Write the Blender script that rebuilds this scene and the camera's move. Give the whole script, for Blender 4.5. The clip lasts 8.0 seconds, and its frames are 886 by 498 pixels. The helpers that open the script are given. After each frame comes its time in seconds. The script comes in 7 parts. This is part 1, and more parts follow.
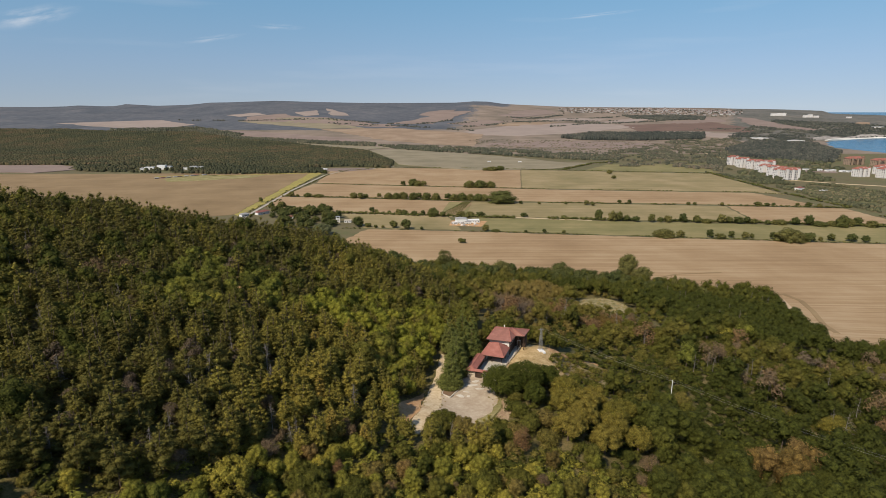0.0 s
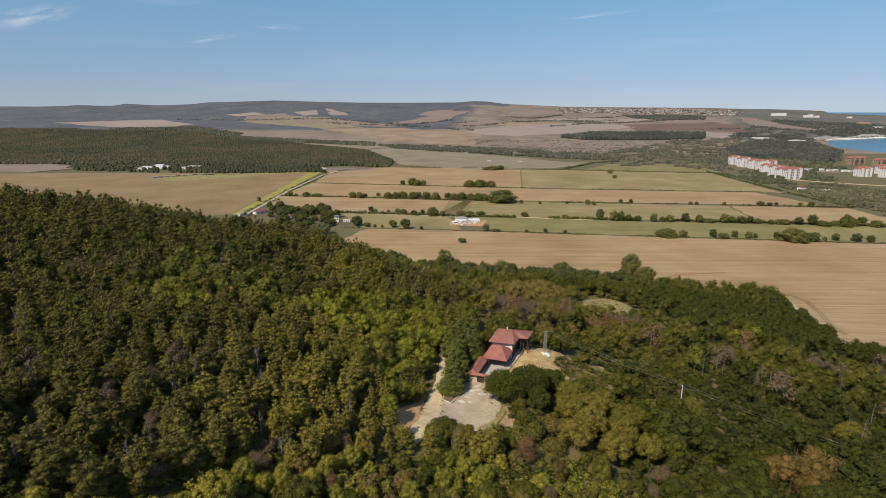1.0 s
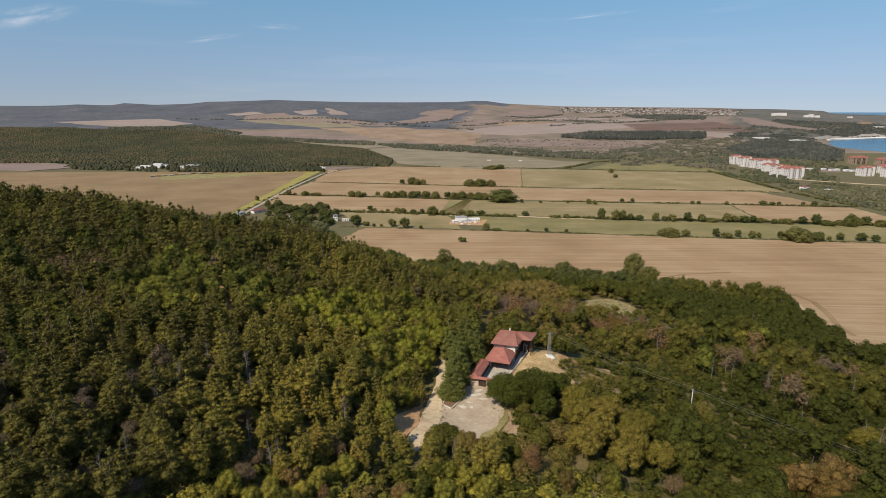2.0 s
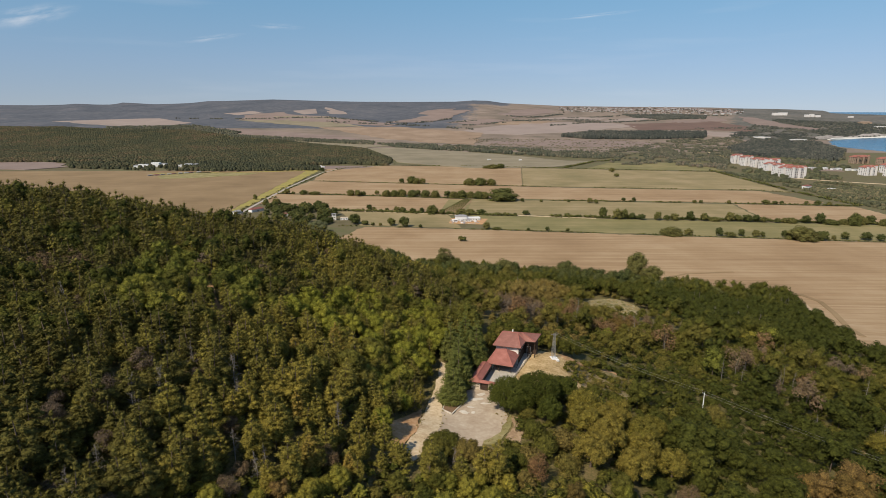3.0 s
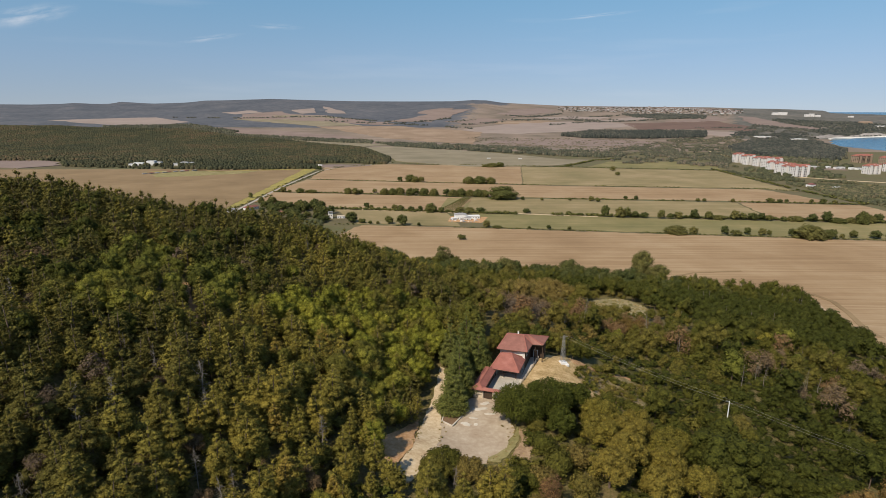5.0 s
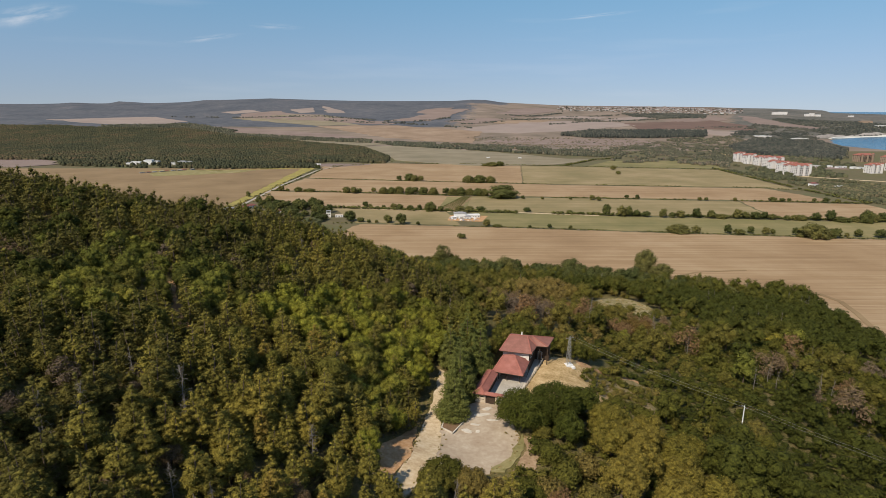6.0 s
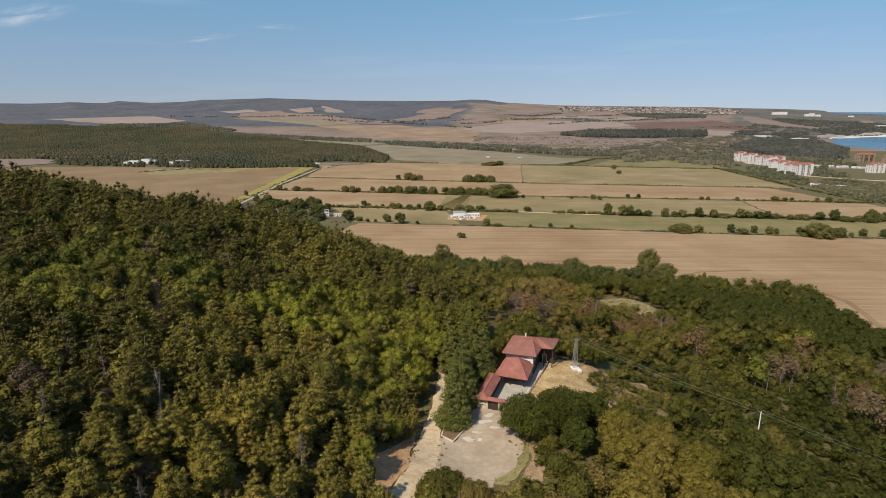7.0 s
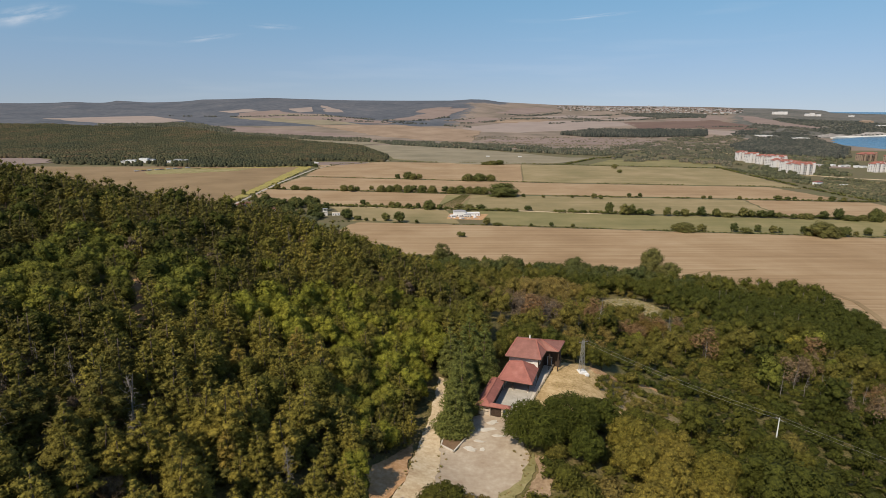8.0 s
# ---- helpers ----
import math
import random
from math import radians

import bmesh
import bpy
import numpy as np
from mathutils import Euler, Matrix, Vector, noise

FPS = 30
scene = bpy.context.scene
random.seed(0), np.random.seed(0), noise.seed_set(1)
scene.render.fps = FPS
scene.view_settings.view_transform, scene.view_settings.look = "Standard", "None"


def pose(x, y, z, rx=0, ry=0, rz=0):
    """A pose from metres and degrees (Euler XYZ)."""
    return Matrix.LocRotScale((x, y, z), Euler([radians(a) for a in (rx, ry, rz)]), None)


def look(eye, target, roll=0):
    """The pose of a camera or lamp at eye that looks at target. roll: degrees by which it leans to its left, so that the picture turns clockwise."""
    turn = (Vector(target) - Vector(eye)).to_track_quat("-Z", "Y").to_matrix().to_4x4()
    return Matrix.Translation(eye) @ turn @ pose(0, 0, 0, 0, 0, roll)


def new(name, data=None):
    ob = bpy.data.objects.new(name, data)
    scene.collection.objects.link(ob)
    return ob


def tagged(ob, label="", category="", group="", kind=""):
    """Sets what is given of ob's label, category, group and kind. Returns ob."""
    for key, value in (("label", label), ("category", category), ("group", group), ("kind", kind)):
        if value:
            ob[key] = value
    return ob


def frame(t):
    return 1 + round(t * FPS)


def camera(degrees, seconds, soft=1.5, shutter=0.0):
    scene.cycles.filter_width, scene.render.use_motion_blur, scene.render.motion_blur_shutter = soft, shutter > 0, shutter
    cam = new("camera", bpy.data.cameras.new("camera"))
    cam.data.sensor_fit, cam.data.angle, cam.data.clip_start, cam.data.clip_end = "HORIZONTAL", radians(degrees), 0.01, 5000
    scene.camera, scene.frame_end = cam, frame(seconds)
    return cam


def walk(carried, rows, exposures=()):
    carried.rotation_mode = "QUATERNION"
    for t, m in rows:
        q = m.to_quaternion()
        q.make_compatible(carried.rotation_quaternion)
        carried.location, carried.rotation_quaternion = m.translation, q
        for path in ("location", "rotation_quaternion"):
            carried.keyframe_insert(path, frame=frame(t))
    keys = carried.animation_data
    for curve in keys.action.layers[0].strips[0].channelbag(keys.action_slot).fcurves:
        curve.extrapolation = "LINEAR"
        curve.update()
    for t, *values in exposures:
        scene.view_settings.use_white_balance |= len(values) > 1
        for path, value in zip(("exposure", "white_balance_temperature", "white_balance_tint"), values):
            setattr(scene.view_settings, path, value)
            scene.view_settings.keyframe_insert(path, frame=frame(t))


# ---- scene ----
cam = camera(76.3, 8.0, 0.5)
METRES, EYE, TILT, LEAN, TURN = 64.0, 150.0, -14.1, 0.0, 0.0
ROWS = [
    (0.0, 0.0, 0.0, 0.0, -0.0, 0.0, -0.0),
    (0.5, -0.0024, 0.0597, -0.0031, -0.02, 0.01, -0.02),
    (1.0, -0.0045, 0.125, -0.0064, -0.04, 0.01, -0.03),
    (1.5, -0.0062, 0.185, -0.0107, -0.06, 0.01, -0.05),
    (3.0, -0.0083, 0.3735, -0.029, -0.1, -0.0, -0.09),
    (3.5, -0.0086, 0.433, -0.0354, -0.13, 0.0, -0.1),
    (4.0, -0.0094, 0.4983, -0.0426, -0.16, 0.01, -0.1),
    (4.5, -0.0095, 0.5582, -0.0494, -0.19, 0.03, -0.11),
    (6.0, -0.011, 0.7469, -0.0709, -0.28, 0.03, -0.11),
    (6.5, -0.0117, 0.8068, -0.0773, -0.31, 0.04, -0.13),
    (7.0, -0.0122, 0.8713, -0.0838, -0.34, 0.05, -0.14),
    (7.5, -0.0119, 0.9309, -0.0895, -0.35, 0.07, -0.14),
    (8.0, -0.0119, 0.9951, -0.0956, -0.38, 0.06, -0.14),
]
walk(cam, [(t, pose(0, 0, EYE, TILT, LEAN, TURN) @ pose(METRES * x, METRES * y, METRES * z, 90 + pitch, roll, yaw)) for t, x, y, z, yaw, pitch, roll in ROWS])

# ---- world and sun ----
SUN_EL, SUN_AZ = radians(47), radians(219)   # azimuth clockwise from +y
SUN_STRENGTH, SKY_STRENGTH, EXPOSURE = 5.0, 0.138, 0.0
scene.view_settings.exposure = EXPOSURE
world = bpy.data.worlds.new("sky")
scene.world = world
world.use_nodes = True
wn, wl = world.node_tree.nodes, world.node_tree.links
sky = wn.new("ShaderNodeTexSky")
sky.sky_type, sky.sun_disc = "NISHITA", False
sky.sun_elevation, sky.sun_rotation = SUN_EL, SUN_AZ
sky.air_density, sky.dust_density, sky.ozone_density = 1.0, 0.35, 2.5
wn["Background"].inputs["Strength"].default_value = SKY_STRENGTH
tc = wn.new("ShaderNodeTexCoord")
cut = wn.new("ShaderNodeVectorMath")   # below the horizon the sky goes on as it is just above it
cut.operation = "MAXIMUM"
cut.inputs[1].default_value = (-1, -1, 0.0)
raised = wn.new("ShaderNodeVectorMath")
raised.inputs[1].default_value = (0, 0, 0.12)
wl.new(tc.outputs["Generated"], cut.inputs[0])
wl.new(cut.outputs[0], raised.inputs[0])
wl.new(raised.outputs[0], sky.inputs["Vector"])
height = wn.new("ShaderNodeSeparateXYZ")
wl.new(tc.outputs["Generated"], height.inputs[0])
band = wn.new("ShaderNodeValToRGB")   # dusty air low down, clear above
for e, (p, c) in zip([band.color_ramp.elements[0], band.color_ramp.elements[1], band.color_ramp.elements.new(0.5), band.color_ramp.elements.new(0.5)],
                     ((0.0, (0.86, 0.7, 0.64)), (0.5, (1.0, 0.96, 0.9)), (0.07, (0.89, 0.83, 0.78)), (0.17, (0.84, 1.0, 0.93)))):
    e.position, e.color = p, (*c, 1)
wl.new(height.outputs[2], band.inputs[0])
haze = wn.new("ShaderNodeMix")
haze.data_type, haze.blend_type = "RGBA", "MULTIPLY"
haze.inputs[0].default_value = 1.0
wl.new(sky.outputs[0], haze.inputs[6]), wl.new(band.outputs[0], haze.inputs[7])
stretch = wn.new("ShaderNodeMapping")   # faint high cirrus
stretch.inputs["Scale"].default_value, stretch.inputs["Rotation"].default_value = (1.3, 1.3, 16.0), (0, 0.05, 0)
wl.new(tc.outputs["Generated"], stretch.inputs["Vector"])
cirrus = wn.new("ShaderNodeTexNoise")
cirrus.inputs["Scale"].default_value, cirrus.inputs["Detail"].default_value = 1.7, 6
wl.new(stretch.outputs[0], cirrus.inputs["Vector"])
thin_ = wn.new("ShaderNodeMapRange")
thin_.inputs[1].default_value, thin_.inputs[2].default_value, thin_.inputs[4].default_value = 0.55, 0.8, 0.14
wl.new(cirrus.outputs[0], thin_.inputs[0])
veil = wn.new("ShaderNodeMix")
veil.data_type = "RGBA"
veil.inputs[7].default_value = (6.0, 6.0, 6.2, 1)
wisps = thin_.outputs[0]
for (ax, ay, az), (bx, by, bz), thick, dense in (((-0.62, 0.785, 0.102), (-0.502, 0.854, 0.137), 0.016, 0.5), ((-0.412, 0.906, 0.094), (-0.304, 0.946, 0.113), 0.006, 0.3),
                                                 ((0.163, 0.977, 0.137), (0.322, 0.935, 0.148), 0.004, 0.35), ((-0.31, 0.943, 0.125), (-0.215, 0.968, 0.124), 0.006, 0.25)):
    place = wn.new("ShaderNodeMapping")   # a streak of cirrus between two directions
    place.vector_type = "TEXTURE"
    half_ = math.dist((ax, ay, az), (bx, by, bz)) / 2
    place.inputs["Location"].default_value = ((ax + bx) / 2, (ay + by) / 2, (az + bz) / 2)
    place.inputs["Rotation"].default_value = (0, -math.asin((bz - az) / half_ / 2), math.atan2(by - ay, bx - ax))
    place.inputs["Scale"].default_value = (half_, 0.5, thick)
    wl.new(tc.outputs["Generated"], place.inputs["Vector"])
    far_off = wn.new("ShaderNodeVectorMath")
    far_off.operation = "LENGTH"
    wl.new(place.outputs[0], far_off.inputs[0])
    fade = wn.new("ShaderNodeMapRange")
    fade.interpolation_type = "SMOOTHSTEP"
    fade.inputs[1].default_value, fade.inputs[2].default_value, fade.inputs[3].default_value, fade.inputs[4].default_value = 0.1, 1.0, dense, 0.0
    wl.new(far_off.outputs["Value"], fade.inputs[0])
    torn = wn.new("ShaderNodeTexNoise")
    torn.inputs["Scale"].default_value, torn.inputs["Detail"].default_value = 1.6, 5
    wl.new(place.outputs[0], torn.inputs["Vector"])
    thread = wn.new("ShaderNodeMapRange")
    thread.inputs[1].default_value, thread.inputs[2].default_value = 0.42, 0.7
    wl.new(torn.outputs[0], thread.inputs[0])
    streak = wn.new("ShaderNodeMath")
    streak.operation = "MULTIPLY"
    wl.new(fade.outputs[0], streak.inputs[0]), wl.new(thread.outputs[0], streak.inputs[1])
    more = wn.new("ShaderNodeMath")
    more.operation = "MAXIMUM"
    wl.new(wisps, more.inputs[0]), wl.new(streak.outputs[0], more.inputs[1])
    wisps = more.outputs[0]
wl.new(wisps, veil.inputs[0]), wl.new(haze.outputs[2], veil.inputs[6])
wl.new(veil.outputs[2], wn["Background"].inputs["Color"])
sun = new("sun", bpy.data.lights.new("sun", "SUN"))
sun.data.energy, sun.data.angle, sun.data.color = SUN_STRENGTH, radians(0.6), (1.0, 0.89, 0.74)
sun.matrix_world = look((math.sin(SUN_AZ) * math.cos(SUN_EL) * 300, math.cos(SUN_AZ) * math.cos(SUN_EL) * 300, math.sin(SUN_EL) * 300), (0, 0, 0))


# ---- materials ----
def material(name, rough=0.9, spec=0.3):
    m = bpy.data.materials.new(name)
    m.use_nodes = True
    b = m.node_tree.nodes["Principled BSDF"]
    b.inputs["Roughness"].default_value = rough
    b.inputs["Specular IOR Level"].default_value = spec
    return m, m.node_tree.nodes, m.node_tree.links, b


def ramp(nodes, stops):
    r = nodes.new("ShaderNodeValToRGB")
    el = r.color_ramp.elements
    while len(el) < len(stops):
        el.new(0.5)
    for e, (p, c) in zip(el, stops):
        e.position, e.color = p, (*c, 1)
    return r


def coords(nodes, links, scale=(1, 1, 1), turn=0.0):
    g = nodes.new("ShaderNodeNewGeometry")
    mp = nodes.new("ShaderNodeMapping")
    mp.inputs["Scale"].default_value = scale
    mp.inputs["Rotation"].default_value = (0, 0, turn)
    links.new(g.outputs["Position"], mp.inputs["Vector"])
    return mp.outputs[0]


def noise_node(nodes, links, vec, scale, detail=4, rough=0.6):
    n = nodes.new("ShaderNodeTexNoise")
    n.inputs["Scale"].default_value, n.inputs["Detail"].default_value, n.inputs["Roughness"].default_value = scale, detail, rough
    links.new(vec, n.inputs["Vector"])
    return n.outputs[0]


def mixed(nodes, links, a, b, fac, mode="MIX"):
    m = nodes.new("ShaderNodeMix")
    m.data_type, m.blend_type = "RGBA", mode
    for s, v in ((m.inputs[6], a), (m.inputs[7], b), (m.inputs[0], fac)):
        if hasattr(v, "links"):
            links.new(v, s)
        else:
            s.default_value = v
    return m.outputs[2]


def bumped(nodes, links, b, height, strength, dist):
    n = nodes.new("ShaderNodeBump")
    n.inputs["Strength"].default_value, n.inputs["Distance"].default_value = strength, dist
    links.new(height, n.inputs["Height"])
    links.new(n.outputs[0], b.inputs["Normal"])


def dim(c):
    return tuple(v * 0.87 for v in c)


def foliage(name, stops, leaf=1.9):
    """Leaves: the tree's own tint along a ramp, each leaf clump a little lighter or darker, with shade painted into the
    grain.
    """
    m, n, l, b = material(name, 0.8, 0.1)
    at = n.new("ShaderNodeAttribute")
    at.attribute_name = "tint"
    r = ramp(n, [(p, dim(c)) for p, c in stops])
    l.new(at.outputs["Fac"], r.inputs[0])
    g = n.new("ShaderNodeNewGeometry")
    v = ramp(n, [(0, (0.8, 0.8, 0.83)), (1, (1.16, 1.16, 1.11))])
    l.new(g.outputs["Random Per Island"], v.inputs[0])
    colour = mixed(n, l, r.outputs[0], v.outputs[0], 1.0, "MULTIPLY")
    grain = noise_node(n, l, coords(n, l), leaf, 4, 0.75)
    # leaf tone varies; dark hollows and bright tips paint in shade and sun
    speck_shade = ramp(n, [(0.34, (0.5, 0.52, 0.56)), (0.5, (0.98, 0.98, 0.98)), (0.64, (1.5, 1.46, 1.3))])
    l.new(grain, speck_shade.inputs[0])
    colour = mixed(n, l, colour, speck_shade.outputs[0], 1.0, "MULTIPLY")
    bumped(n, l, b, grain, 0.8, 0.9 / leaf)
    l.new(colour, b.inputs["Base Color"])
    thin = n.new("ShaderNodeBsdfTranslucent")
    both = n.new("ShaderNodeMixShader")
    both.inputs[0].default_value = 0.24
    l.new(colour, thin.inputs["Color"])
    l.new(b.outputs[0], both.inputs[1]), l.new(thin.outputs[0], both.inputs[2])
    l.new(both.outputs[0], n["Material Output"].inputs["Surface"])
    return m


def patchy(name, stops, scale, fine, rough=0.9, stretch=(1, 1, 1), turn=0.0, bump=0.0, bump_dist=0.2, spec=0.2, weight=0.45):
    """Ground-like surface: a ramp over large patches, mixed with a fine grain that may be stretched along furrows."""
    m, n, l, b = material(name, rough, spec)
    big = noise_node(n, l, coords(n, l), scale, 5, 0.62)
    small = noise_node(n, l, coords(n, l, stretch, turn), fine, 4, 0.6)
    if stretch[0] != stretch[1]:   # furrows: bold bands with fine lines in them
        bold = noise_node(n, l, coords(n, l, (stretch[0] * 0.5, stretch[1], 1), turn), fine * 0.4, 4, 0.75)
        both = n.new("ShaderNodeMix")
        both.inputs[0].default_value = 0.5
        l.new(small, both.inputs[2]), l.new(bold, both.inputs[3])
        small = both.outputs[0]
    mx = n.new("ShaderNodeMix")
    mx.inputs[0].default_value = weight
    l.new(big, mx.inputs[2]), l.new(small, mx.inputs[3])
    r = ramp(n, [(p, dim(c)) for p, c in stops])
    l.new(mx.outputs[0], r.inputs[0])
    l.new(r.outputs[0], b.inputs["Base Color"])
    if bump:
        bumped(n, l, b, small, bump, bump_dist)
    return m


def plain(name, colour, rough=0.7, spec=0.3, vary=0.12, scale=0.6, metal=0.0):
    m, n, l, b = material(name, rough, spec)
    b.inputs["Metallic"].default_value = metal
    colour = dim(colour)
    a = noise_node(n, l, coords(n, l), scale, 6, 0.65)
    r = ramp(n, [(0.25, tuple(c * (1 - vary * 1.6) for c in colour)), (0.75, tuple(min(1, c * (1 + vary)) for c in colour))])
    l.new(a, r.inputs[0]), l.new(r.outputs[0], b.inputs["Base Color"])
    return m


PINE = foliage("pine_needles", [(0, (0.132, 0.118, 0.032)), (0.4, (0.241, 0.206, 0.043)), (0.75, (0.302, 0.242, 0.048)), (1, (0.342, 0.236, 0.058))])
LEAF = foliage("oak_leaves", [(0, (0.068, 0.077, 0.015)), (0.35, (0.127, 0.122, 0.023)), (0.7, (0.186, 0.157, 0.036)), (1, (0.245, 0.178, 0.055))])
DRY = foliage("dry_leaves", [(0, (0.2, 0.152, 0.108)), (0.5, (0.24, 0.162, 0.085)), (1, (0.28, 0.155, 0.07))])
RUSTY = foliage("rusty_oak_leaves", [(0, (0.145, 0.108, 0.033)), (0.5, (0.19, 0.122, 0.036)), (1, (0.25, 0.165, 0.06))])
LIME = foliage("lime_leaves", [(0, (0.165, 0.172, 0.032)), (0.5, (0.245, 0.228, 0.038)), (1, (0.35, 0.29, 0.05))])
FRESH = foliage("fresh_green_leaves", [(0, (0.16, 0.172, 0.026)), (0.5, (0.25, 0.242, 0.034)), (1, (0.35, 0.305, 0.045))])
# far fields: meadow and stubble colours muted with painted distance haze
HAZYGREEN = patchy("hazed_pasture", [(0.36, (0.19, 0.165, 0.105)), (0.5, (0.25, 0.21, 0.135)), (0.64, (0.31, 0.26, 0.175))], 0.012, 0.1, stretch=(0.02, 1.0, 1.0), turn=radians(6))
HAZYTAN = patchy("hazed_stubble", [(0.36, (0.225, 0.158, 0.104)), (0.5, (0.29, 0.205, 0.136)), (0.64, (0.36, 0.265, 0.182))], 0.012, 0.1, stretch=(0.02, 1.0, 1.0), turn=radians(6))
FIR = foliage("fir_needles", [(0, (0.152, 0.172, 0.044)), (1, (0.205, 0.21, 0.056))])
# leaves of the far woods, distance haze painted into their grey tones
HAZYLEAF = foliage("hazed_leaves", [(0, (0.098, 0.105, 0.074)), (0.5, (0.145, 0.138, 0.094)), (1, (0.215, 0.175, 0.128))], 0.35)
BROWNTAN = patchy("dark_stubble", [(0.36, (0.2, 0.135, 0.068)), (0.5, (0.26, 0.178, 0.092)), (0.64, (0.32, 0.225, 0.12))], 0.012, 0.22, stretch=(0.02, 1.0, 1.0), turn=radians(6))
BARK = plain("bark", (0.16, 0.12, 0.09), 0.95, 0.1, 0.3, 3)
GREYWOOD = plain("dead_wood", (0.28, 0.245, 0.21), 0.95, 0.1, 0.3, 3)
FLOOR = patchy("forest_floor", [(0.33, (0.06, 0.055, 0.02)), (0.45, (0.12, 0.105, 0.035)), (0.55, (0.18, 0.14, 0.055)), (0.66, (0.26, 0.19, 0.09))], 0.08, 1.6, bump=0.8, bump_dist=0.4, weight=0.6)
STUBBLE = [(0.4, (0.265, 0.172, 0.09)), (0.475, (0.325, 0.216, 0.116)), (0.525, (0.36, 0.248, 0.138)), (0.6, (0.42, 0.303, 0.178))]
FURROW = (0.02, 1.0, 1.0)
TAN = patchy("stubble", STUBBLE, 0.012, 0.4, stretch=FURROW, turn=radians(6), weight=0.62)
GREENTAN = patchy("green_stubble", [(0.36, (0.19, 0.16, 0.07)), (0.5, (0.275, 0.215, 0.105)), (0.64, (0.37, 0.28, 0.155))], 0.012, 0.2, stretch=FURROW, turn=radians(6))
GREEN = patchy("meadow", [(0.36, (0.15, 0.14, 0.055)), (0.5, (0.22, 0.19, 0.08)), (0.64, (0.32, 0.25, 0.12))], 0.014, 0.2, stretch=FURROW, turn=radians(6))
YELLOW = patchy("sunflower_strip", [(0.34, (0.2, 0.17, 0.07)), (0.46, (0.28, 0.235, 0.075)), (0.55, (0.38, 0.315, 0.08)), (0.66, (0.34, 0.26, 0.11))], 0.05, 0.35, weight=0.6)
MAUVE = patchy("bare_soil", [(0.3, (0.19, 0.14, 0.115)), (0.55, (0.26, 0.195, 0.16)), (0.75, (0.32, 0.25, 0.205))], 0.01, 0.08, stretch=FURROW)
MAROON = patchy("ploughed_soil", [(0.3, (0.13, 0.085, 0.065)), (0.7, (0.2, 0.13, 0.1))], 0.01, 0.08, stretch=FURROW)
# pale stubble of the far slopes, haze mixed into its colour
PALE = patchy("hazed_pale_stubble", [(0.3, (0.26, 0.205, 0.172)), (0.7, (0.36, 0.29, 0.245))], 0.01, 0.08, stretch=FURROW)
DIRT = patchy("dirt_track", [(0.34, (0.42, 0.29, 0.165)), (0.46, (0.54, 0.41, 0.25)), (0.54, (0.62, 0.49, 0.315)), (0.66, (0.7, 0.58, 0.41))], 0.3, 1.4, bump=0.2, bump_dist=0.05)
REDEARTH = patchy("red_earth", [(0.3, (0.3, 0.165, 0.075)), (0.5, (0.5, 0.29, 0.14)), (0.7, (0.66, 0.45, 0.27))], 0.35, 1.5, bump=0.5, bump_dist=0.2)
DRYGRASS = patchy("dry_grass", [(0.34, (0.29, 0.195, 0.08)), (0.46, (0.43, 0.3, 0.14)), (0.54, (0.54, 0.385, 0.195)), (0.66, (0.64, 0.48, 0.27))], 0.35, 1.6, bump=0.8, bump_dist=0.25)
GRASS = patchy("rough_grass", [(0.3, (0.15, 0.14, 0.05)), (0.5, (0.27, 0.23, 0.095)), (0.7, (0.42, 0.35, 0.19))], 0.06, 0.9)
CONCRETE = patchy("concrete_yard", [(0.34, (0.34, 0.25, 0.165)), (0.46, (0.41, 0.32, 0.225)), (0.54, (0.46, 0.37, 0.265)), (0.66, (0.55, 0.46, 0.345))], 0.16, 0.9, weight=0.4)


# ---- the lie of the land ----
def smooth(a, b, v):
    t = np.clip((v - a) / (b - a), 0, 1)
    return t * t * (3 - 2 * t)


SLOPE_X = (-400, -200, -158, -120, -105, -70, -45, -25, -10, 5, 20, 40, 64, 90, 115, 145, 200, 280, 350)
SLOPE_Z = (104, 109, 107.5, 99.5, 95.4, 89.5, 80, 71, 65.5, 62.5, 61.5, 58, 48.5, 43, 38, 30, 18, 5, 0)
RIDGE_U = (-0.752, -0.694, -0.643, -0.629, -0.607, -0.591, -0.559, -0.546, -0.52, -0.494, -0.463, -0.431, -0.401, -0.366, -0.327, -0.288, -0.237, -0.192, -0.14, -0.056, 0.021, 0.053, 0.077, 0.106, 0.157, 0.203, 0.281, 0.46, 0.522, 0.608, 0.66, 0.677, 0.8)
RIDGE_Z = (159, 158, 164, 171, 169, 164, 166, 182, 176, 168, 172, 178, 194, 196.5, 203, 209, 202, 196.5, 192, 191.5, 194, 204.5, 202, 182.5, 171.5, 161, 156.5, 151, 142, 130, 121, 113, 112)


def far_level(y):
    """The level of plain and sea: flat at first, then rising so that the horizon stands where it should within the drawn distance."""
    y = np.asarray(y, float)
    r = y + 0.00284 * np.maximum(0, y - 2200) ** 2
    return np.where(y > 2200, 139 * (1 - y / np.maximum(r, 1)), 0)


def hill(x, y):
    top = np.interp(y * 0 + x, SLOPE_X, SLOPE_Z)
    start = np.interp(x, (-150, -40, -10, 20, 100), (215, 238, 235, 205, 205))
    z = top * (1 - smooth(start, 500, y))
    a, b = 0.342 * (x - 12) + 0.94 * (y - 180), 0.94 * (x - 12) - 0.342 * (y - 180)
    d = np.maximum(np.maximum(np.abs(a) - 22, 0), np.maximum(np.abs(b - 1) - 13, 0))
    w = 1 - smooth(0, 16, d)
    return z * (1 - w) + 62 * w


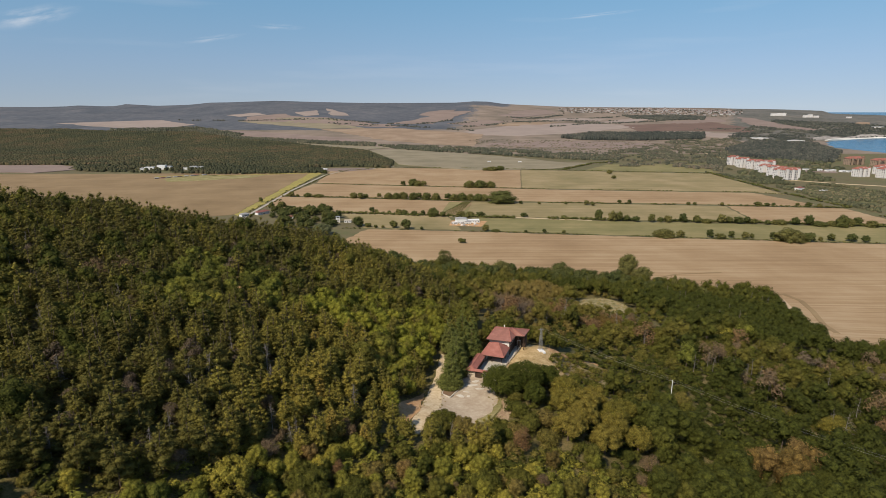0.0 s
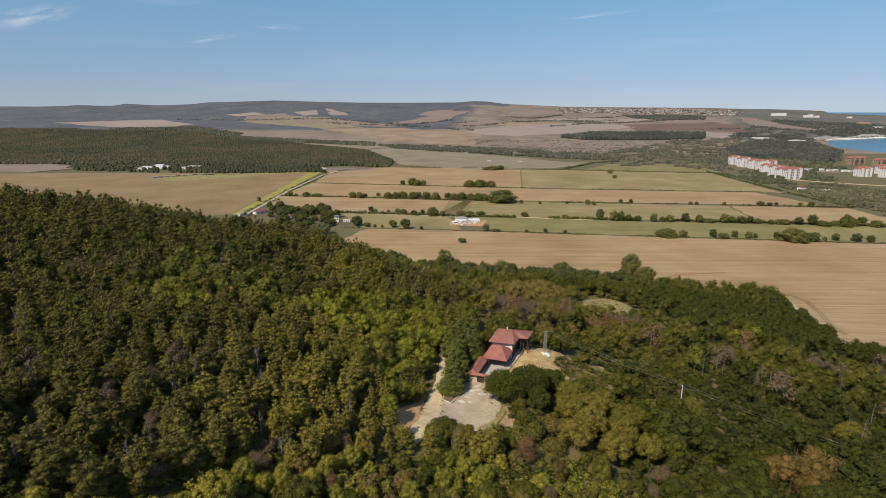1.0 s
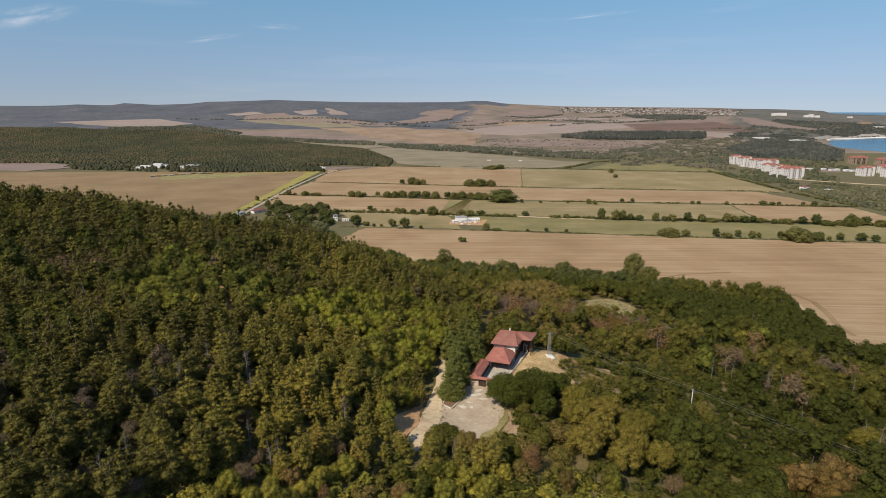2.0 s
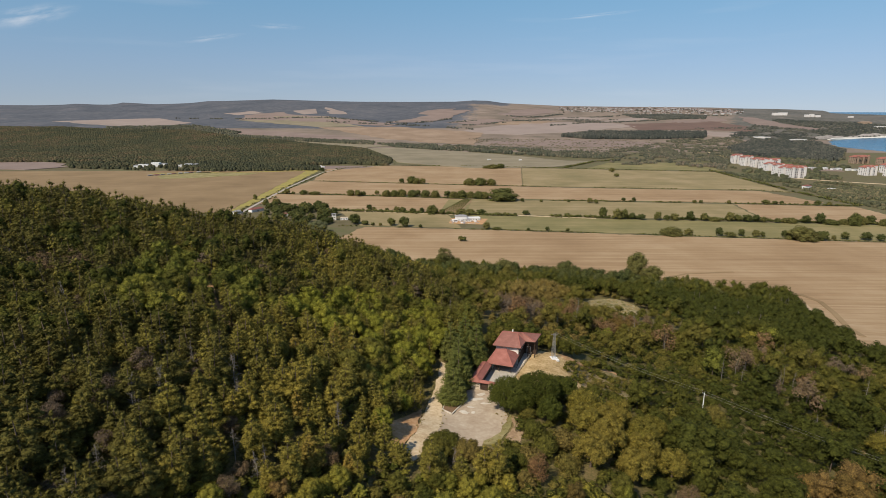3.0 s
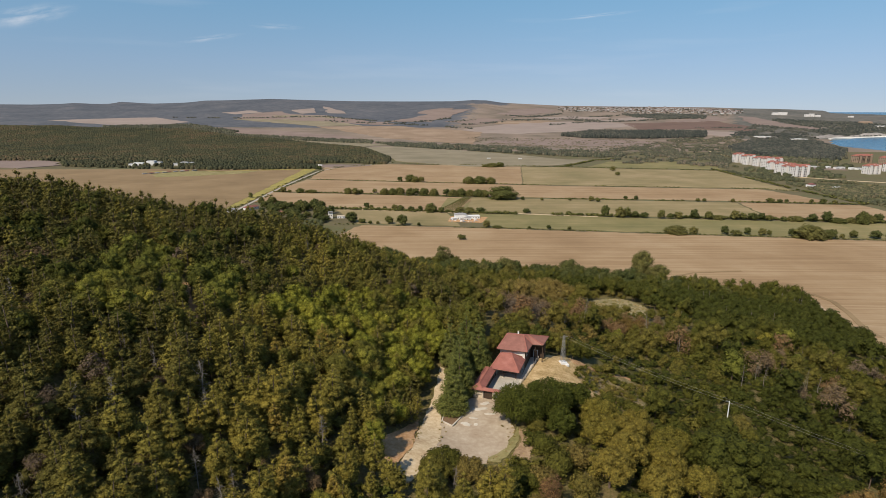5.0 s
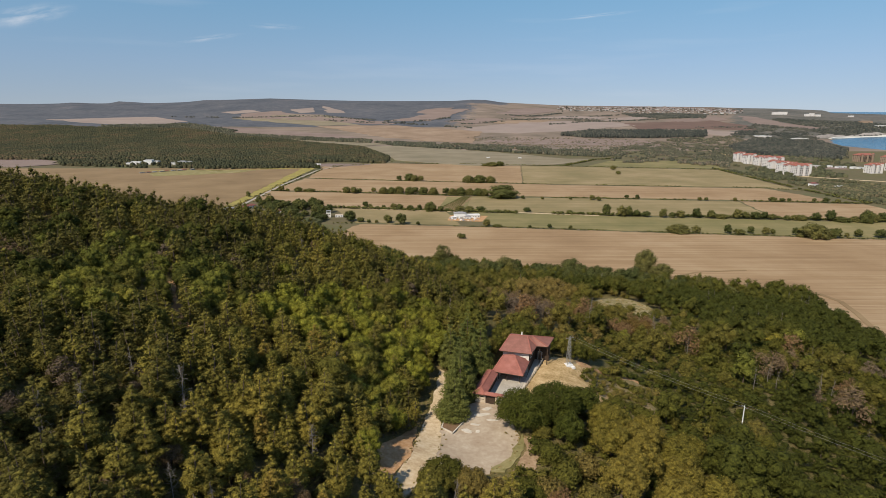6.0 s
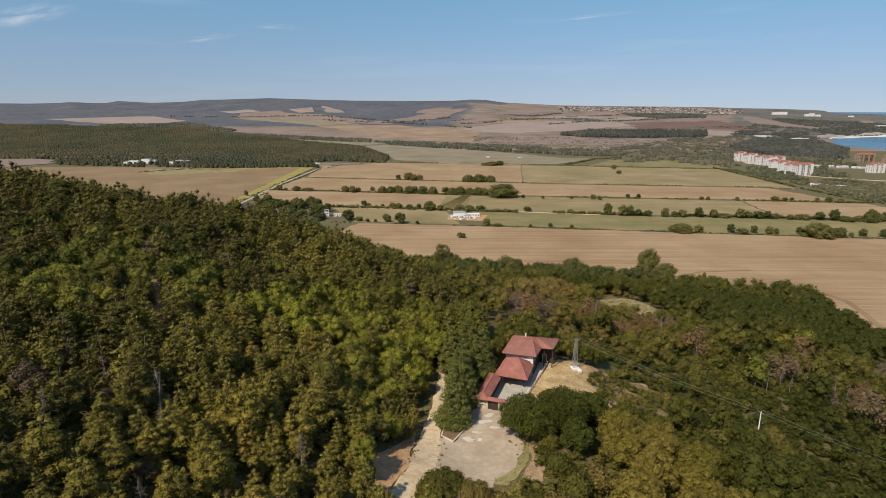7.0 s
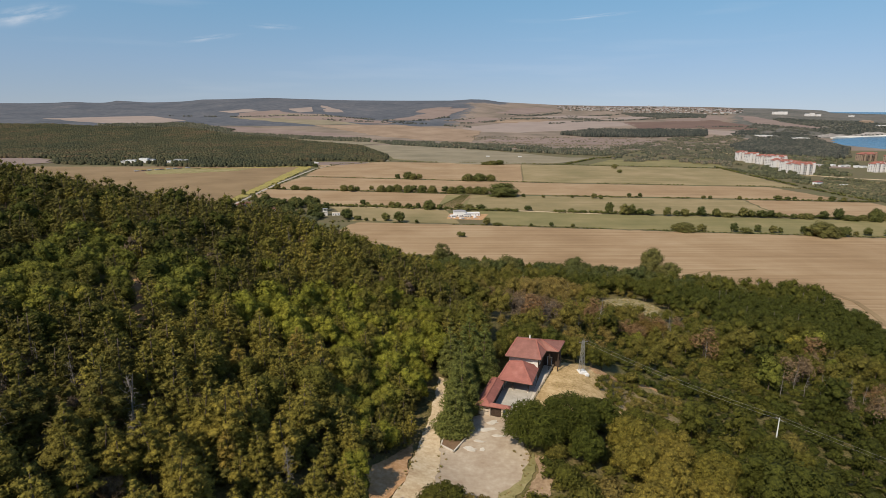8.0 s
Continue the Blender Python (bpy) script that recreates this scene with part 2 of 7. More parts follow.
def ground(x, y):
    x, y = np.asarray(x, float), np.asarray(y, float)
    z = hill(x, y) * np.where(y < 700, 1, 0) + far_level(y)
    u = x / np.maximum(y, 1)
    ridge = np.interp(u, RIDGE_U, RIDGE_Z)
    z = z + np.maximum(0, ridge - 117.8) * smooth(3000, 4650, y)
    z = z + 5 * np.sin(x * 0.006 + 2) * np.sin(y * 0.007) * smooth(2700, 3400, y) * (1 - smooth(4000, 4600, y))
    bay = np.abs((x - 2240) / 720) ** 3 + np.abs((y - 1900) / 690) ** 3
    z = z - 14 * (1 - smooth(0.94, 1.06, bay))
    shore = np.interp(u, (0.655, 0.665, 0.8), (5000, 4300, 3600))
    z = z - 25 * smooth(0, 150, y - shore)
    z = z + 5 * smooth(0.5, 0.58, u) * smooth(3100, 3500, y) * (1 - smooth(0, 60, y - shore))
    return z


def gz(x, y):
    return float(ground(x, y))


# ---- mesh tools ----
class Shape:
    """Vertices and faces of one mesh."""

    def __init__(self):
        self.v, self.f = [], []

    def add(self, verts, faces):
        k = len(self.v)
        self.v += [tuple(p) for p in verts]
        self.f += [tuple(i + k for i in q) for q in faces]
        return self

    def box(self, x0, x1, y0, y1, z0, z1, bevel=0.0):
        e = bevel
        if not e:
            v = [(x, y, z) for z in (z0, z1) for x, y in ((x0, y0), (x1, y0), (x1, y1), (x0, y1))]
            return self.add(v, [(3, 2, 1, 0), (4, 5, 6, 7), (0, 1, 5, 4), (1, 2, 6, 5), (2, 3, 7, 6), (3, 0, 4, 7)])
        low = [(x0, y0, z0), (x1, y0, z0), (x1, y1, z0), (x0, y1, z0)]
        mid = [(x, y, z1 - e) for x, y, _ in low]
        top = [(x0 + e, y0 + e, z1), (x1 - e, y0 + e, z1), (x1 - e, y1 - e, z1), (x0 + e, y1 - e, z1)]
        side = [(a, (a + 1) % 4, (a + 1) % 4 + 4, a + 4) for a in range(4)]
        return self.add(low + mid + top, [(3, 2, 1, 0), (8, 9, 10, 11)] + side + [tuple(i + 4 for i in q) for q in side])

    def beam(self, p, q, w, h=None):
        """A square bar from p to q."""
        p, q, h = Vector(p), Vector(q), h or w
        d = (q - p).normalized()
        s = d.cross(Vector((0, 0, 1)))
        s = s.normalized() if s.length > 1e-4 else Vector((1, 0, 0))
        t = s.cross(d)
        ring = [s * (w / 2 * a) + t * (h / 2 * b) for a, b in ((-1, -1), (1, -1), (1, 1), (-1, 1))]
        return self.add([p + r for r in ring] + [q + r for r in ring], [(0, 1, 2, 3), (7, 6, 5, 4)] + [(a, a + 4, (a + 1) % 4 + 4, (a + 1) % 4) for a in range(4)])

    def tube(self, path, radii, n=6):
        rings = []
        for i, (c, r) in enumerate(zip(path, radii)):
            c = Vector(c)
            d = (Vector(path[min(i + 1, len(path) - 1)]) - Vector(path[max(i - 1, 0)])).normalized()
            s = d.orthogonal().normalized()
            t = d.cross(s)
            rings += [c + (s * math.cos(2 * math.pi * k / n) + t * math.sin(2 * math.pi * k / n)) * r for k in range(n)]
        f = [(i * n + k, i * n + (k + 1) % n, (i + 1) * n + (k + 1) % n, (i + 1) * n + k) for i in range(len(path) - 1) for k in range(n)]
        return self.add(rings, f + [tuple(range(n))[::-1], tuple(range(len(rings) - n, len(rings)))])

    def prism(self, pts, z0, z1):
        n = len(pts)
        return self.add([(x, y, z0) for x, y in pts] + [(x, y, z1) for x, y in pts],
                        [tuple(range(n))[::-1], tuple(range(n, 2 * n))] + [(k, (k + 1) % n, (k + 1) % n + n, k + n) for k in range(n)])

    def hip(self, x0, x1, y0, y1, z, rise, thick=0.18, ridge=None):
        """A hipped roof with eaves at z; the ridge runs along the longer side."""
        w, d = x1 - x0, y1 - y0
        if w >= d:
            r = ridge if ridge is not None else d / 2
            a, b = (x0 + r, (y0 + y1) / 2), (x1 - r, (y0 + y1) / 2)
        else:
            r = ridge if ridge is not None else w / 2
            a, b = ((x0 + x1) / 2, y0 + r), ((x0 + x1) / 2, y1 - r)
        low = [(x0, y0, z - thick), (x1, y0, z - thick), (x1, y1, z - thick), (x0, y1, z - thick)]
        eave = [(x, y, z) for x, y, _ in low]
        v = low + eave + [(*a, z + rise), (*b, z + rise)]
        side = [(k, (k + 1) % 4, (k + 1) % 4 + 4, k + 4) for k in range(4)]
        if w >= d:
            slopes = [(4, 5, 9, 8), (5, 6, 9), (6, 7, 8, 9), (7, 4, 8)]
        else:
            slopes = [(4, 5, 8), (5, 6, 9, 8), (6, 7, 9), (7, 4, 8, 9)]
        return self.add(v, [(3, 2, 1, 0)] + side + slopes)


def mesh_of(name, shape, mats):
    me = bpy.data.meshes.new(name)
    me.from_pydata(shape.v, [], shape.f)
    for m in mats if isinstance(mats, (list, tuple)) else [mats]:
        me.materials.append(m)
    me.update()
    return me


def part(name, shape, mat, parent, label=""):
    ob = new(name, shape if isinstance(shape, bpy.types.Mesh) else mesh_of(name, shape, mat))
    ob.parent = parent
    return tagged(ob, label)


def thing(name, label, category, at=(0, 0, 0), turn=0.0, group="", kind=""):
    ob = new(name)
    ob.matrix_basis = pose(*at, 0, 0, turn)
    ob.empty_display_size = 0.5
    return tagged(ob, label, category, group, kind)


def quad_mesh(name, v, q, mats, slots=None, tint=None):
    """A mesh from arrays, all faces of one kind: quads or triangles."""
    w = q.shape[1]
    me = bpy.data.meshes.new(name)
    me.vertices.add(len(v))
    me.vertices.foreach_set("co", np.ascontiguousarray(v, np.float32).ravel())
    me.loops.add(w * len(q))
    me.loops.foreach_set("vertex_index", np.ascontiguousarray(q, np.int32).ravel())
    me.polygons.add(len(q))
    me.polygons.foreach_set("loop_start", np.arange(0, w * len(q), w, dtype=np.int32))
    for m in mats:
        me.materials.append(m)
    if slots is not None:
        me.polygons.foreach_set("material_index", np.ascontiguousarray(slots, np.int32))
    if tint is not None:
        me.attributes.new("tint", "FLOAT", "POINT").data.foreach_set("value", np.ascontiguousarray(tint, np.float32))
    me.update(calc_edges=True)
    return me


def draped(name, pts, mat, step=40.0, lift=0.25, label="", category="field", rough=0.0):
    """A flat patch of ground with its own cover, laid over the land. rough: how far its edge wanders, in metres."""
    if rough:
        edge = []
        for (xa, ya), (xb, yb) in zip(pts, pts[1:] + pts[:1]):
            n_ = max(1, int(math.hypot(xb - xa, yb - ya) / (rough * 3)))
            for k in range(n_):
                x, y = xa + (xb - xa) * k / n_, ya + (yb - ya) * k / n_
                edge.append((x + rough * noise.noise(Vector((x / rough / 5, y / rough / 5, 1.3))) * 2, y + rough * noise.noise(Vector((x / rough / 5, y / rough / 5, 7.9))) * 2))
        pts = edge
    bm = bmesh.new()
    bm.faces.new([bm.verts.new((x, y, 0)) for x, y in pts])
    for axis in (0, 1):
        lo, hi = min(p[axis] for p in pts), max(p[axis] for p in pts)
        for k in range(1, int((hi - lo) / step) + 1):
            co, no = [0, 0, 0], [0, 0, 0]
            co[axis], no[axis] = lo + k * step, 1
            bmesh.ops.bisect_plane(bm, geom=bm.verts[:] + bm.edges[:] + bm.faces[:], plane_co=co, plane_no=no)
    for v in bm.verts:
        v.co.z = gz(v.co.x, v.co.y) + lift + (0.14 * noise.noise(v.co * 0.45) * min(1, lift * 3) if step <= 2 else 0)
    bmesh.ops.recalc_face_normals(bm, faces=bm.faces)
    if sum(f.normal.z for f in bm.faces) < 0:
        bmesh.ops.reverse_faces(bm, faces=bm.faces)
    for f in bm.faces:
        f.smooth = True
    for e in [e for e in bm.edges if e.is_boundary]:   # the edge runs down into the ground
        a, b = e.verts
        bm.faces.new([bm.verts.new((v.co.x, v.co.y, v.co.z - d)) for v, d in ((a, 0), (b, 0), (b, lift * 2 + 0.2), (a, lift * 2 + 0.2))])
    bmesh.ops.recalc_face_normals(bm, faces=[f for f in bm.faces if abs(f.normal.z) < 0.1])
    me = bpy.data.meshes.new(name)
    bm.to_mesh(me)
    bm.free()
    me.materials.append(mat)
    ob = new(name, me)
    return tagged(ob, label, category, kind="structure")


# ---- ground, sea ----
def graded(knots):
    out = []
    for (a, b, s) in knots:
        out += list(np.arange(a, b, s))
    return np.array(out + [knots[-1][1]])


gx = graded([(-5000, -3700, 260), (-3700, -400, 50), (-400, -150, 25), (-150, -20, 5), (-20, 50, 2), (50, 160, 5), (160, 400, 12), (400, 3600, 50), (3600, 5000, 280)])
gy = graded([(-3000, -200, 400), (-200, 60, 40), (60, 130, 5), (130, 216, 2), (216, 260, 5), (260, 520, 10), (520, 2200, 60), (2200, 4900, 45)])
mx_, my_ = np.meshgrid(gx, gy)
gv = np.stack([mx_, my_, ground(mx_, my_)], -1).reshape(-1, 3)
ni, nj = len(gx), len(gy)
ii, jj = np.meshgrid(np.arange(ni - 1), np.arange(nj - 1))
k0 = (jj * ni + ii).ravel()
gq = np.stack([k0, k0 + 1, k0 + ni + 1, k0 + ni], -1)
cx, cy = gv[gq].mean(1)[:, 0], gv[gq].mean(1)[:, 1]
LAND = patchy("open_land", [(0.3, (0.1, 0.085, 0.04)), (0.48, (0.15, 0.125, 0.065)), (0.6, (0.12, 0.12, 0.05)), (0.75, (0.24, 0.19, 0.11))], 0.006, 0.06)
m, n, l, b = material("far_heath_and_hazed_woods", 0.95, 0.15)   # woods where the wood value is high, heath and fallow elsewhere
grain_ = noise_node(n, l, coords(n, l, (0.1, 1.0, 1.0), radians(8)), 0.04, 4, 0.65)
broad_ = noise_node(n, l, coords(n, l), 0.005, 5, 0.62)
fleck_ = noise_node(n, l, coords(n, l), 0.03, 4, 0.65)
both_ = [n.new("ShaderNodeMix") for _ in range(2)]
for mx, other in zip(both_, (grain_, fleck_)):
    mx.inputs[0].default_value = 0.5
    l.new(broad_, mx.inputs[2]), l.new(other, mx.inputs[3])
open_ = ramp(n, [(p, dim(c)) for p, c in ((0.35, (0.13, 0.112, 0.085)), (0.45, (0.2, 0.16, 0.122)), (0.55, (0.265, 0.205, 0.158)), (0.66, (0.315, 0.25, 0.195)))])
# far woods: blue-grey distance haze put into the base colour
hazed_woods_ = ramp(n, [(p, dim(c)) for p, c in ((0.35, (0.072, 0.08, 0.092)), (0.47, (0.1, 0.106, 0.118)), (0.55, (0.12, 0.122, 0.132)), (0.66, (0.165, 0.155, 0.155)))])
l.new(both_[0].outputs[0], open_.inputs[0]), l.new(both_[1].outputs[0], hazed_woods_.inputs[0])
at_ = n.new("ShaderNodeAttribute")
at_.attribute_name = "tint"
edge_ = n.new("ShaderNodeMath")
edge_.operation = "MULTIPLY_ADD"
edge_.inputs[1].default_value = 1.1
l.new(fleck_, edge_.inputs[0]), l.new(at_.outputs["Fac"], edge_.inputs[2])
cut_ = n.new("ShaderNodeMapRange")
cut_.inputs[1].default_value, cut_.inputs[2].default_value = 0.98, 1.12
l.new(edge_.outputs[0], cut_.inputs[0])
l.new(mixed(n, l, open_.outputs[0], hazed_woods_.outputs[0], cut_.outputs[0]), b.inputs["Base Color"])
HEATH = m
COAST = patchy("coastal_scrub", [(0.35, (0.085, 0.085, 0.072)), (0.48, (0.125, 0.118, 0.098)), (0.56, (0.17, 0.152, 0.125)), (0.66, (0.23, 0.195, 0.16))], 0.006, 0.05, weight=0.5)
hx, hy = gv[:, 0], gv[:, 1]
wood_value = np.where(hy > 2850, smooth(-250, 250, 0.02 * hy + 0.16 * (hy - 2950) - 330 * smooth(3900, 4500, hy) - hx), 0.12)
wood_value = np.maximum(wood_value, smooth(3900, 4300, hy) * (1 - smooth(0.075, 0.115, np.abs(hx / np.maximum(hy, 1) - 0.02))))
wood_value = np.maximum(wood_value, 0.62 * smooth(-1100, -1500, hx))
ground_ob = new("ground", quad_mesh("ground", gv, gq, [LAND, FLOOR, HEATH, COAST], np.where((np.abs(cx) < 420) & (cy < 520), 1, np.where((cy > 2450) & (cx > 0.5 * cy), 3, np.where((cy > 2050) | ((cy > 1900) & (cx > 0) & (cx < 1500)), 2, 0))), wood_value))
ground_ob.data.polygons.foreach_set("use_smooth", np.ones(len(gq), bool))
tagged(ground_ob, "rolling land of dry grass, scrub and leaf litter", "ground", kind="structure")

m, n, l, b = material("sea_water", 0.25, 0.5)
wr = ramp(n, [(0.35, (0.03, 0.1, 0.17)), (0.65, (0.045, 0.14, 0.22))])
l.new(noise_node(n, l, coords(n, l, (0.3, 1, 1)), 0.006, 5), wr.inputs[0])
l.new(wr.outputs[0], b.inputs["Base Color"])
bumped(n, l, b, noise_node(n, l, coords(n, l), 0.12, 4), 0.5, 0.6)
SEA = m
sx, sy = np.meshgrid(np.arange(900, 5001, 100), np.arange(1100, 4901, 40))
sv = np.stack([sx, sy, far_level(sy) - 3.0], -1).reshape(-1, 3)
a_, b_ = np.meshgrid(np.arange(sx.shape[1] - 1), np.arange(sx.shape[0] - 1))
k0 = (b_ * sx.shape[1] + a_).ravel()
sea = new("sea", quad_mesh("sea", sv, np.stack([k0, k0 + 1, k0 + sx.shape[1] + 1, k0 + sx.shape[1]], -1), [SEA]))
tagged(sea, "calm blue sea in the bay and beyond the headland", "sea", kind="structure")

# ---- fields of the plain and the far hills ----
FIELDS = [
    ("field", TAN, [(-118, 630), (-96, 700), (53, 683), (252, 652), (700, 590), (700, 250), (250, 285), (228, 350), (232, 400), (160, 444), (62, 490), (-46, 535)], "wide harvested field of tan stubble with furrows"),
    ("field", GREEN, [(54, 692), (253, 660), (640, 606), (640, 700), (573, 710), (214, 754), (40, 780)], "strip of green meadow between two hedges"),
    ("field", GREENTAN, [(-104, 709), (24, 695), (5, 785), (-145, 806)], "small green and straw-coloured meadow beside a white farmstead"),
    ("field", TAN, [(-200, 822), (5, 797), (40, 915), (-159, 952), (-285, 968), (-278, 870)], "harvested strip of tan stubble"),
    ("field", GREENTAN, [(20, 795), (214, 766), (420, 745), (440, 872), (89, 910), (45, 915)], "green and tan stubble strip"),
    ("field", TAN, [(425, 745), (612, 716), (612, 850), (445, 872)], "tan stubble at the end of a strip"),
    ("field", TAN, [(-285, 978), (-159, 966), (89, 924), (417, 890), (560, 872), (590, 886), (560, 1012), (240, 1048), (-262, 1138)], "harvested strip of tan stubble"),
    ("field", TAN, [(-258, 1150), (150, 1076), (190, 1398), (-122, 1446), (-275, 1408)], "wide tan stubble field"),
    ("field", GREENTAN, [(152, 1074), (240, 1062), (560, 1026), (606, 990), (622, 1318), (299, 1380), (192, 1398)], "faded green field with darker patches"),
    ("field", GREEN, [(344, 1383), (443, 1535), (686, 1535), (656, 1346)], "light green field"),
    ("field", BROWNTAN, [(-1200, 1300), (-662, 1318), (-312, 1338), (-301, 800), (-700, 600), (-1500, 900)], "tan stubble field beyond the wooded hill"),
    ("field", YELLOW, [(-300, 800), (-312, 1338), (-285, 1338), (-286, 860), (-291, 790)], "yellow flowering strip beside the road"),
]
for k, (name, mat, pts, label) in enumerate(FIELDS):
    draped(name, pts, mat, 45 if k else 12, 0.25, label, rough=2.0)
draped("field", [(-4, 800), (22, 797), (50, 910), (36, 911)], BROWNTAN, 45, 0.5, "narrow vineyard plot of dry earth", rough=2.0)
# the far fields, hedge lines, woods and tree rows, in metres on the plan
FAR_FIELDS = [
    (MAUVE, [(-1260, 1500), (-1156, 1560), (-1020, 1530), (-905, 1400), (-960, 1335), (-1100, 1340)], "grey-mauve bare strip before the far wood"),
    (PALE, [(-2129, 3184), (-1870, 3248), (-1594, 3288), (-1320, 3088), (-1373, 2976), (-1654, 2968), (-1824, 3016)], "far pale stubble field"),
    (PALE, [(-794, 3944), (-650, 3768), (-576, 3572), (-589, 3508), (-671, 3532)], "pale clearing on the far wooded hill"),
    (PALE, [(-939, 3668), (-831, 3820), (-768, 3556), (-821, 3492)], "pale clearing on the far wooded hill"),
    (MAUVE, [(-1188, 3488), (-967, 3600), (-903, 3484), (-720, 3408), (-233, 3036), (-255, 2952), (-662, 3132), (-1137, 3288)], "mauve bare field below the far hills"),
    (HAZYGREEN, [(-1143, 3260), (-946, 3284), (-538, 3108), (-397, 2948), (-617, 2916), (-998, 3148)], "green strip below the far hills"),
    (HAZYTAN, [(-612, 2892), (-394, 2924), (-223, 2904), (170, 2696), (132, 2260), (-45, 2348), (-239, 2480), (-411, 2664)], "broad tan field below the far hills"),
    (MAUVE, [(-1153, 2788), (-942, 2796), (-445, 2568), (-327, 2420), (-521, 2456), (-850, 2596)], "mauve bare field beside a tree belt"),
    (HAZYGREEN, [(-855, 2464), (-667, 2472), (-354, 2292), (-169, 2188), (-282, 2088), (-486, 2288)], "light field behind the wood"),
    (HAZYGREEN, [(-278, 2056), (-161, 2092), (126, 1860), (337, 1584), (424, 1568), (303, 1428), (93, 1380), (-133, 1536), (-150, 1696)], "pale green pasture"),
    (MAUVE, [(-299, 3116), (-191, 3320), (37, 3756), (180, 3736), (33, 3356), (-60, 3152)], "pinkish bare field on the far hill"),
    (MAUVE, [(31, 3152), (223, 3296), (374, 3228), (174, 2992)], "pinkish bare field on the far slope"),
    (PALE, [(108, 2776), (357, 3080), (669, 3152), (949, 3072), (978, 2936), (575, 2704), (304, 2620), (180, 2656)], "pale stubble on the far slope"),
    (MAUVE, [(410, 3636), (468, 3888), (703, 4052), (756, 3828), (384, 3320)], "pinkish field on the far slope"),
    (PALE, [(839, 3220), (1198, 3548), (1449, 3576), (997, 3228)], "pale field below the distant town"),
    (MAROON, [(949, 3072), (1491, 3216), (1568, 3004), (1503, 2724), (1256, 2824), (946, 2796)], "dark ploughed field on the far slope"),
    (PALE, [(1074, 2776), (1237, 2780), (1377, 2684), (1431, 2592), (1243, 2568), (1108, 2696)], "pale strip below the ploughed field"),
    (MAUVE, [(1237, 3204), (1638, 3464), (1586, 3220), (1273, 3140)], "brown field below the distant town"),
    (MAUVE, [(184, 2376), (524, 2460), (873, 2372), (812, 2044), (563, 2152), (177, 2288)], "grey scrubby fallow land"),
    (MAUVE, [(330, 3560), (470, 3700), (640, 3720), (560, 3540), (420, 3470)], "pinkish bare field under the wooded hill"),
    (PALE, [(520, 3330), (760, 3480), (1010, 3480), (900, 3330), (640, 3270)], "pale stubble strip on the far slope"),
    (HAZYGREEN, [(-1010, 3420), (-820, 3440), (-560, 3290), (-640, 3230), (-900, 3330)], "pale green strip below the far hills"),
    (HAZYTAN, [(230, 3120), (470, 3200), (640, 3190), (500, 3060), (300, 3040)], "tan field on the far slope"),
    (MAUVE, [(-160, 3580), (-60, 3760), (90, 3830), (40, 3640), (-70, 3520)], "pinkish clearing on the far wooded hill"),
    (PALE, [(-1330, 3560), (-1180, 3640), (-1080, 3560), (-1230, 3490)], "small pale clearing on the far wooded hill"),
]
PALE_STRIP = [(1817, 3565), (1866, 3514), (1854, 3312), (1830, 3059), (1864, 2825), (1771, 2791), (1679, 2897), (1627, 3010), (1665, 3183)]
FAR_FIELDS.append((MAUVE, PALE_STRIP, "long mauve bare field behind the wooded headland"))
UNDER_TOWN = [(1122, 3632), (1294, 3640), (1504, 3708), (1614, 3559), (1488, 3300), (1274, 3330), (1133, 3451)]
LEFT_WOOD = [(-2300, 2852), (-1868, 2860), (-1603, 2780), (-1188, 2744), (-936, 2556), (-585, 2332), (-270, 2000), (-139, 1604), (-133, 1444), (-257, 1484), (-384, 1424), (-643, 1520), (-974, 1512), (-1213, 1504)]
LEFT_EDGE = [(-970, 1496), (-637, 1504), (-384, 1424), (-296, 1396), (-282, 1332), (-476, 1304), (-674, 1324), (-887, 1368)]
BELT_A = [(-963, 2596), (-620, 2472), (-274, 2364), (-271, 2244), (-596, 2376), (-910, 2484)]
BELT_B = [(-266, 2296), (-43, 2252), (166, 2136), (409, 1920), (531, 1828), (476, 1640), (361, 1696), (144, 1860), (-161, 2092)]
DARK_BELT = [(514, 2552), (676, 2688), (1095, 2696), (1228, 2700), (1151, 2528), (884, 2468), (624, 2480)]
RIGHT_WOOD = [(575, 1980), (974, 2452), (1343, 2568), (1526, 2348), (1366, 1956), (1096, 1572), (940, 1472), (899, 1548), (862, 1712), (668, 1356), (594, 1464), (431, 1488)]
DARK_WOOD = [(1014, 2052), (1290, 2420), (1526, 2348), (1349, 1932), (1081, 1572), (984, 1640), (899, 1752)]
SCRUB = [(616, 1356), (651, 1296), (701, 1172), (765, 1148), (829, 1048), (637, 808), (635, 916), (643, 1076), (635, 1264)]
HEADLAND = [(1569, 2952), (1663, 2772), (1825, 2692), (1981, 2620), (2114, 2660), (2358, 2972), (2170, 3208), (1947, 3360), (1760, 3196)]
LEFT_FAR = [(-1653, 2868), (-1238, 2928), (-926, 2672), (-936, 2556), (-1188, 2744), (-1590, 2756)]
FARM_TREES = [(-272, 860), (-225, 840), (-175, 832), (-146, 780), (-141, 700), (-176, 684), (-212, 716), (-242, 780)]
ROW_C = [(-79, 1112, 8.4, 9.7), (-59, 1112, 14.7, 17.0), (-49, 1104, 12.5, 14.4), (-38, 1104, 9.4, 10.8), (51, 1084, 14.4, 20.5), (71, 1084, 15.4, 22.6), (92, 1084, 13.4, 16.4), (369, 1220, 7.0, 9.3), (121, 1388, 10.6, 26.5), (140, 1392, 11.9, 18.6), (105, 1388, 6.6, 15.9)]
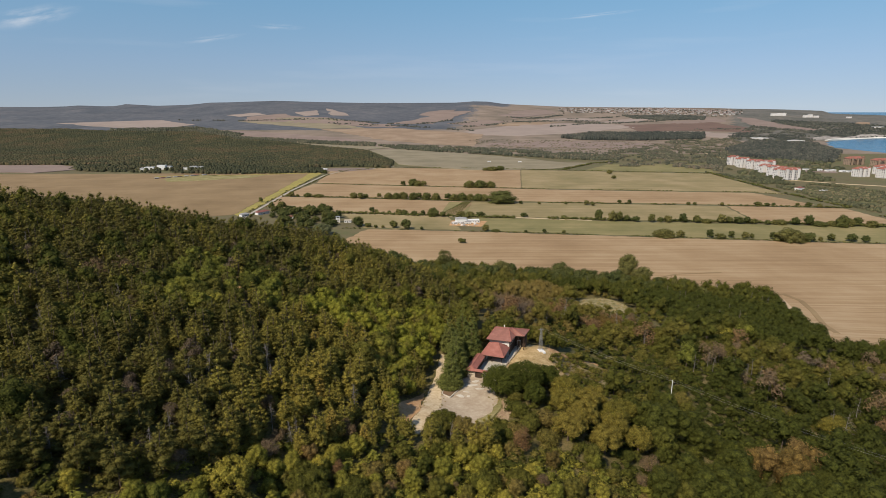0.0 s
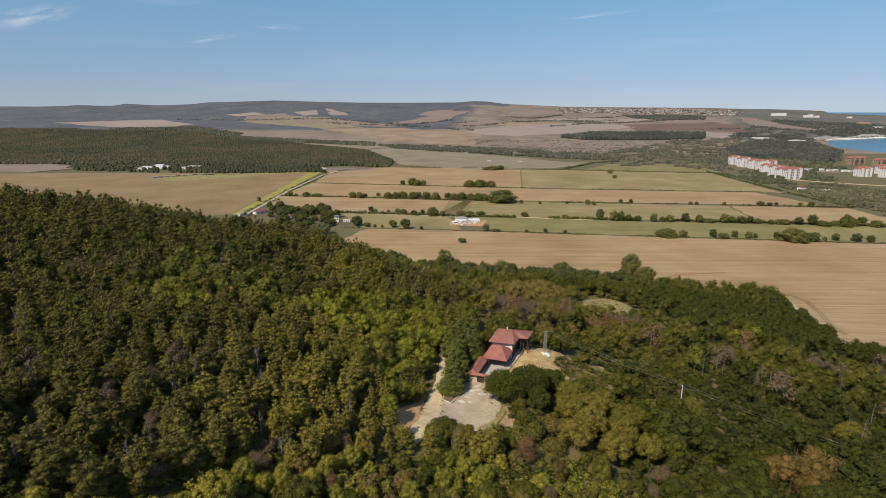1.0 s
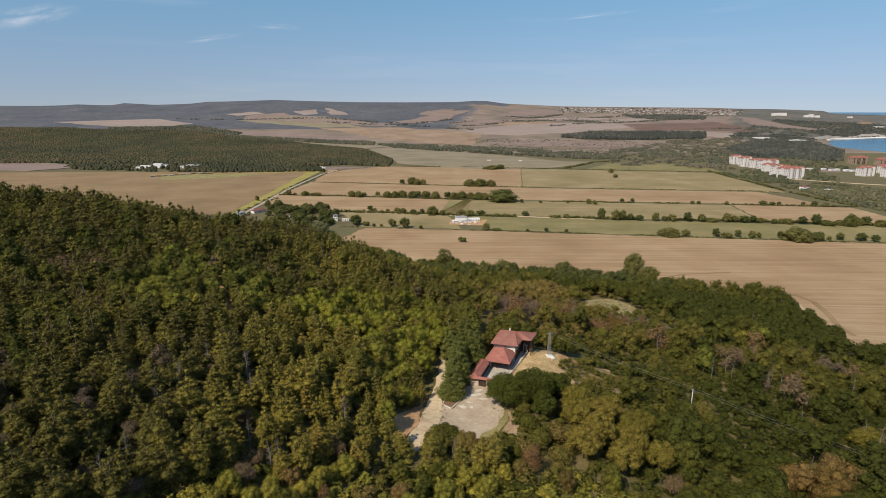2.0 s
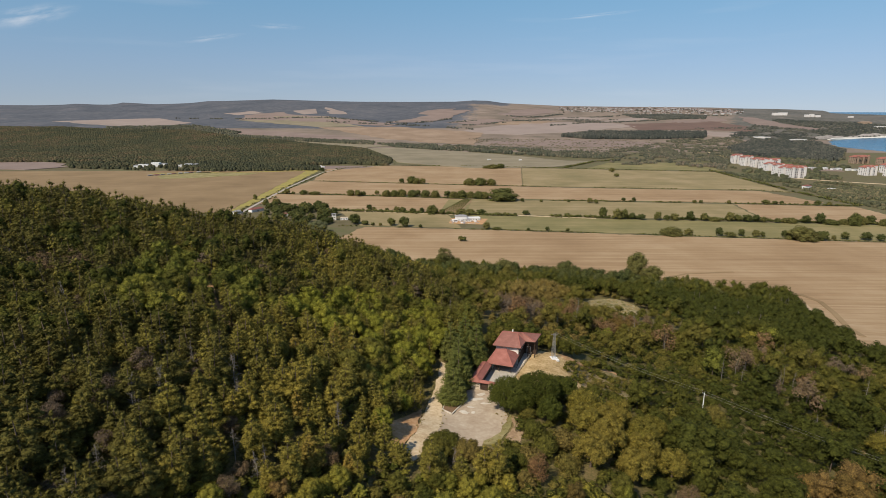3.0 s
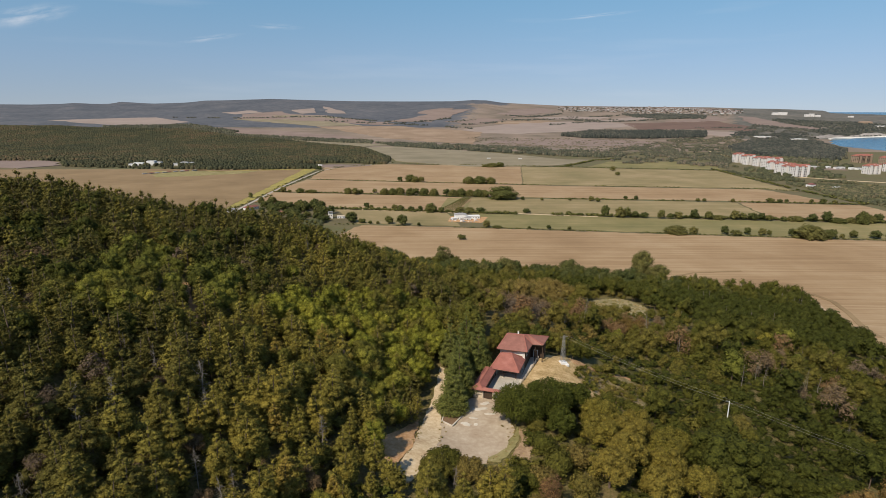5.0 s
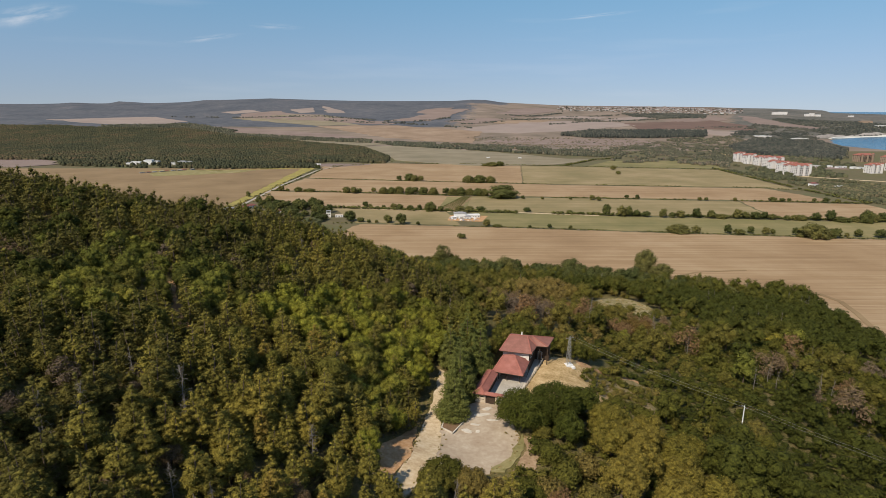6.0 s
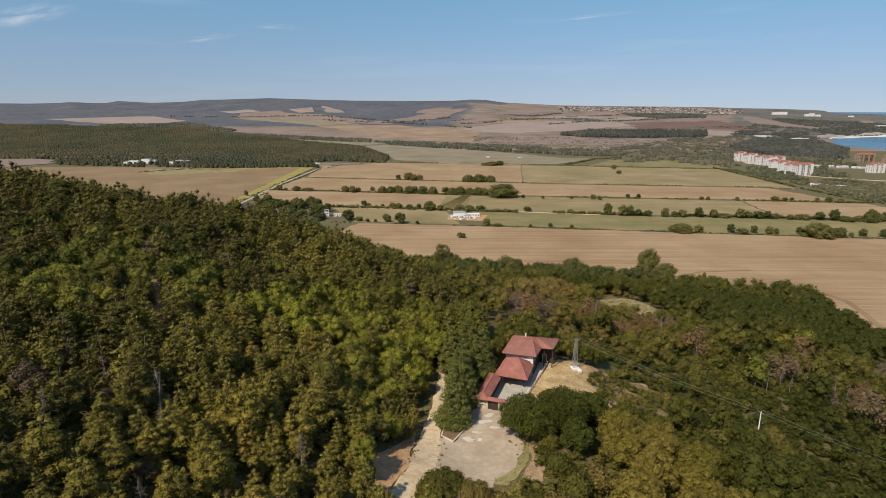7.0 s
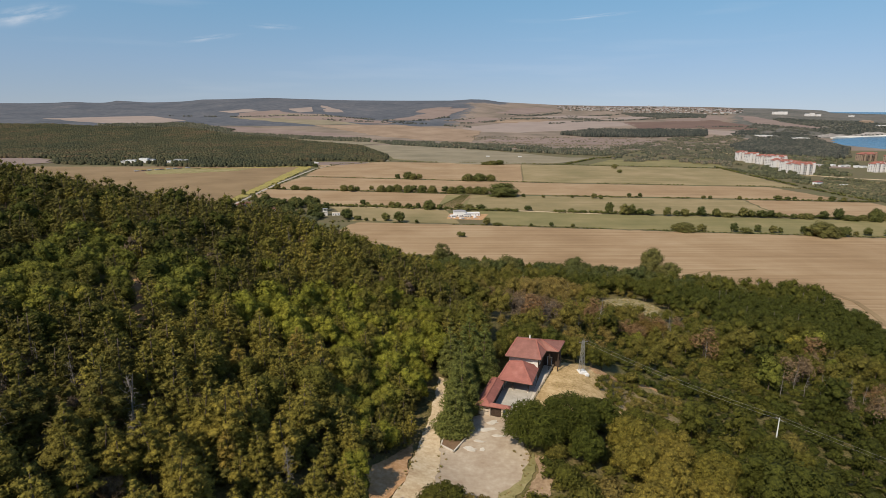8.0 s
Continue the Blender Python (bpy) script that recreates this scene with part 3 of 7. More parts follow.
ROW_B = [(-152, 952, 10.8, 12.4), (-139, 944, 9.8, 11.3), (-131, 952, 7.2, 8.3), (-110, 964, 6.4, 7.3), (-92, 944, 11.6, 13.3), (-79, 944, 11.6, 13.3), (-67, 948, 12.5, 14.4), (-50, 940, 12.4, 14.3), (-41, 948, 9.8, 11.3), (-28, 940, 12.4, 14.3), (-12, 936, 12.4, 14.2), (8, 936, 9.7, 11.2), (19, 928, 12.2, 14.1), (32, 932, 13.2, 15.2), (45, 932, 11.4, 13.1), (58, 924, 13.1, 15.0), (68, 924, 12.2, 14.0), (95, 904, 21.3, 40.9)]
ROW_A = [(-105, 820, 6.9, 8.0), (-97, 812, 5.3, 6.1), (-78, 808, 4.5, 5.2), (-64, 800, 7.5, 8.6), (-55, 800, 6.7, 7.8), (-41, 792, 6.7, 7.7), (-29, 800, 6.0, 6.9), (-14, 788, 13.3, 15.3), (0, 784, 7.3, 8.4), (25, 788, 6.6, 11.8), (38, 788, 7.4, 13.3), (52, 784, 6.6, 11.8), (114, 780, 5.9, 10.2), (167, 768, 5.0, 7.2), (213, 760, 14.3, 9.3), (230, 752, 12.7, 12.0), (239, 752, 12.0, 9.2), (249, 752, 7.8, 8.9), (261, 748, 7.0, 9.8), (280, 744, 10.5, 9.8), (292, 744, 7.0, 8.0), (302, 744, 8.4, 10.5)]
ROW_A_EAST = [(322, 744, 11.4, 10.0), (339, 740, 9.9, 8.5), (353, 740, 6.4, 12.8), (372, 740, 10.6, 9.9), (382, 740, 7.8, 9.0), (392, 736, 8.5, 11.3), (404, 736, 8.5, 9.7), (411, 732, 7.0, 8.1), (427, 728, 6.3, 7.2), (436, 728, 6.3, 7.2), (445, 728, 7.7, 12.6), (463, 728, 9.1, 10.4), (479, 724, 12.5, 11.1), (490, 720, 6.9, 18.0), (506, 720, 7.6, 12.4), (514, 712, 17.8, 13.7), (529, 720, 11.1, 12.7), (542, 724, 9.7, 11.2), (553, 712, 9.6, 13.7)]
ROW_ONE = [(-111, 716, 11.4, 12.0), (-98, 712, 5.3, 6.1), (-86, 708, 4.0, 4.6), (-77, 708, 3.3, 3.8), (-63, 708, 8.6, 9.2), (-47, 700, 11.8, 11.1), (-27, 696, 3.9, 4.5), (20, 624, 5.8, 5.2), (24, 624, 5.2, 4.6), (53, 688, 7.7, 7.7), (65, 684, 3.2, 10.2), (102, 680, 3.2, 3.6), (125, 680, 4.4, 5.1), (148, 676, 3.8, 4.4), (263, 656, 10.4, 22.0), (283, 656, 7.3, 9.8)]
ROW_ONE_EAST = [(316, 652, 9.4, 8.1), (327, 648, 5.6, 11.2), (342, 652, 8.1, 6.9), (356, 648, 7.4, 7.4), (364, 648, 5.6, 5.0), (386, 644, 8.0, 6.2), (399, 632, 16.9, 27.8), (417, 632, 10.9, 12.1), (423, 632, 10.3, 9.1), (437, 636, 4.3, 4.9), (449, 636, 7.9, 7.9), (470, 632, 8.5, 10.9), (484, 628, 7.2, 8.3)]
ROW_B_EAST = [(124, 892, 5.1, 5.9), (153, 888, 4.3, 4.9), (196, 888, 4.3, 4.9), (227, 884, 6.8, 7.8), (235, 876, 5.9, 6.8), (284, 900, 5.2, 6.0), (299, 896, 6.0, 6.9), (387, 880, 5.1, 5.8), (397, 880, 5.1, 5.8), (438, 876, 5.1, 5.8), (494, 876, 5.9, 11.8), (506, 872, 5.0, 8.4), (517, 872, 5.0, 5.8), (554, 872, 5.0, 5.8), (569, 868, 6.7, 8.4), (581, 860, 5.8, 7.4)]
ROAD_TREES = [(-276, 1320, 7.6, 11.4), (-296, 908, 7.8, 7.0), (-250, 864, 9.9, 13.2), (-262, 968, 8.4, 9.3), (-250, 964, 4.6, 5.3), (-233, 964, 8.3, 12.9), (-215, 964, 5.5, 18.5), (-110, 720, 11.7, 11.7), (-95, 712, 5.4, 6.3), (386, 1312, 8.9, 11.4)]
HEDGE_ONE = [(-129, 704), (-104, 704), (53, 684), (254, 656), (501, 620)]
HEDGE_A = [(-152, 812), (13, 784), (214, 760), (392, 744), (574, 716)]
HEDGE_B = [(-279, 972), (-158, 956), (89, 912), (416, 880), (622, 856)]
HEDGE_C = [(-244, 1136), (18, 1088), (240, 1056), (561, 1020), (614, 988)]
HEDGE_D = [(-122, 1456), (94, 1428), (299, 1388), (620, 1316)]
HEDGE_E = [(297, 1400), (405, 1552), (481, 1604)]
EDGE_R = [(625, 1328), (616, 992), (625, 860), (620, 776)]
COAST_ROAD = [(-279, 768), (-280, 860), (-281, 1044), (-270, 1276), (-262, 1308), (-240, 1384), (-190, 1412), (-129, 1488)]
TRACK_A = [(-142, 812), (-61, 796), (15, 784), (90, 780), (203, 756)]
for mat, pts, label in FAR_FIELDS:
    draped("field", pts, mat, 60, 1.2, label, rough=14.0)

# ---- trees ----
rng = np.random.default_rng(7)
OCTA = np.array([(1, 0, 0), (-1, 0, 0), (0, 1, 0), (0, -1, 0), (0, 0, 1), (0, 0, -1)], float)
OCTA_F = np.array([(0, 2, 4), (2, 1, 4), (1, 3, 4), (3, 0, 4), (2, 0, 5), (1, 2, 5), (3, 1, 5), (0, 3, 5)])
ball = bmesh.new()
bmesh.ops.create_icosphere(ball, subdivisions=1, radius=1.0)
ICO, ICO_F = np.array([tuple(v.co) for v in ball.verts]), np.array([[v.index for v in f.verts] for f in ball.faces])
ball.free()


def unit(v):
    return v / np.maximum(np.linalg.norm(v, axis=-1, keepdims=True), 1e-6)


def leaf_cloud(puffs, count, size, long=1.0, droop=0.3, up=0.25, fine=True, layered=False, core=0.72, ragged=0.22):
    """Leaf clumps over puffs (centre, radius, flatness): small tilted blades on the outside of the crown, and a core inside each puff."""
    pc, pr, pf = np.array([p[0] for p in puffs], float), np.array([p[1] for p in puffs], float), np.array([p[2] for p in puffs], float)
    mid = (pc * pr[:, None]).sum(0) / pr.sum()
    wide = np.stack([np.ones(len(pr)), np.ones(len(pr)), pf], -1)
    pos, d = np.empty((0, 3)), np.empty((0, 3))
    for _ in range(8):
        m = count * 2
        which = rng.choice(len(puffs), m, p=pr ** 2 / (pr ** 2).sum())
        e = rng.normal(size=(m, 3))
        e[:, 2] += up
        e = unit(e)
        p = pc[which] + e * (pr[which] * rng.uniform(1 - ragged, 1 + ragged * 0.8, m))[:, None] * wide[which]
        off = (p[:, None] - pc[None]) / (pr[:, None] * wide)[None]   # blades buried in another puff are left out
        clear = ((off ** 2).sum(-1) > 0.62).sum(1) >= len(puffs)
        pos, d = np.concatenate([pos, p[clear]]), np.concatenate([d, e[clear]])
        if len(pos) >= count:
            break
    pos, d = pos[:count], d[:count]
    count = len(pos)
    if layered:   # blades that lie like needle tufts on level branches, pointing outwards
        nrm = unit(d * 0.45 + np.array([0, 0, 0.7]) + rng.normal(size=(count, 3)) * 0.45)
        t = unit(d + rng.normal(size=(count, 3)) * 0.5)
        t = unit(t - nrm * (t * nrm).sum(1, keepdims=True))
    else:
        nrm = unit(d * 0.7 + unit(pos - mid) * 0.6 + np.array([0, 0, 0.3]) + rng.normal(size=(count, 3)) * 0.5)
        t = unit(np.cross(nrm, rng.normal(size=(count, 3))))
    s = np.cross(nrm, t)
    h = size * rng.uniform(0.6, 1.35, count)[:, None]
    t, s, n_ = t * h * long, s * h / math.sqrt(long), nrm * h * droop
    k = rng.uniform(0.6, 1.1, (count, 1))
    v = np.stack([pos + t - n_, pos - 0.6 * t + s * k, pos - 0.6 * t - s * k], 1).reshape(-1, 3)
    q = np.arange(3 * count).reshape(-1, 3)
    cv, cq = [], []
    for k, (c0, r0, f0) in enumerate(puffs[::2] if layered and count < 900 else puffs):   # thin crowns need fewer cores
        cv_, cf_ = (ICO, ICO_F) if fine else (OCTA, OCTA_F)
        cv.append(np.array(c0) + cv_ * rng.uniform(0.75, 1.12, (len(cv_), 1)) * r0 * core * np.array([1, 1, f0]))
        cq.append(cf_ + 3 * count + len(cv_) * k)
    return np.concatenate([v] + cv), np.concatenate([q] + cq)


def stem(path, radii, n=5):
    s = Shape().tube(path, radii, n)
    return np.array([tuple(p) for p in s.v]), np.array([t for f in s.f if len(f) == 4 for t in ((f[0], f[1], f[2]), (f[0], f[2], f[3]))])


def join(*some):
    v, q, k = [], [], 0
    for a, f in some:
        v.append(a), q.append(f + k)
        k += len(a)
    return np.concatenate(v), np.concatenate(q)


def broadleaf(lod, h=8.6, spread=3.6, low=0.3):
    """Round-crowned tree: limbs, and wide overlapping puffs of leaves on an uneven dome."""
    n = (18, 12, 7, 4)[lod]
    puffs = []
    for k in range(n):
        a, e = 2.4 * k + rng.uniform(-0.5, 0.5), -0.75 + 1.7 * (k + rng.uniform(0.2, 0.8)) / n
        rr = spread * rng.uniform(0.42, 0.72) * math.sqrt(max(0.06, 1 - max(e, 0) ** 2))
        puffs.append(((rr * math.cos(a), rr * math.sin(a), h * (low + 0.24) + e * h * 0.33), spread * rng.uniform(0.27, 0.46) * (1, 1.08, 1.2, 1.45)[lod], rng.uniform(0.75, 1.0)))
    puffs.append(((0, 0, h * 0.56), spread * 0.62, 1.0))
    crown = leaf_cloud(puffs, (2700, 1150, 600, 340)[lod], (0.125, 0.185, 0.23, 0.31)[lod], 1.2, fine=lod < 2, core=(0.84, 0.86, 0.87, 0.89)[lod])
    lean = rng.uniform(-0.4, 0.4, 2)
    trunk = [stem([(0, 0, -1.2), (lean[0] * 0.3, lean[1] * 0.3, h * 0.3), (lean[0], lean[1], h * 0.62)], [0.2, 0.15, 0.06], (5, 4, 3, 3)[lod])]
    if lod == 0:
        for p in puffs[:5]:
            trunk.append(stem([(lean[0] * 0.4, lean[1] * 0.4, h * 0.33), tuple(np.array(p[0]) * [0.6, 0.6, 1] - [0, 0, 0.4]), p[0]], [0.09, 0.06, 0.03], 4))
    return crown, join(*trunk)


def pine(lod, h=9.8, spread=2.6):
    """Plantation pine: uneven whorls of needle pads that taper to a blunt tip, over a bare lower stem."""
    puffs = []
    levels = (11, 8, 6, 4)[lod]
    lean = rng.uniform(-0.5, 0.5, 2)
    for k in range(levels):
        t = k / (levels - 1)
        z = h * (0.26 + (0.68, 0.66, 0.58, 0.5)[lod] * t)
        reach = spread * (1 - 0.72 * t ** 1.4) * (0.75 + 0.25 * min(1, 4 * t)) * rng.uniform(0.82, 1.15)
        arms = (6, 5, 4, 3)[lod] if t < 0.65 else 4 if t < 0.9 and lod < 2 else 2 if t < 0.9 else 1
        a0 = rng.uniform(0, 6.28)
        for i in range(arms):
            a = a0 + 2 * math.pi * i / arms + rng.uniform(-0.5, 0.5)
            rr = reach * rng.uniform(0.45, 0.9) if arms > 1 else 0.1
            puffs.append(((rr * math.cos(a) + lean[0] * t, rr * math.sin(a) + lean[1] * t, z - 0.12 * rr + rng.uniform(-0.5, 0.5)), max((0.45, 0.55, 0.75, 1.0)[lod], reach * rng.uniform(0.3, 0.48)), rng.uniform(0.38, 0.62) * (1, 1.1, 1.3, 1.7)[lod] if arms > 1 else (1.0, 1.1, 1.2, 1.3)[lod]))
    crown = leaf_cloud(puffs, (2700, 1000, 420, 190)[lod], (0.095, 0.14, 0.2, 0.3)[lod], (1.8, 1.7, 1.4, 1.2)[lod], 0.15, 0.4, fine=lod == 0, layered=lod < 2, core=(0.76, 0.78, 0.78, 0.8)[lod], ragged=(0.3, 0.3, 0.35, 0.4)[lod])
    bend = rng.uniform(-0.3, 0.3, 2)
    trunk = [stem([(0, 0, -1.5), (bend[0], bend[1], h * 0.5), (lean[0], lean[1], h * 0.92)], [0.17, 0.12, 0.03], (5, 4, 3, 3)[lod])]
    if lod == 0:
        for p in puffs[:8]:
            trunk.append(stem([(bend[0] * 0.8, bend[1] * 0.8, p[0][2] - 0.5), p[0]], [0.05, 0.02], 4))
    return crown, join(*trunk)


def fir(lod, h=14.0, spread=3.0):
    """Dense conical conifer with foliage down to the ground."""
    puffs = []
    for k in range(15):
        t = k / 14
        reach = (spread * (1 - t) ** 0.8 + 0.2) * (0.86, 1.06)[k % 2]
        arms = max(1, int(7 * (1 - t)) + 1)
        for i in range(arms):
            a = 2 * math.pi * (i + 0.5 * (k % 2)) / arms + rng.uniform(-0.3, 0.3)
            rr = reach * rng.uniform(0.6, 0.85) if arms > 1 else 0
            puffs.append(((rr * math.cos(a), rr * math.sin(a), h * (0.11 + 0.85 * t) - 0.16 * rr), max(0.34, reach * rng.uniform(0.28, 0.4)), 0.55))
    crown = leaf_cloud(puffs, 9500, 0.15, 1.9, 0.1, 0.3, fine=False, layered=True, core=0.82, ragged=0.38)
    return crown, stem([(0, 0, -0.6), (0, 0, h * 0.4), (0, 0, h * 0.8)], [0.26, 0.16, 0.02])


def bush(lod, h=2.4, spread=1.6):
    puffs = []
    for k in range((6, 4, 3, 3)[lod]):
        a, rr = rng.uniform(0, 6.28), spread * rng.uniform(0.1, 0.6)
        puffs.append(((rr * math.cos(a), rr * math.sin(a), h * rng.uniform(0.3, 0.6)), h * rng.uniform(0.32, 0.48), 0.85))
    crown = leaf_cloud(puffs, (900, 420, 170, 90)[lod], (0.12, 0.17, 0.26, 0.36)[lod], 1.3, fine=lod < 2, core=0.84)
    return crown, stem([(0, 0, -0.5), (0, 0, h * 0.4)], [0.07, 0.04], 4)


def bare(lod, h=8.5):
    """Dead tree: grey stem with thin bare branches."""
    limbs = [stem([(0, 0, -1.0), (rng.uniform(-0.3, 0.3), rng.uniform(-0.3, 0.3), h * 0.5), (rng.uniform(-0.5, 0.5), 0.3, h)], [0.11, 0.075, 0.015])]
    for k in range((60, 40, 24, 14)[lod]):
        t = rng.uniform(0.3, 0.95)
        a, rr = rng.uniform(0, 6.28), (2.0 * (1.1 - t) + 0.3) * rng.uniform(0.3, 1.1)
        o = (0.15 * t, 0.2 * t, h * t)
        tip = (o[0] + rr * math.cos(a), o[1] + rr * math.sin(a), o[2] + rng.uniform(-0.5, 1.0))
        bend = (o[0] + 0.5 * rr * math.cos(a + 0.3), o[1] + 0.5 * rr * math.sin(a + 0.3), o[2] + rng.uniform(-0.1, 0.6))
        limbs.append(stem([o, bend, tip], [0.03, 0.022, 0.01], 3))
    return None, join(*limbs)


def drying(lod):
    """Tree with thin drying foliage: twigs show through sparse narrow leaves."""
    puffs = []
    for k in range(14):
        a, e = rng.uniform(0, 6.28), rng.uniform(-0.8, 1.0)
        rr = 3.0 * rng.uniform(0.4, 0.85) * math.sqrt(max(0.08, 1 - max(e, 0) ** 2))
        puffs.append(((rr * math.cos(a), rr * math.sin(a), 4.6 + e * 2.7), rng.uniform(0.7, 1.2), 0.9))
    crown = leaf_cloud(puffs, (2200, 1000, 420, 200)[lod], (0.12, 0.17, 0.25, 0.36)[lod], 2.0, fine=False, core=0.35, ragged=0.5)
    limbs = [stem([(0, 0, -1.0), (0.15, 0.1, 3), (0.1, 0.2, 7)], [0.15, 0.1, 0.03], 4)]
    for p in puffs[:(14, 8, 4, 3)[lod]]:
        limbs.append(stem([(0.1, 0.1, 2.6), p[0]], [0.06, 0.02], 3))
    return crown, join(*limbs)


KINDS = {
    "pine_tree": (pine, PINE, "dark green pine with bare lower stem in the forest", "tree"),
    "broadleaf_tree": (broadleaf, LEAF, "olive-green broadleaf tree on the wooded slope", "tree"),
    "yellowing_tree": (broadleaf, LIME, "yellow-green broadleaf tree among the pines", "tree"),
    "fresh_tree": (broadleaf, FRESH, "bright green broadleaf tree among the pines", "tree"),
    "dry_tree": (drying, DRY, "brown tree with thin drying leaves", "tree"),
    "rusty_oak": (broadleaf, RUSTY, "oak with rust-brown autumn leaves on the slope", "tree"),
    "dead_tree": (bare, None, "bare grey dead tree among the pines", "dead tree"),
    "shrub": (bush, LEAF, "low green shrub on the slope", "shrub"),
}
VARIANTS = 6
TEMPLATES = {k: [[spec[0](lod) for _ in range(VARIANTS)] for lod in range(4)] for k, spec in KINDS.items()}
THING_MESH = {}


def tree_thing(kind, variant, x, y, turn, size, z=None, label="", group="", lod=0):
    """One tree as a thing of its own, with trunk and crown."""
    key = (kind, variant, lod)
    fn, mat, text, cat = KINDS[kind]
    if key not in THING_MESH:
        crown, trunk = TEMPLATES[kind][lod][variant]
        wood = GREYWOOD if kind == "dead_tree" else BARK
        tr = quad_mesh("trunk", *trunk, [wood])
        cr = quad_mesh("crown", *crown, [mat], None, np.full(len(crown[0]), (variant + 0.5) / VARIANTS)) if crown else None
        THING_MESH[key] = (tr, cr)
    tr, cr = THING_MESH[key]
    ob = new(kind)
    ob.matrix_basis = pose(x, y, gz(x, y) if z is None else z, 0, 0, turn) @ Matrix.Diagonal((size, size, size * 1.0, 1))
    tagged(ob, label or text, cat, group or kind.replace("_", " ") + "s of the slope")
    part("trunk", tr, None, ob)
    if cr:
        part("crown", cr, None, ob)
    return ob


def woodland(name, label, items):
    """Many trees that nobody would count, in one mesh: items of kind, lod, variant, x, y, z, turn, size, tint."""
    mats, vs, qs, slots, tints, k = [], [], [], [], [], 0
    for kind, lod, variant, x, y, z, turn, size, tint in items:
        crown, trunk = TEMPLATES[kind][lod][variant]
        wood = GREYWOOD if kind == "dead_tree" else BARK
        c, s = math.cos(turn) * size, math.sin(turn) * size
        for (tv, tq), mat in ((crown or (None, None), KINDS[kind][1]), (trunk, wood)):
            if tv is None:
                continue
            if mat not in mats:
                mats.append(mat)
            v = np.empty_like(tv)
            v[:, 0], v[:, 1], v[:, 2] = tv[:, 0] * c - tv[:, 1] * s + x, tv[:, 0] * s + tv[:, 1] * c + y, tv[:, 2] * size + z
            vs.append(v), qs.append(tq + k), slots.append(np.full(len(tq), mats.index(mat))), tints.append(np.full(len(v), tint))
            k += len(v)
    if not vs:
        return None
    ob = new(name, quad_mesh(name, np.concatenate(vs), np.concatenate(qs), mats, np.concatenate(slots), np.concatenate(tints)))
    return tagged(ob, label, "trees", kind="stuff")


def inside(pts, x, y):
    hit = False
    for (x0, y0), (x1, y1) in zip(pts, pts[1:] + pts[:1]):
        if (y0 > y) != (y1 > y) and x < (x1 - x0) * (y - y0) / (y1 - y0) + x0:
            hit = not hit
    return hit


def near_line(pts, x, y, w):
    for (x0, y0), (x1, y1) in zip(pts, pts[1:]):
        dx, dy = x1 - x0, y1 - y0
        t = max(0, min(1, ((x - x0) * dx + (y - y0) * dy) / (dx * dx + dy * dy)))
        if (x - x0 - t * dx) ** 2 + (y - y0 - t * dy) ** 2 < w * w:
            return True
    return False


YARD = [(-14.5, 147), (-12, 138), (-7, 132), (-4, 136), (3, 142), (13, 145), (20, 150), (20, 160), (16, 171), (30, 174), (40, 178), (47, 190), (44, 203), (35, 204.5), (22, 208), (16, 205), (2.5, 190), (0, 178), (-4, 168), (-8, 158)]
ROAD = [(-9, 136), (-6, 146), (-2, 156), (-2, 166), (-1, 178), (1, 190)]
TRACK = [(40, 204), (54, 214), (64, 216)]
GROVE = [(-5, 133), (10, 131), (62, 134), (62, 158), (44, 180), (26, 180), (14, 172)]
MEADOW = [(86, 362), (96, 388), (112, 405), (127, 407), (131, 384), (128, 364), (114, 340), (100, 338)]
SCAR = [(-72, 187), (-67, 181), (-64, 173), (-60, 166)]
DRY_BELOW = [(40, 190), (48, 186), (58, 186), (66, 192), (68, 203), (60, 208), (50, 200), (42, 197)]
FIELD_EDGE = [(-600, 900), (-118, 628), (-46, 540), (62, 496), (167, 458), (216, 448), (244, 436), (262, 415), (272, 340), (285, 300), (420, 240)]


def wooded(x, y):
    if y > 305 and x > np.interp(y, (305, 316, 330, 355, 380, 415), (262, 238, 237, 241, 246, 256)):
        return False
    if y > np.interp(x, [p[0] for p in sorted(FIELD_EDGE)], [p[1] for p in sorted(FIELD_EDGE)]) - 6:
        return False
    return not (inside(YARD, x, y) or near_line(ROAD, x, y, 3.0) or near_line(TRACK, x, y, 4.0) or inside(MEADOW, x, y) or near_line(SCAR, x, y + 1, 1.9) or inside(GROVE, x, y) or inside(DRY_BELOW, x, y))


def patch(x, y, s, o=0.0):
    return noise.noise(Vector((x / s + o, y / s - o, 3.7 + o)))


def sites():
    """Planting places: close ranks of pines on the hill, wider spacing in the mixed wood."""
    for step, hill_side, turn in ((3.95, True, 0.6), (5.7, False, 0.35)):
        c, s = math.cos(turn), math.sin(turn)
        for j in np.arange(-520, 900, step):
            for i in np.arange(-600, 700, step):
                a, b = i + rng.uniform(-0.6, 0.6) * step, j + rng.uniform(-0.6, 0.6) * step
                px, py = a * c - b * s, a * s + b * c
                if not (48 < py < 640 and -330 < px < 430) or (px < 18 - 0.05 * py and py < 420) != hill_side or abs(px) > 0.84 * py + 16 or not wooded(px, py):
                    continue
                if py > 290 and rng.random() < (min(0.93, 0.12 + max(0, py - 305) / 55) if px < -20 else 0.25):
                    continue
                yield px, py, hill_side


def clamp_tint(v):
    return min(0.98, max(0.02, v))


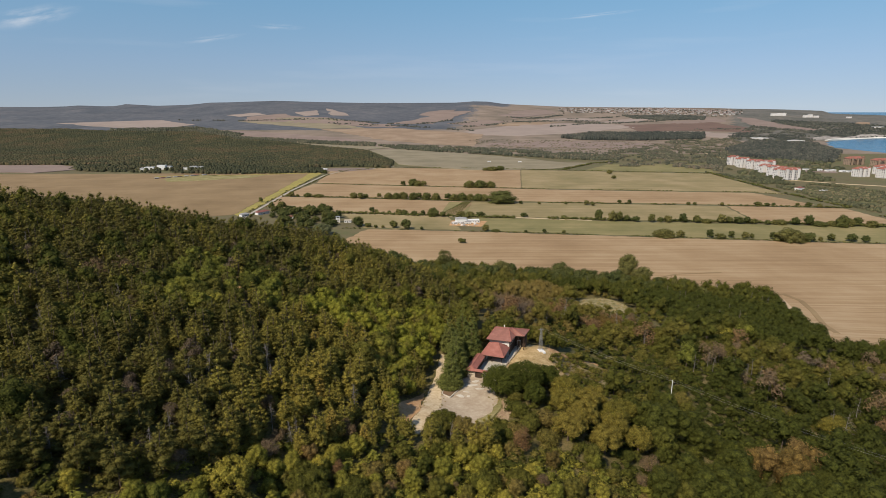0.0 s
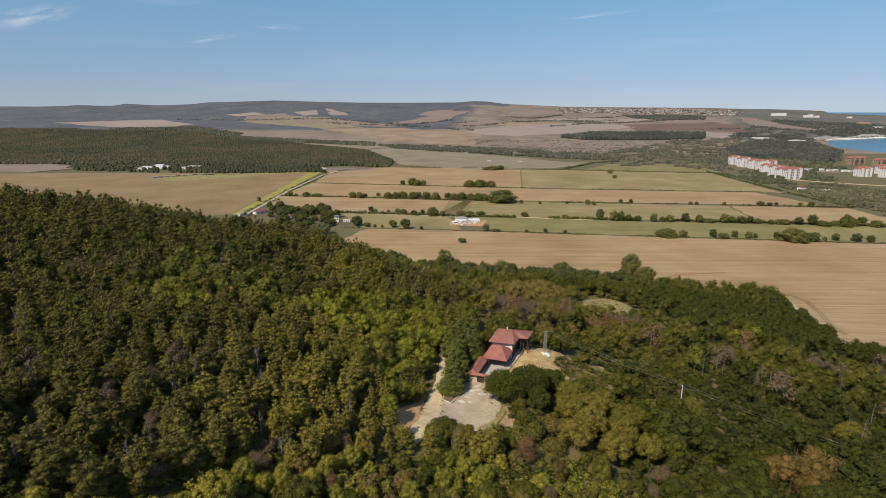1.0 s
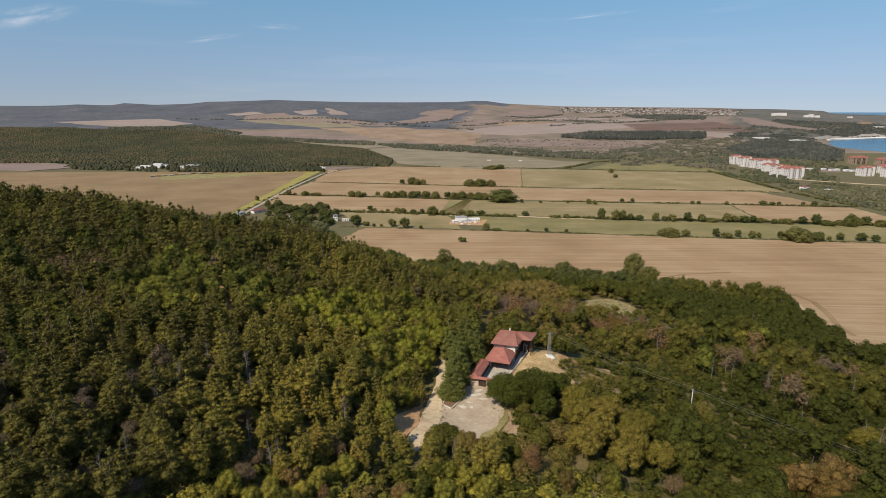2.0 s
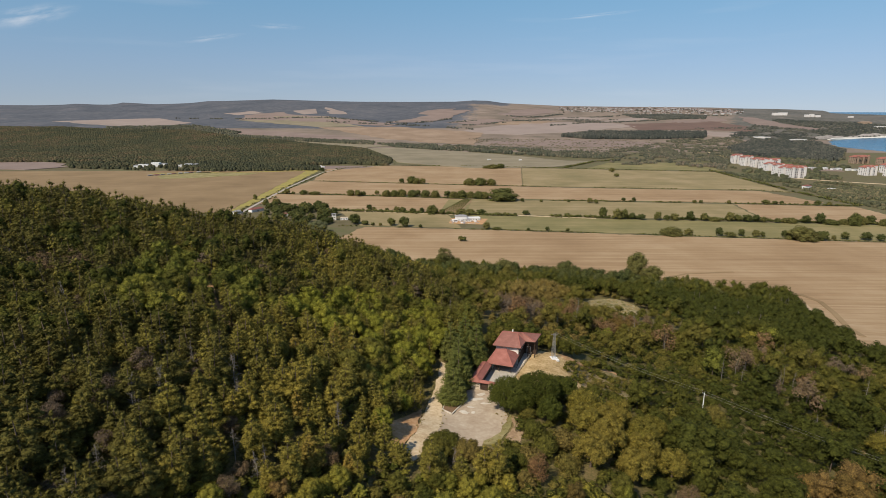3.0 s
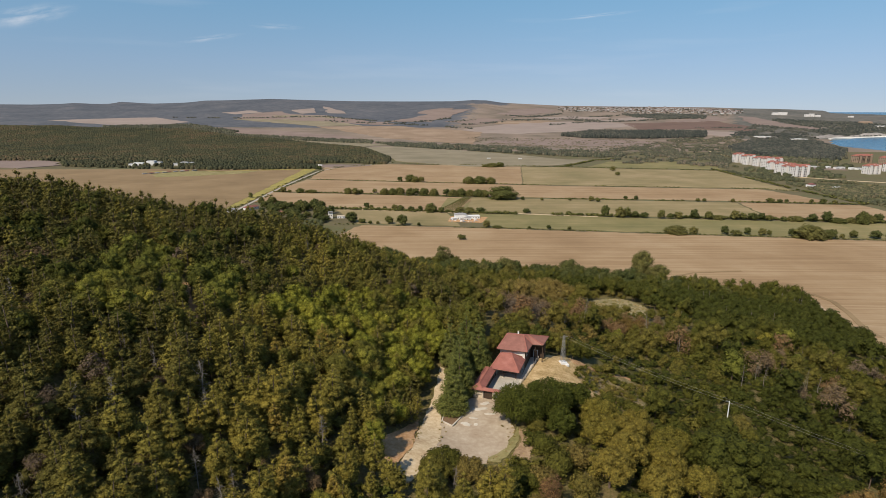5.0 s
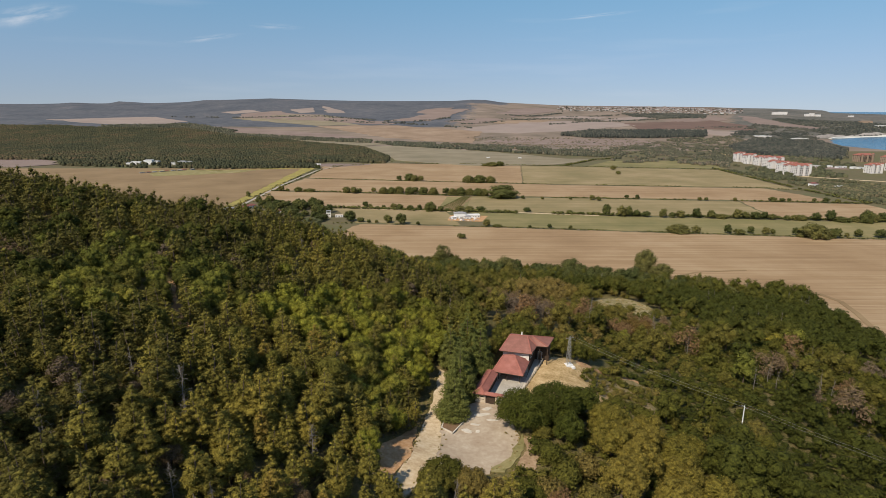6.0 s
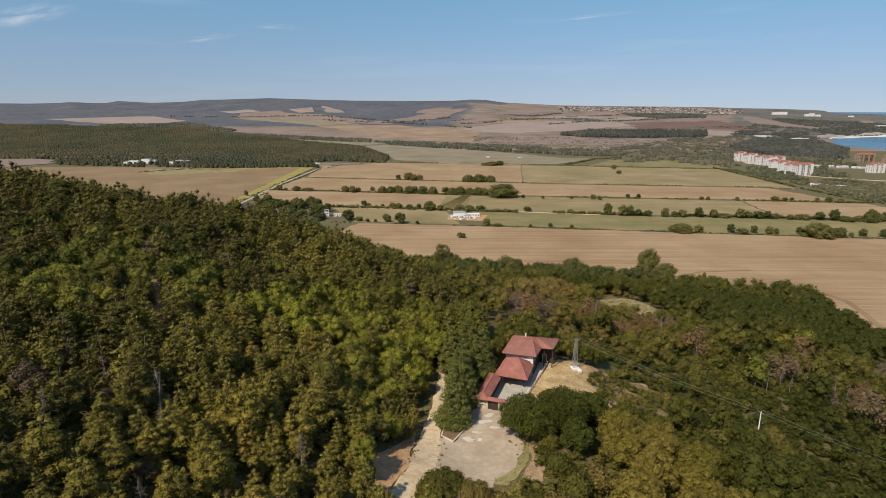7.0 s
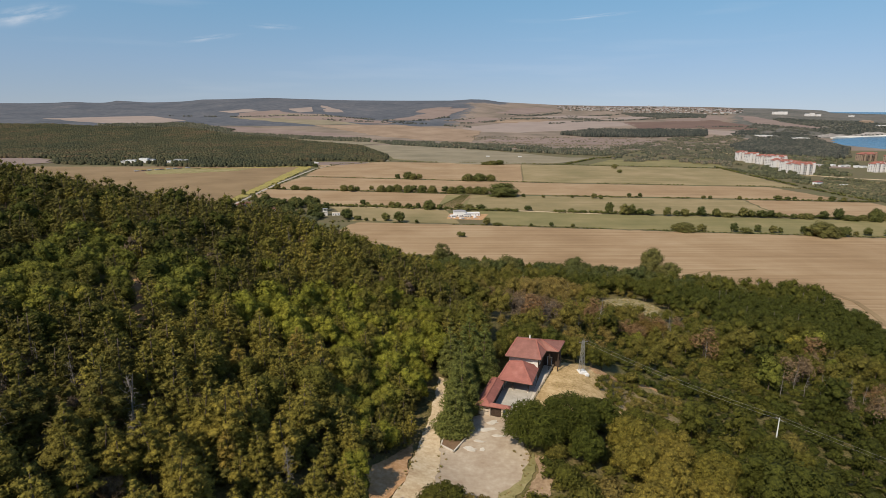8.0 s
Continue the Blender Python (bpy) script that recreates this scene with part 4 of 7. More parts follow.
stand = []
for px, py, hill_side in sites():
    dist = math.hypot(px, py - 52)
    lod = 0 if dist < 80 else 1 if dist < 145 else 2 if dist < 270 else 3
    p1, p2, r = patch(px, py, 34), patch(px, py, 13, 5.0), rng.random()
    tint = min(0.98, max(0.02, 0.4 + 0.5 * p1 + rng.normal() * 0.1))
    size = rng.uniform(0.75, 1.22)
    if hill_side:
        lush = math.exp(-(((px + 72) / 32) ** 2 + ((py - 180) / 24) ** 2)) + 1.1 * math.exp(-(((px + 18) / 25) ** 2 + ((py - 202) / 30) ** 2)) + 1.2 * math.exp(-(((px + 10) / 8) ** 2 + ((py - 172) / 28) ** 2)) + smooth(112, 98, py) * 0.8 * smooth(-62, -42, px)
        if lush + 0.6 * p2 > 0.58:
            kind = ("fresh_tree" if px > -50 and py > 172 else "yellowing_tree") if r < 0.56 else "pine_tree" if r < 0.76 else "broadleaf_tree"
            size *= 0.85
        else:
            thin = smooth(165, 120, py) * smooth(-90, -55, px) + 0.25   # more bare and rust-brown trees low on the slope
            kind = "dead_tree" if r < 0.08 * thin else "dry_tree" if r < 0.22 * thin else "broadleaf_tree" if r < 0.2 else "pine_tree"
            size *= 1.0 if rng.random() < 0.6 else rng.uniform(0.7, 1.2)
        if near_line([(-110, 174), (-100, 180)], px, py, 6) and r < 0.6:   # a few rust-pink drying pines
            kind, tint = "dry_tree", 0.7
        tint = max(0.02, tint - 0.32 * smooth(-30, -80, px) - 0.4 * smooth(-35, -60, px) * smooth(135, 105, py) + 0.03 * smooth(150, 175, py) * smooth(-75, -50, px))
        tint = max(0.02, tint - 0.16 * smooth(185, 215, py))
        if kind == "pine_tree":
            tint = min(0.98, max(0.02, tint + (0.25 if rng.random() < 0.08 else -0.06)))
        if kind == "dry_tree":
            size *= 0.75
        if near_line([(-19, 127), (-14, 137), (-14.5, 147), (-8, 158), (-4, 168), (0, 178), (2, 190)], px, py, 6.0):   # lower growth along the road
            size *= 0.82 if py < 168 else 0.62
            kind = "pine_tree" if r < 0.55 and py < 165 else "yellowing_tree" if kind in ("dead_tree", "dry_tree") else kind
    else:
        edge, front = py > 330, py < 135
        kind = "dry_tree" if patch(px, py, 26, 5.0) > 0.25 and not edge and r < 0.16 else "shrub" if r < 0.12 else "dead_tree" if r < (0.185 if 140 < py < 300 else 0.145) else "yellowing_tree" if r < (0.225 if py < 150 else 0.2) and not edge else "dry_tree" if r < 0.235 and 150 < py < 320 else "broadleaf_tree"
        size *= (1.45 if rng.random() < (0.42 if py < 175 else 0.26) else 0.8) + 0.35 * patch(px, py, 19, 9.0)
        tint = min(0.98, max(0.02, 0.42 + 0.6 * p1 + 0.3 * p2 + rng.normal() * 0.13))
        if math.hypot(px - 33, py - 264) < 14:   # leafless mauve-brown stand
            kind, tint, size = "dry_tree", 0.05, 0.9
        if math.hypot(px - 72, py - 258) < 9 or math.hypot(px - 92, py - 286) < 7:   # rust-coloured crowns
            kind, tint, size = "dry_tree", 0.85, 0.95
        if near_line([(112, 226), (136, 231)], px, py, 6) or near_line([(84, 238), (94, 243)], px, py, 5):   # pale bare stems in gaps
            kind, size = ("dead_tree", 1.1) if r < 0.5 else ("shrub", 0.8)
        dark = py > np.interp(px, (60, 100, 128, 134, 190, 260), (440, 425, 415, 318, 300, 280))
        if dark:   # tall dark green trees towards the plain
            kind, tint, size = "dead_tree" if r < 0.03 else "broadleaf_tree", max(0.02, 0.2 + 0.5 * p1 + rng.normal() * 0.12), rng.uniform(1.0, 1.65)
        elif py > 215 and kind == "broadleaf_tree":   # thin olive-brown growth before them
            tint, size = min(0.98, tint + 0.32), size * 0.85
        if 38 < px < 105 and 160 < py < 240:   # thin scrub beside the dry slope
            kind = "shrub" if r < 0.6 or px < 60 else kind
            size *= 0.75
        if kind == "dry_tree":
            tint = min(0.98, tint + 0.35)
        if 60 < px < 230 and 150 < py < 300:   # lower slope: darker leaves, deep shade between crowns put into the tint; more shrubs
            tint = max(0.02, tint - 0.26)
            if rng.random() < 0.3 and kind == "broadleaf_tree":
                kind = "shrub"
        if kind not in ("dry_tree", "dead_tree"):
            tint = max(0.02, tint - 0.16 * smooth(70, 110, px) - 0.22 * smooth(58, 75, px) * smooth(230, 205, py))
        if 62 < px and py < 215 and kind == "yellowing_tree" and rng.random() < 0.6:
            kind = "broadleaf_tree"
        if front:
            size *= 0.8
        if kind == "shrub":
            size *= 1.6
    if "shrub" != kind and 60 < px < 145 and 296 < py < 372:   # low growth before the clearing
        size *= 0.6
    if py < np.interp(px, (-80, -59, -51, -42, -32, -24, -12, 17, 45, 75), (80, 85, 91, 102, 108, 116, 125, 130, 127, 112)):   # low yellow-green scrub below the pines
        green = patch(px, py, 9, 3.0)
        kind = "yellowing_tree" if r < 0.42 + 0.5 * green else "broadleaf_tree" if r < 0.62 else "dry_tree" if r < 0.68 else "rusty_oak" if r < 0.73 else "shrub"
        tint, size = clamp_tint(0.62 + 0.7 * p2 + rng.normal() * 0.2), rng.uniform(0.42, 0.72) * (2.2 if kind == "shrub" else 0.8 if kind == "dry_tree" else 1)
    if near_line([(91, 150), (102, 146)], px, py, 5.5) or math.hypot(px - 113, py - 155) < 5:   # rust-brown oaks
        kind, tint, size = "rusty_oak", clamp_tint(0.45 + rng.normal() * 0.2 + (0.45 if px > 108 else 0)), max(size, 1.15)
    if math.hypot(px - 31, py - 243) < 9 or math.hypot(px - 191, py - 273) < 5 or math.hypot(px - 217, py - 261) < 5:   # leafless mauve-grey crowns
        kind, tint, size = "dry_tree", 0.04, 1.0
    if math.hypot(px - 84, py - 270) < 7:
        kind, tint, size = "rusty_oak", 0.4, 0.95
    tint = clamp_tint(tint)
    stand.append((dist, kind, lod, int(tint * VARIANTS), px, py, gz(px, py), rng.uniform(0, 6.28), size, tint))
stand.sort(key=lambda s: s[0])
left = {"pine_tree": 300, "broadleaf_tree": 230, "yellowing_tree": 240, "fresh_tree": 120, "dry_tree": 60, "rusty_oak": 40, "dead_tree": 60, "shrub": 60}
rest = {}
for dist, kind, lod, variant, x, y, z, turn, size, tint in stand:
    if left[kind] > 0 and lod < 2:
        left[kind] -= 1
        tree_thing(kind, variant, x, y, math.degrees(turn), size, lod=0 if dist < 100 else 1)
    else:
        rest.setdefault(("pine" if x < 18 - 0.05 * y and y < 420 else "mixed"), []).append((kind, max(1, lod), variant, x, y, z, turn, size, tint))
for y in np.arange(-60, 60, 5.5):   # the wood goes on under and behind the flight
    for x in np.arange(-130, 130, 5.5):
        px, py = x + rng.uniform(-2.4, 2.4), y + rng.uniform(-2.4, 2.4)
        if py < 48 or abs(px) > 0.84 * py + 16:
            kind = "pine_tree" if px < -25 else "yellowing_tree" if rng.random() < 0.3 else "broadleaf_tree"
            rest["pine" if px < -25 else "mixed"].append((kind, 3, int(rng.integers(0, VARIANTS)), px, py, gz(px, py), rng.uniform(0, 6.28), rng.uniform(0.8, 1.15), rng.uniform(0.1, 0.9)))
woodland("pine_forest", "dark green pine forest covering the hillside", rest["pine"])
woodland("mixed_forest", "mixed broadleaf wood in olive, green and rust", rest["mixed"])

# ---- the house ----
def tiles(name, colour):
    """Roof tiles: rows across the slope and blotches of weathering."""
    m, n, l, b = material(name, 0.7, 0.3)
    tc_ = n.new("ShaderNodeTexCoord")
    w = n.new("ShaderNodeTexWave")
    w.wave_type, w.bands_direction = "BANDS", "Z"
    w.inputs["Scale"].default_value, w.inputs["Distortion"].default_value = 2.6, 0.4
    l.new(tc_.outputs["Object"], w.inputs["Vector"])
    a = noise_node(n, l, coords(n, l), 0.45, 6, 0.7)
    colour = dim(colour)
    r = ramp(n, [(0.25, tuple(c * 0.68 for c in colour)), (0.55, colour), (0.8, (min(1, colour[0] * 1.25), colour[1] * 1.45, colour[2] * 1.5))])
    l.new(a, r.inputs[0])
    shade = ramp(n, [(0, (0.9, 0.9, 0.9)), (0.3, (1, 1, 1))])
    l.new(w.outputs["Color"], shade.inputs[0])
    l.new(mixed(n, l, r.outputs[0], shade.outputs[0], 1.0, "MULTIPLY"), b.inputs["Base Color"])
    bumped(n, l, b, w.outputs["Fac"], 0.6, 0.05)
    return m


ROOF = tiles("red_roof_tiles", (0.37, 0.14, 0.105))
ROOF_OLD = tiles("weathered_roof_tiles", (0.32, 0.14, 0.105))
CAP = plain("ridge_tiles", (0.39, 0.15, 0.11), 0.7, 0.3, 0.15, 2)
PLASTER = plain("white_plaster", (0.76, 0.72, 0.64), 0.85, 0.2, 0.1, 0.8)
CREAM = plain("cream_plaster", (0.6, 0.5, 0.38), 0.85, 0.2, 0.12, 0.9)
# dark timber, used as painted shade on some house walls too
TIMBER = plain("dark_timber_and_shade", (0.07, 0.045, 0.03), 0.7, 0.3, 0.3, 2.5)
BROWNDOOR = plain("brown_door_wood", (0.2, 0.12, 0.07), 0.6, 0.3, 0.2, 3)
PAVING = patchy("pale_paving", [(0.3, (0.5, 0.44, 0.35)), (0.55, (0.62, 0.56, 0.46)), (0.8, (0.72, 0.66, 0.56))], 0.5, 2.2)
GLASS = plain("dark_glass", (0.03, 0.035, 0.04), 0.12, 0.6, 0.1)
WHITE = plain("white_paint", (0.8, 0.79, 0.76), 0.7, 0.3, 0.08, 0.4)
STEEL = plain("galvanised_steel", (0.42, 0.42, 0.4), 0.45, 0.5, 0.15, 3, 0.6)
CERAMIC = plain("brown_insulator", (0.15, 0.07, 0.04), 0.3, 0.5)
SOIL = patchy("garden_soil", [(0.3, (0.13, 0.08, 0.045)), (0.7, (0.24, 0.15, 0.085))], 0.6, 2.5)

HX, HY, HTURN = 7.2, 173.5, -20.0


def at_house(b, a):
    """Plan position of a point b to the right of and a behind the house's front corner."""
    return HX + 0.9397 * b + 0.342 * a, HY - 0.342 * b + 0.9397 * a


house = thing("house", "long low house with red hipped roofs and white walls", "house", (HX, HY, 62), HTURN)


def free_roof(name, eave, ridge, faces, mat, text, caps, thick=0.2):
    """A roof over any eave outline: eave points (x, y, z), ridge points, faces as index lists over both."""
    n_ = len(eave)
    low = [(x, y, z - thick) for x, y, z in eave]
    sh = Shape().add(list(eave) + list(ridge) + low, faces + [tuple(range(n_ + len(ridge), 2 * n_ + len(ridge)))[::-1]] + [(k, k + n_ + len(ridge), (k + 1) % n_ + n_ + len(ridge), (k + 1) % n_) for k in range(n_)])
    r = part(name, sh, mat, house, text)
    pts = list(eave) + list(ridge)
    for a, b in caps:
        part("ridge_cap", Shape().beam(Vector(pts[a]) + Vector((0, 0, 0.04)), Vector(pts[b]) + Vector((0, 0, 0.04)), 0.26, 0.16), CAP, r)
    g = Shape()
    for k in range(n_):
        p, q = Vector(eave[k]), Vector(eave[(k + 1) % n_])
        g.beam(p - Vector((0, 0, 0.14)), q - Vector((0, 0, 0.14)), 0.12, 0.14)
    part("gutter", g, TIMBER, r, "dark gutter board along the eaves")
    return r


def roof_with_caps(args, mat, text, ridge=None):
    r = part("roof", Shape().hip(*args, ridge=ridge), mat, house, text)
    x0, x1, y0, y1, z, rise = args[:6]
    w, d = x1 - x0, y1 - y0
    k = ridge if ridge is not None else min(w, d) / 2
    e0, e1 = (((x0 + x1) / 2, y0 + k, z + rise), ((x0 + x1) / 2, y1 - k, z + rise)) if d > w else ((x0 + k, (y0 + y1) / 2, z + rise), (x1 - k, (y0 + y1) / 2, z + rise))
    part("ridge_cap", Shape().beam(e0, e1, 0.28, 0.16), CAP, r)
    near_, far_ = (((x0, y0), (x1, y0)), ((x0, y1), (x1, y1))) if d > w else (((x0, y0), (x0, y1)), ((x1, y0), (x1, y1)))
    for corner in near_:
        part("hip_cap", Shape().beam((*corner, z + 0.03), e0, 0.24, 0.14), CAP, r)
    for corner in far_:
        part("hip_cap", Shape().beam((*corner, z + 0.03), e1, 0.24, 0.14), CAP, r)
    g = Shape()
    for p, q in zip(((x0, y0), (x1, y0), (x1, y1), (x0, y1)), ((x1, y0), (x1, y1), (x0, y1), (x0, y0))):
        g.beam((*p, z - 0.16), (*q, z - 0.16), 0.12, 0.14)
    part("gutter", g, TIMBER, r, "dark gutter board along the eaves")
    return r


# front wing beside the gate
part("wall", Shape().box(0.7, 3.0, 0.9, 14, 0, 2.45), CREAM, house, "cream plastered wall of the front wing")
roof_with_caps((0.1, 3.6, 0.2, 14.2, 2.6, 1.0), ROOF, "red tiled roof of the front wing", 2.0)
# courtyard side of the wing: its shade added as a dark facing
part("shade_facing", Shape().box(3.0, 3.06, 1.2, 14, 0.1, 2.45), TIMBER, house, "dark facing painted in for the courtyard wall's shade")
part("wall_band", Shape().box(0.68, 3.02, 0.86, 0.9, 0.9, 1.0), TIMBER, house)
part("wall_band", Shape().box(0.68, 3.02, 0.86, 0.9, 1.6, 1.7), TIMBER, house)
# middle block with an open veranda
# the veranda roof's shade is put into this wall's dark colour
part("wall", Shape().box(3.2, 8.8, 18.0, 22.5, 0, 3.0), TIMBER, house, "wall behind the veranda, darkened for the roof's shade")
part("wall", Shape().box(2.7, 3.2, 14.0, 22.5, 0, 3.0), PLASTER, house)
free_roof("roof", [(2.0, 12.6, 3.15), (10.4, 12.5, 3.15), (10.35, 22.6, 3.15), (2.0, 21.8, 3.15)], [(3.6, 18.4, 5.6), (6.6, 18.9, 5.8)], [(0, 1, 5, 4), (1, 2, 5), (2, 3, 4, 5), (3, 0, 4)], ROOF, "red tiled roof over the veranda", [(4, 5), (0, 4), (1, 5), (2, 5)])
for b, a in ((5.5, 14.2), (9.2, 14.2), (9.6, 18.0), (3.3, 14.2)):
    post = part("veranda_post", Shape().box(b - 0.11, b + 0.11, a - 0.11, a + 0.11, 0.06, 3.0, 0.02), TIMBER, house)
    part("post_foot", Shape().box(b - 0.2, b + 0.2, a - 0.2, a + 0.2, 0.05, 0.3, 0.04), PAVING, post)
part("veranda_beam", Shape().box(2.6, 9.9, 14.1, 14.3, 2.75, 2.98), TIMBER, house)
part("veranda_beam", Shape().box(9.5, 9.7, 14.3, 22.0, 2.75, 2.98), TIMBER, house)
# tall rear block with a side porch
part("wall", Shape().box(2.8, 10.0, 21.6, 33.4, 0, 3.1), PLASTER, house, "white plastered lower wall")
part("wall", Shape().box(2.7, 10.1, 21.5, 33.5, 3.1, 5.85), PLASTER, house, "white plastered upper wall")
# dark facing also paints the side wall's shade under the eaves
part("shade_facing", Shape().box(10.1, 10.2, 21.6, 30.5, 0.4, 5.8), TIMBER, house, "dark timber facing of the side wall, shade put into its colour")
part("wall", Shape().box(10.2, 14.2, 30.5, 33.4, 0, 5.8), TIMBER, house, "dark wall of the porch")
free_roof("roof", [(2.0, 20.2, 5.95), (10.9, 20.8, 5.95), (11.3, 26.8, 5.95), (14.4, 27.3, 5.95), (14.9, 34.6, 5.95), (2.2, 33.4, 5.95)], [(3.3, 27.5, 8.05), (8.3, 27.7, 8.2), (9.4, 28.6, 8.1)],
          [(0, 1, 7, 6), (1, 2, 7), (2, 3, 8, 7), (3, 4, 8), (4, 5, 6, 7, 8), (5, 0, 6)], ROOF_OLD, "weathered red tiled roof of the rear block", [(6, 7), (7, 8), (1, 7), (3, 8), (4, 8), (0, 6), (2, 7)])
chimney = part("chimney", Shape().box(6.32, 6.68, 28.32, 28.68, 7.6, 8.8, 0.03), WHITE, house, "short white chimney")
part("chimney_cap", Shape().box(6.26, 6.74, 28.26, 28.74, 8.8, 8.88, 0.02), PAVING, chimney)
for b, a in ((14.2, 27.8), (12.0, 27.8), (14.2, 30.3)):
    part("porch_post", Shape().box(b - 0.12, b + 0.12, a - 0.12, a + 0.12, 0.2, 5.8, 0.02), TIMBER, house)
door = part("door", Shape().box(11.2, 12.2, 30.38, 30.5, 0.35, 2.5, 0.02), BROWNDOOR, house, "brown wooden porch door")
part("door_frame", Shape().box(11.08, 11.2, 30.36, 30.5, 0.35, 2.6).box(12.2, 12.32, 30.36, 30.5, 0.35, 2.6).box(11.08, 12.32, 30.36, 30.5, 2.6, 2.72), WHITE, door)
part("door_handle", Shape().box(12.05, 12.12, 30.3, 30.38, 1.35, 1.5), STEEL, door)


def house_window(x, y, z, w, h, axis):
    """A window in the wall that faces the front ('a') or the right ('b')."""
    if axis == "a":
        f = Shape().box(x - w / 2 - 0.1, x + w / 2 + 0.1, y - 0.07, y, z - 0.1, z + h + 0.1)
        g = Shape().box(x - w / 2, x + w / 2, y - 0.09, y - 0.03, z, z + h)
        s = Shape().box(x - w / 2 - 0.16, x + w / 2 + 0.16, y - 0.2, y, z - 0.18, z - 0.1)
        bar = Shape().box(x - 0.04, x + 0.04, y - 0.11, y - 0.09, z, z + h)
    else:
        f = Shape().box(x, x + 0.07, y - w / 2 - 0.1, y + w / 2 + 0.1, z - 0.1, z + h + 0.1)
        g = Shape().box(x + 0.03, x + 0.09, y - w / 2, y + w / 2, z, z + h)
        s = Shape().box(x, x + 0.2, y - w / 2 - 0.16, y + w / 2 + 0.16, z - 0.18, z - 0.1)
        bar = Shape().box(x + 0.09, x + 0.11, y - 0.04, y + 0.04, z, z + h)
    win = part("window", f, WHITE, house)
    part("pane", g, GLASS, win)
    part("window_sill", s, PAVING, win)
    part("glazing_bar", bar, WHITE, win)


for y in (23.5, 26.0, 28.6):
    house_window(10.2, y, 3.9, 1.3, 1.2, "b")
for x in (4.6, 7.2):
    house_window(x, 18.0, 1.0, 1.2, 1.2, "a")

# courtyard, walkway and gate
COURT = patchy("courtyard_paving", [(0.32, (0.36, 0.33, 0.27)), (0.5, (0.45, 0.41, 0.34)), (0.68, (0.55, 0.5, 0.42))], 0.4, 2.0)
court = new("courtyard", mesh_of("courtyard", Shape().prism([at_house(3.0, 1.4), at_house(10.2, 1.4), at_house(10.4, 14.0), at_house(10.0, 22.0), at_house(3.0, 18.2)], 61.6, 62.07), COURT))
tagged(court, "pale paved courtyard in front of the veranda", "courtyard", kind="structure")
path = new("walkway", mesh_of("walkway", Shape().prism([at_house(10.42, 11.0), at_house(10.75, 11.0), at_house(12.7, 30.4), at_house(10.25, 30.4), at_house(10.25, 22.0)], 61.6, 62.12), PAVING))
tagged(path, "pale paved walkway along the side of the house", "path", kind="structure")
gate = thing("gateway", "small gateway with a red tiled roof and dark wooden gate", "gate", (HX, HY, 62), HTURN)
part("gate_roof", Shape().hip(2.9, 7.9, 0.2, 1.9, 2.75, 0.45, ridge=0.8), ROOF, gate)
leaf = part("gate_leaf", Shape().box(3.5, 5.9, 0.95, 1.03, 0.1, 2.3), TIMBER, gate, "dark wooden gate leaf")
for k in range(7):
    part("gate_board", Shape().box(3.52 + k * 0.34, 3.82 + k * 0.34, 0.91, 0.95, 0.12, 2.28), TIMBER, leaf)
for b in (3.25, 6.1, 7.4):
    part("gate_post", Shape().box(b - 0.18, b + 0.18, 0.7, 1.3, 0, 2.6, 0.03), CREAM, gate)
wall = new("garden_wall", mesh_of("garden_wall", Shape().prism([at_house(7.6, 0.8), at_house(10.6, 0.8), at_house(10.6, 1.1), at_house(7.6, 1.1)], 61.5, 63.4), CREAM))
tagged(wall, "cream plastered garden wall beside the gateway", "wall", kind="structure")

fence = thing("fence", "low wooden post-and-rail fence along the walkway", "fence", (0, 0, 62))
N = 15
for k in range(N):
    t = k / (N - 1)
    x, y = at_house(10.75 + 2.0 * t, 6.0 + 23.5 * t)
    part("post", Shape().box(x - 0.09, x + 0.09, y - 0.09, y + 0.09, -0.4, 1.15, 0.03), CREAM if k % 3 else PLASTER, fence)
    if k:
        for h in (0.45, 0.95):
            part("rail", Shape().beam((*at_house(10.75 + 2.0 * (k - 1) / (N - 1), 6.0 + 23.5 * (k - 1) / (N - 1)), h), (x, y, h), 0.06, 0.14), CREAM, fence)


# ---- the yard ----
TRODDEN = patchy("trodden_earth", [(0.32, (0.2, 0.13, 0.07)), (0.46, (0.3, 0.2, 0.115)), (0.56, (0.39, 0.275, 0.165)), (0.68, (0.48, 0.36, 0.24))], 0.3, 1.6, bump=0.4, bump_dist=0.1)
SCRUBGRASS = patchy("scrubby_grass", [(0.34, (0.13, 0.115, 0.045)), (0.46, (0.22, 0.175, 0.075)), (0.54, (0.32, 0.235, 0.115)), (0.66, (0.44, 0.31, 0.17))], 0.22, 1.5, bump=0.8, bump_dist=0.25)
draped("yard", [(-4.6, 150), (-2, 144), (4, 142.5), (9, 144.5), (14.5, 151), (17.2, 158), (16.5, 166), (14.0, 172.3), (9.0, 173.6), (7.0, 172.5), (5.4, 166), (4.7, 163.6), (2.2, 159.2), (-0.6, 161.3), (-4, 160)], CONCRETE, 2.0, 0.12, "worn pale concrete yard with lighter patches", "yard", rough=0.45)
draped("road", [(-11.5, 134), (-7, 133), (-4.2, 141), (-1.6, 147), (-0.2, 156), (-0.6, 162), (0.3, 172), (0.6, 180), (1.6, 190), (-0.6, 191), (-1.8, 181), (-2.9, 172), (-4.6, 164), (-5.6, 156), (-6.4, 148)], DIRT, 2.0, 0.17, "sandy dirt road past the yard", "road", rough=0.3)
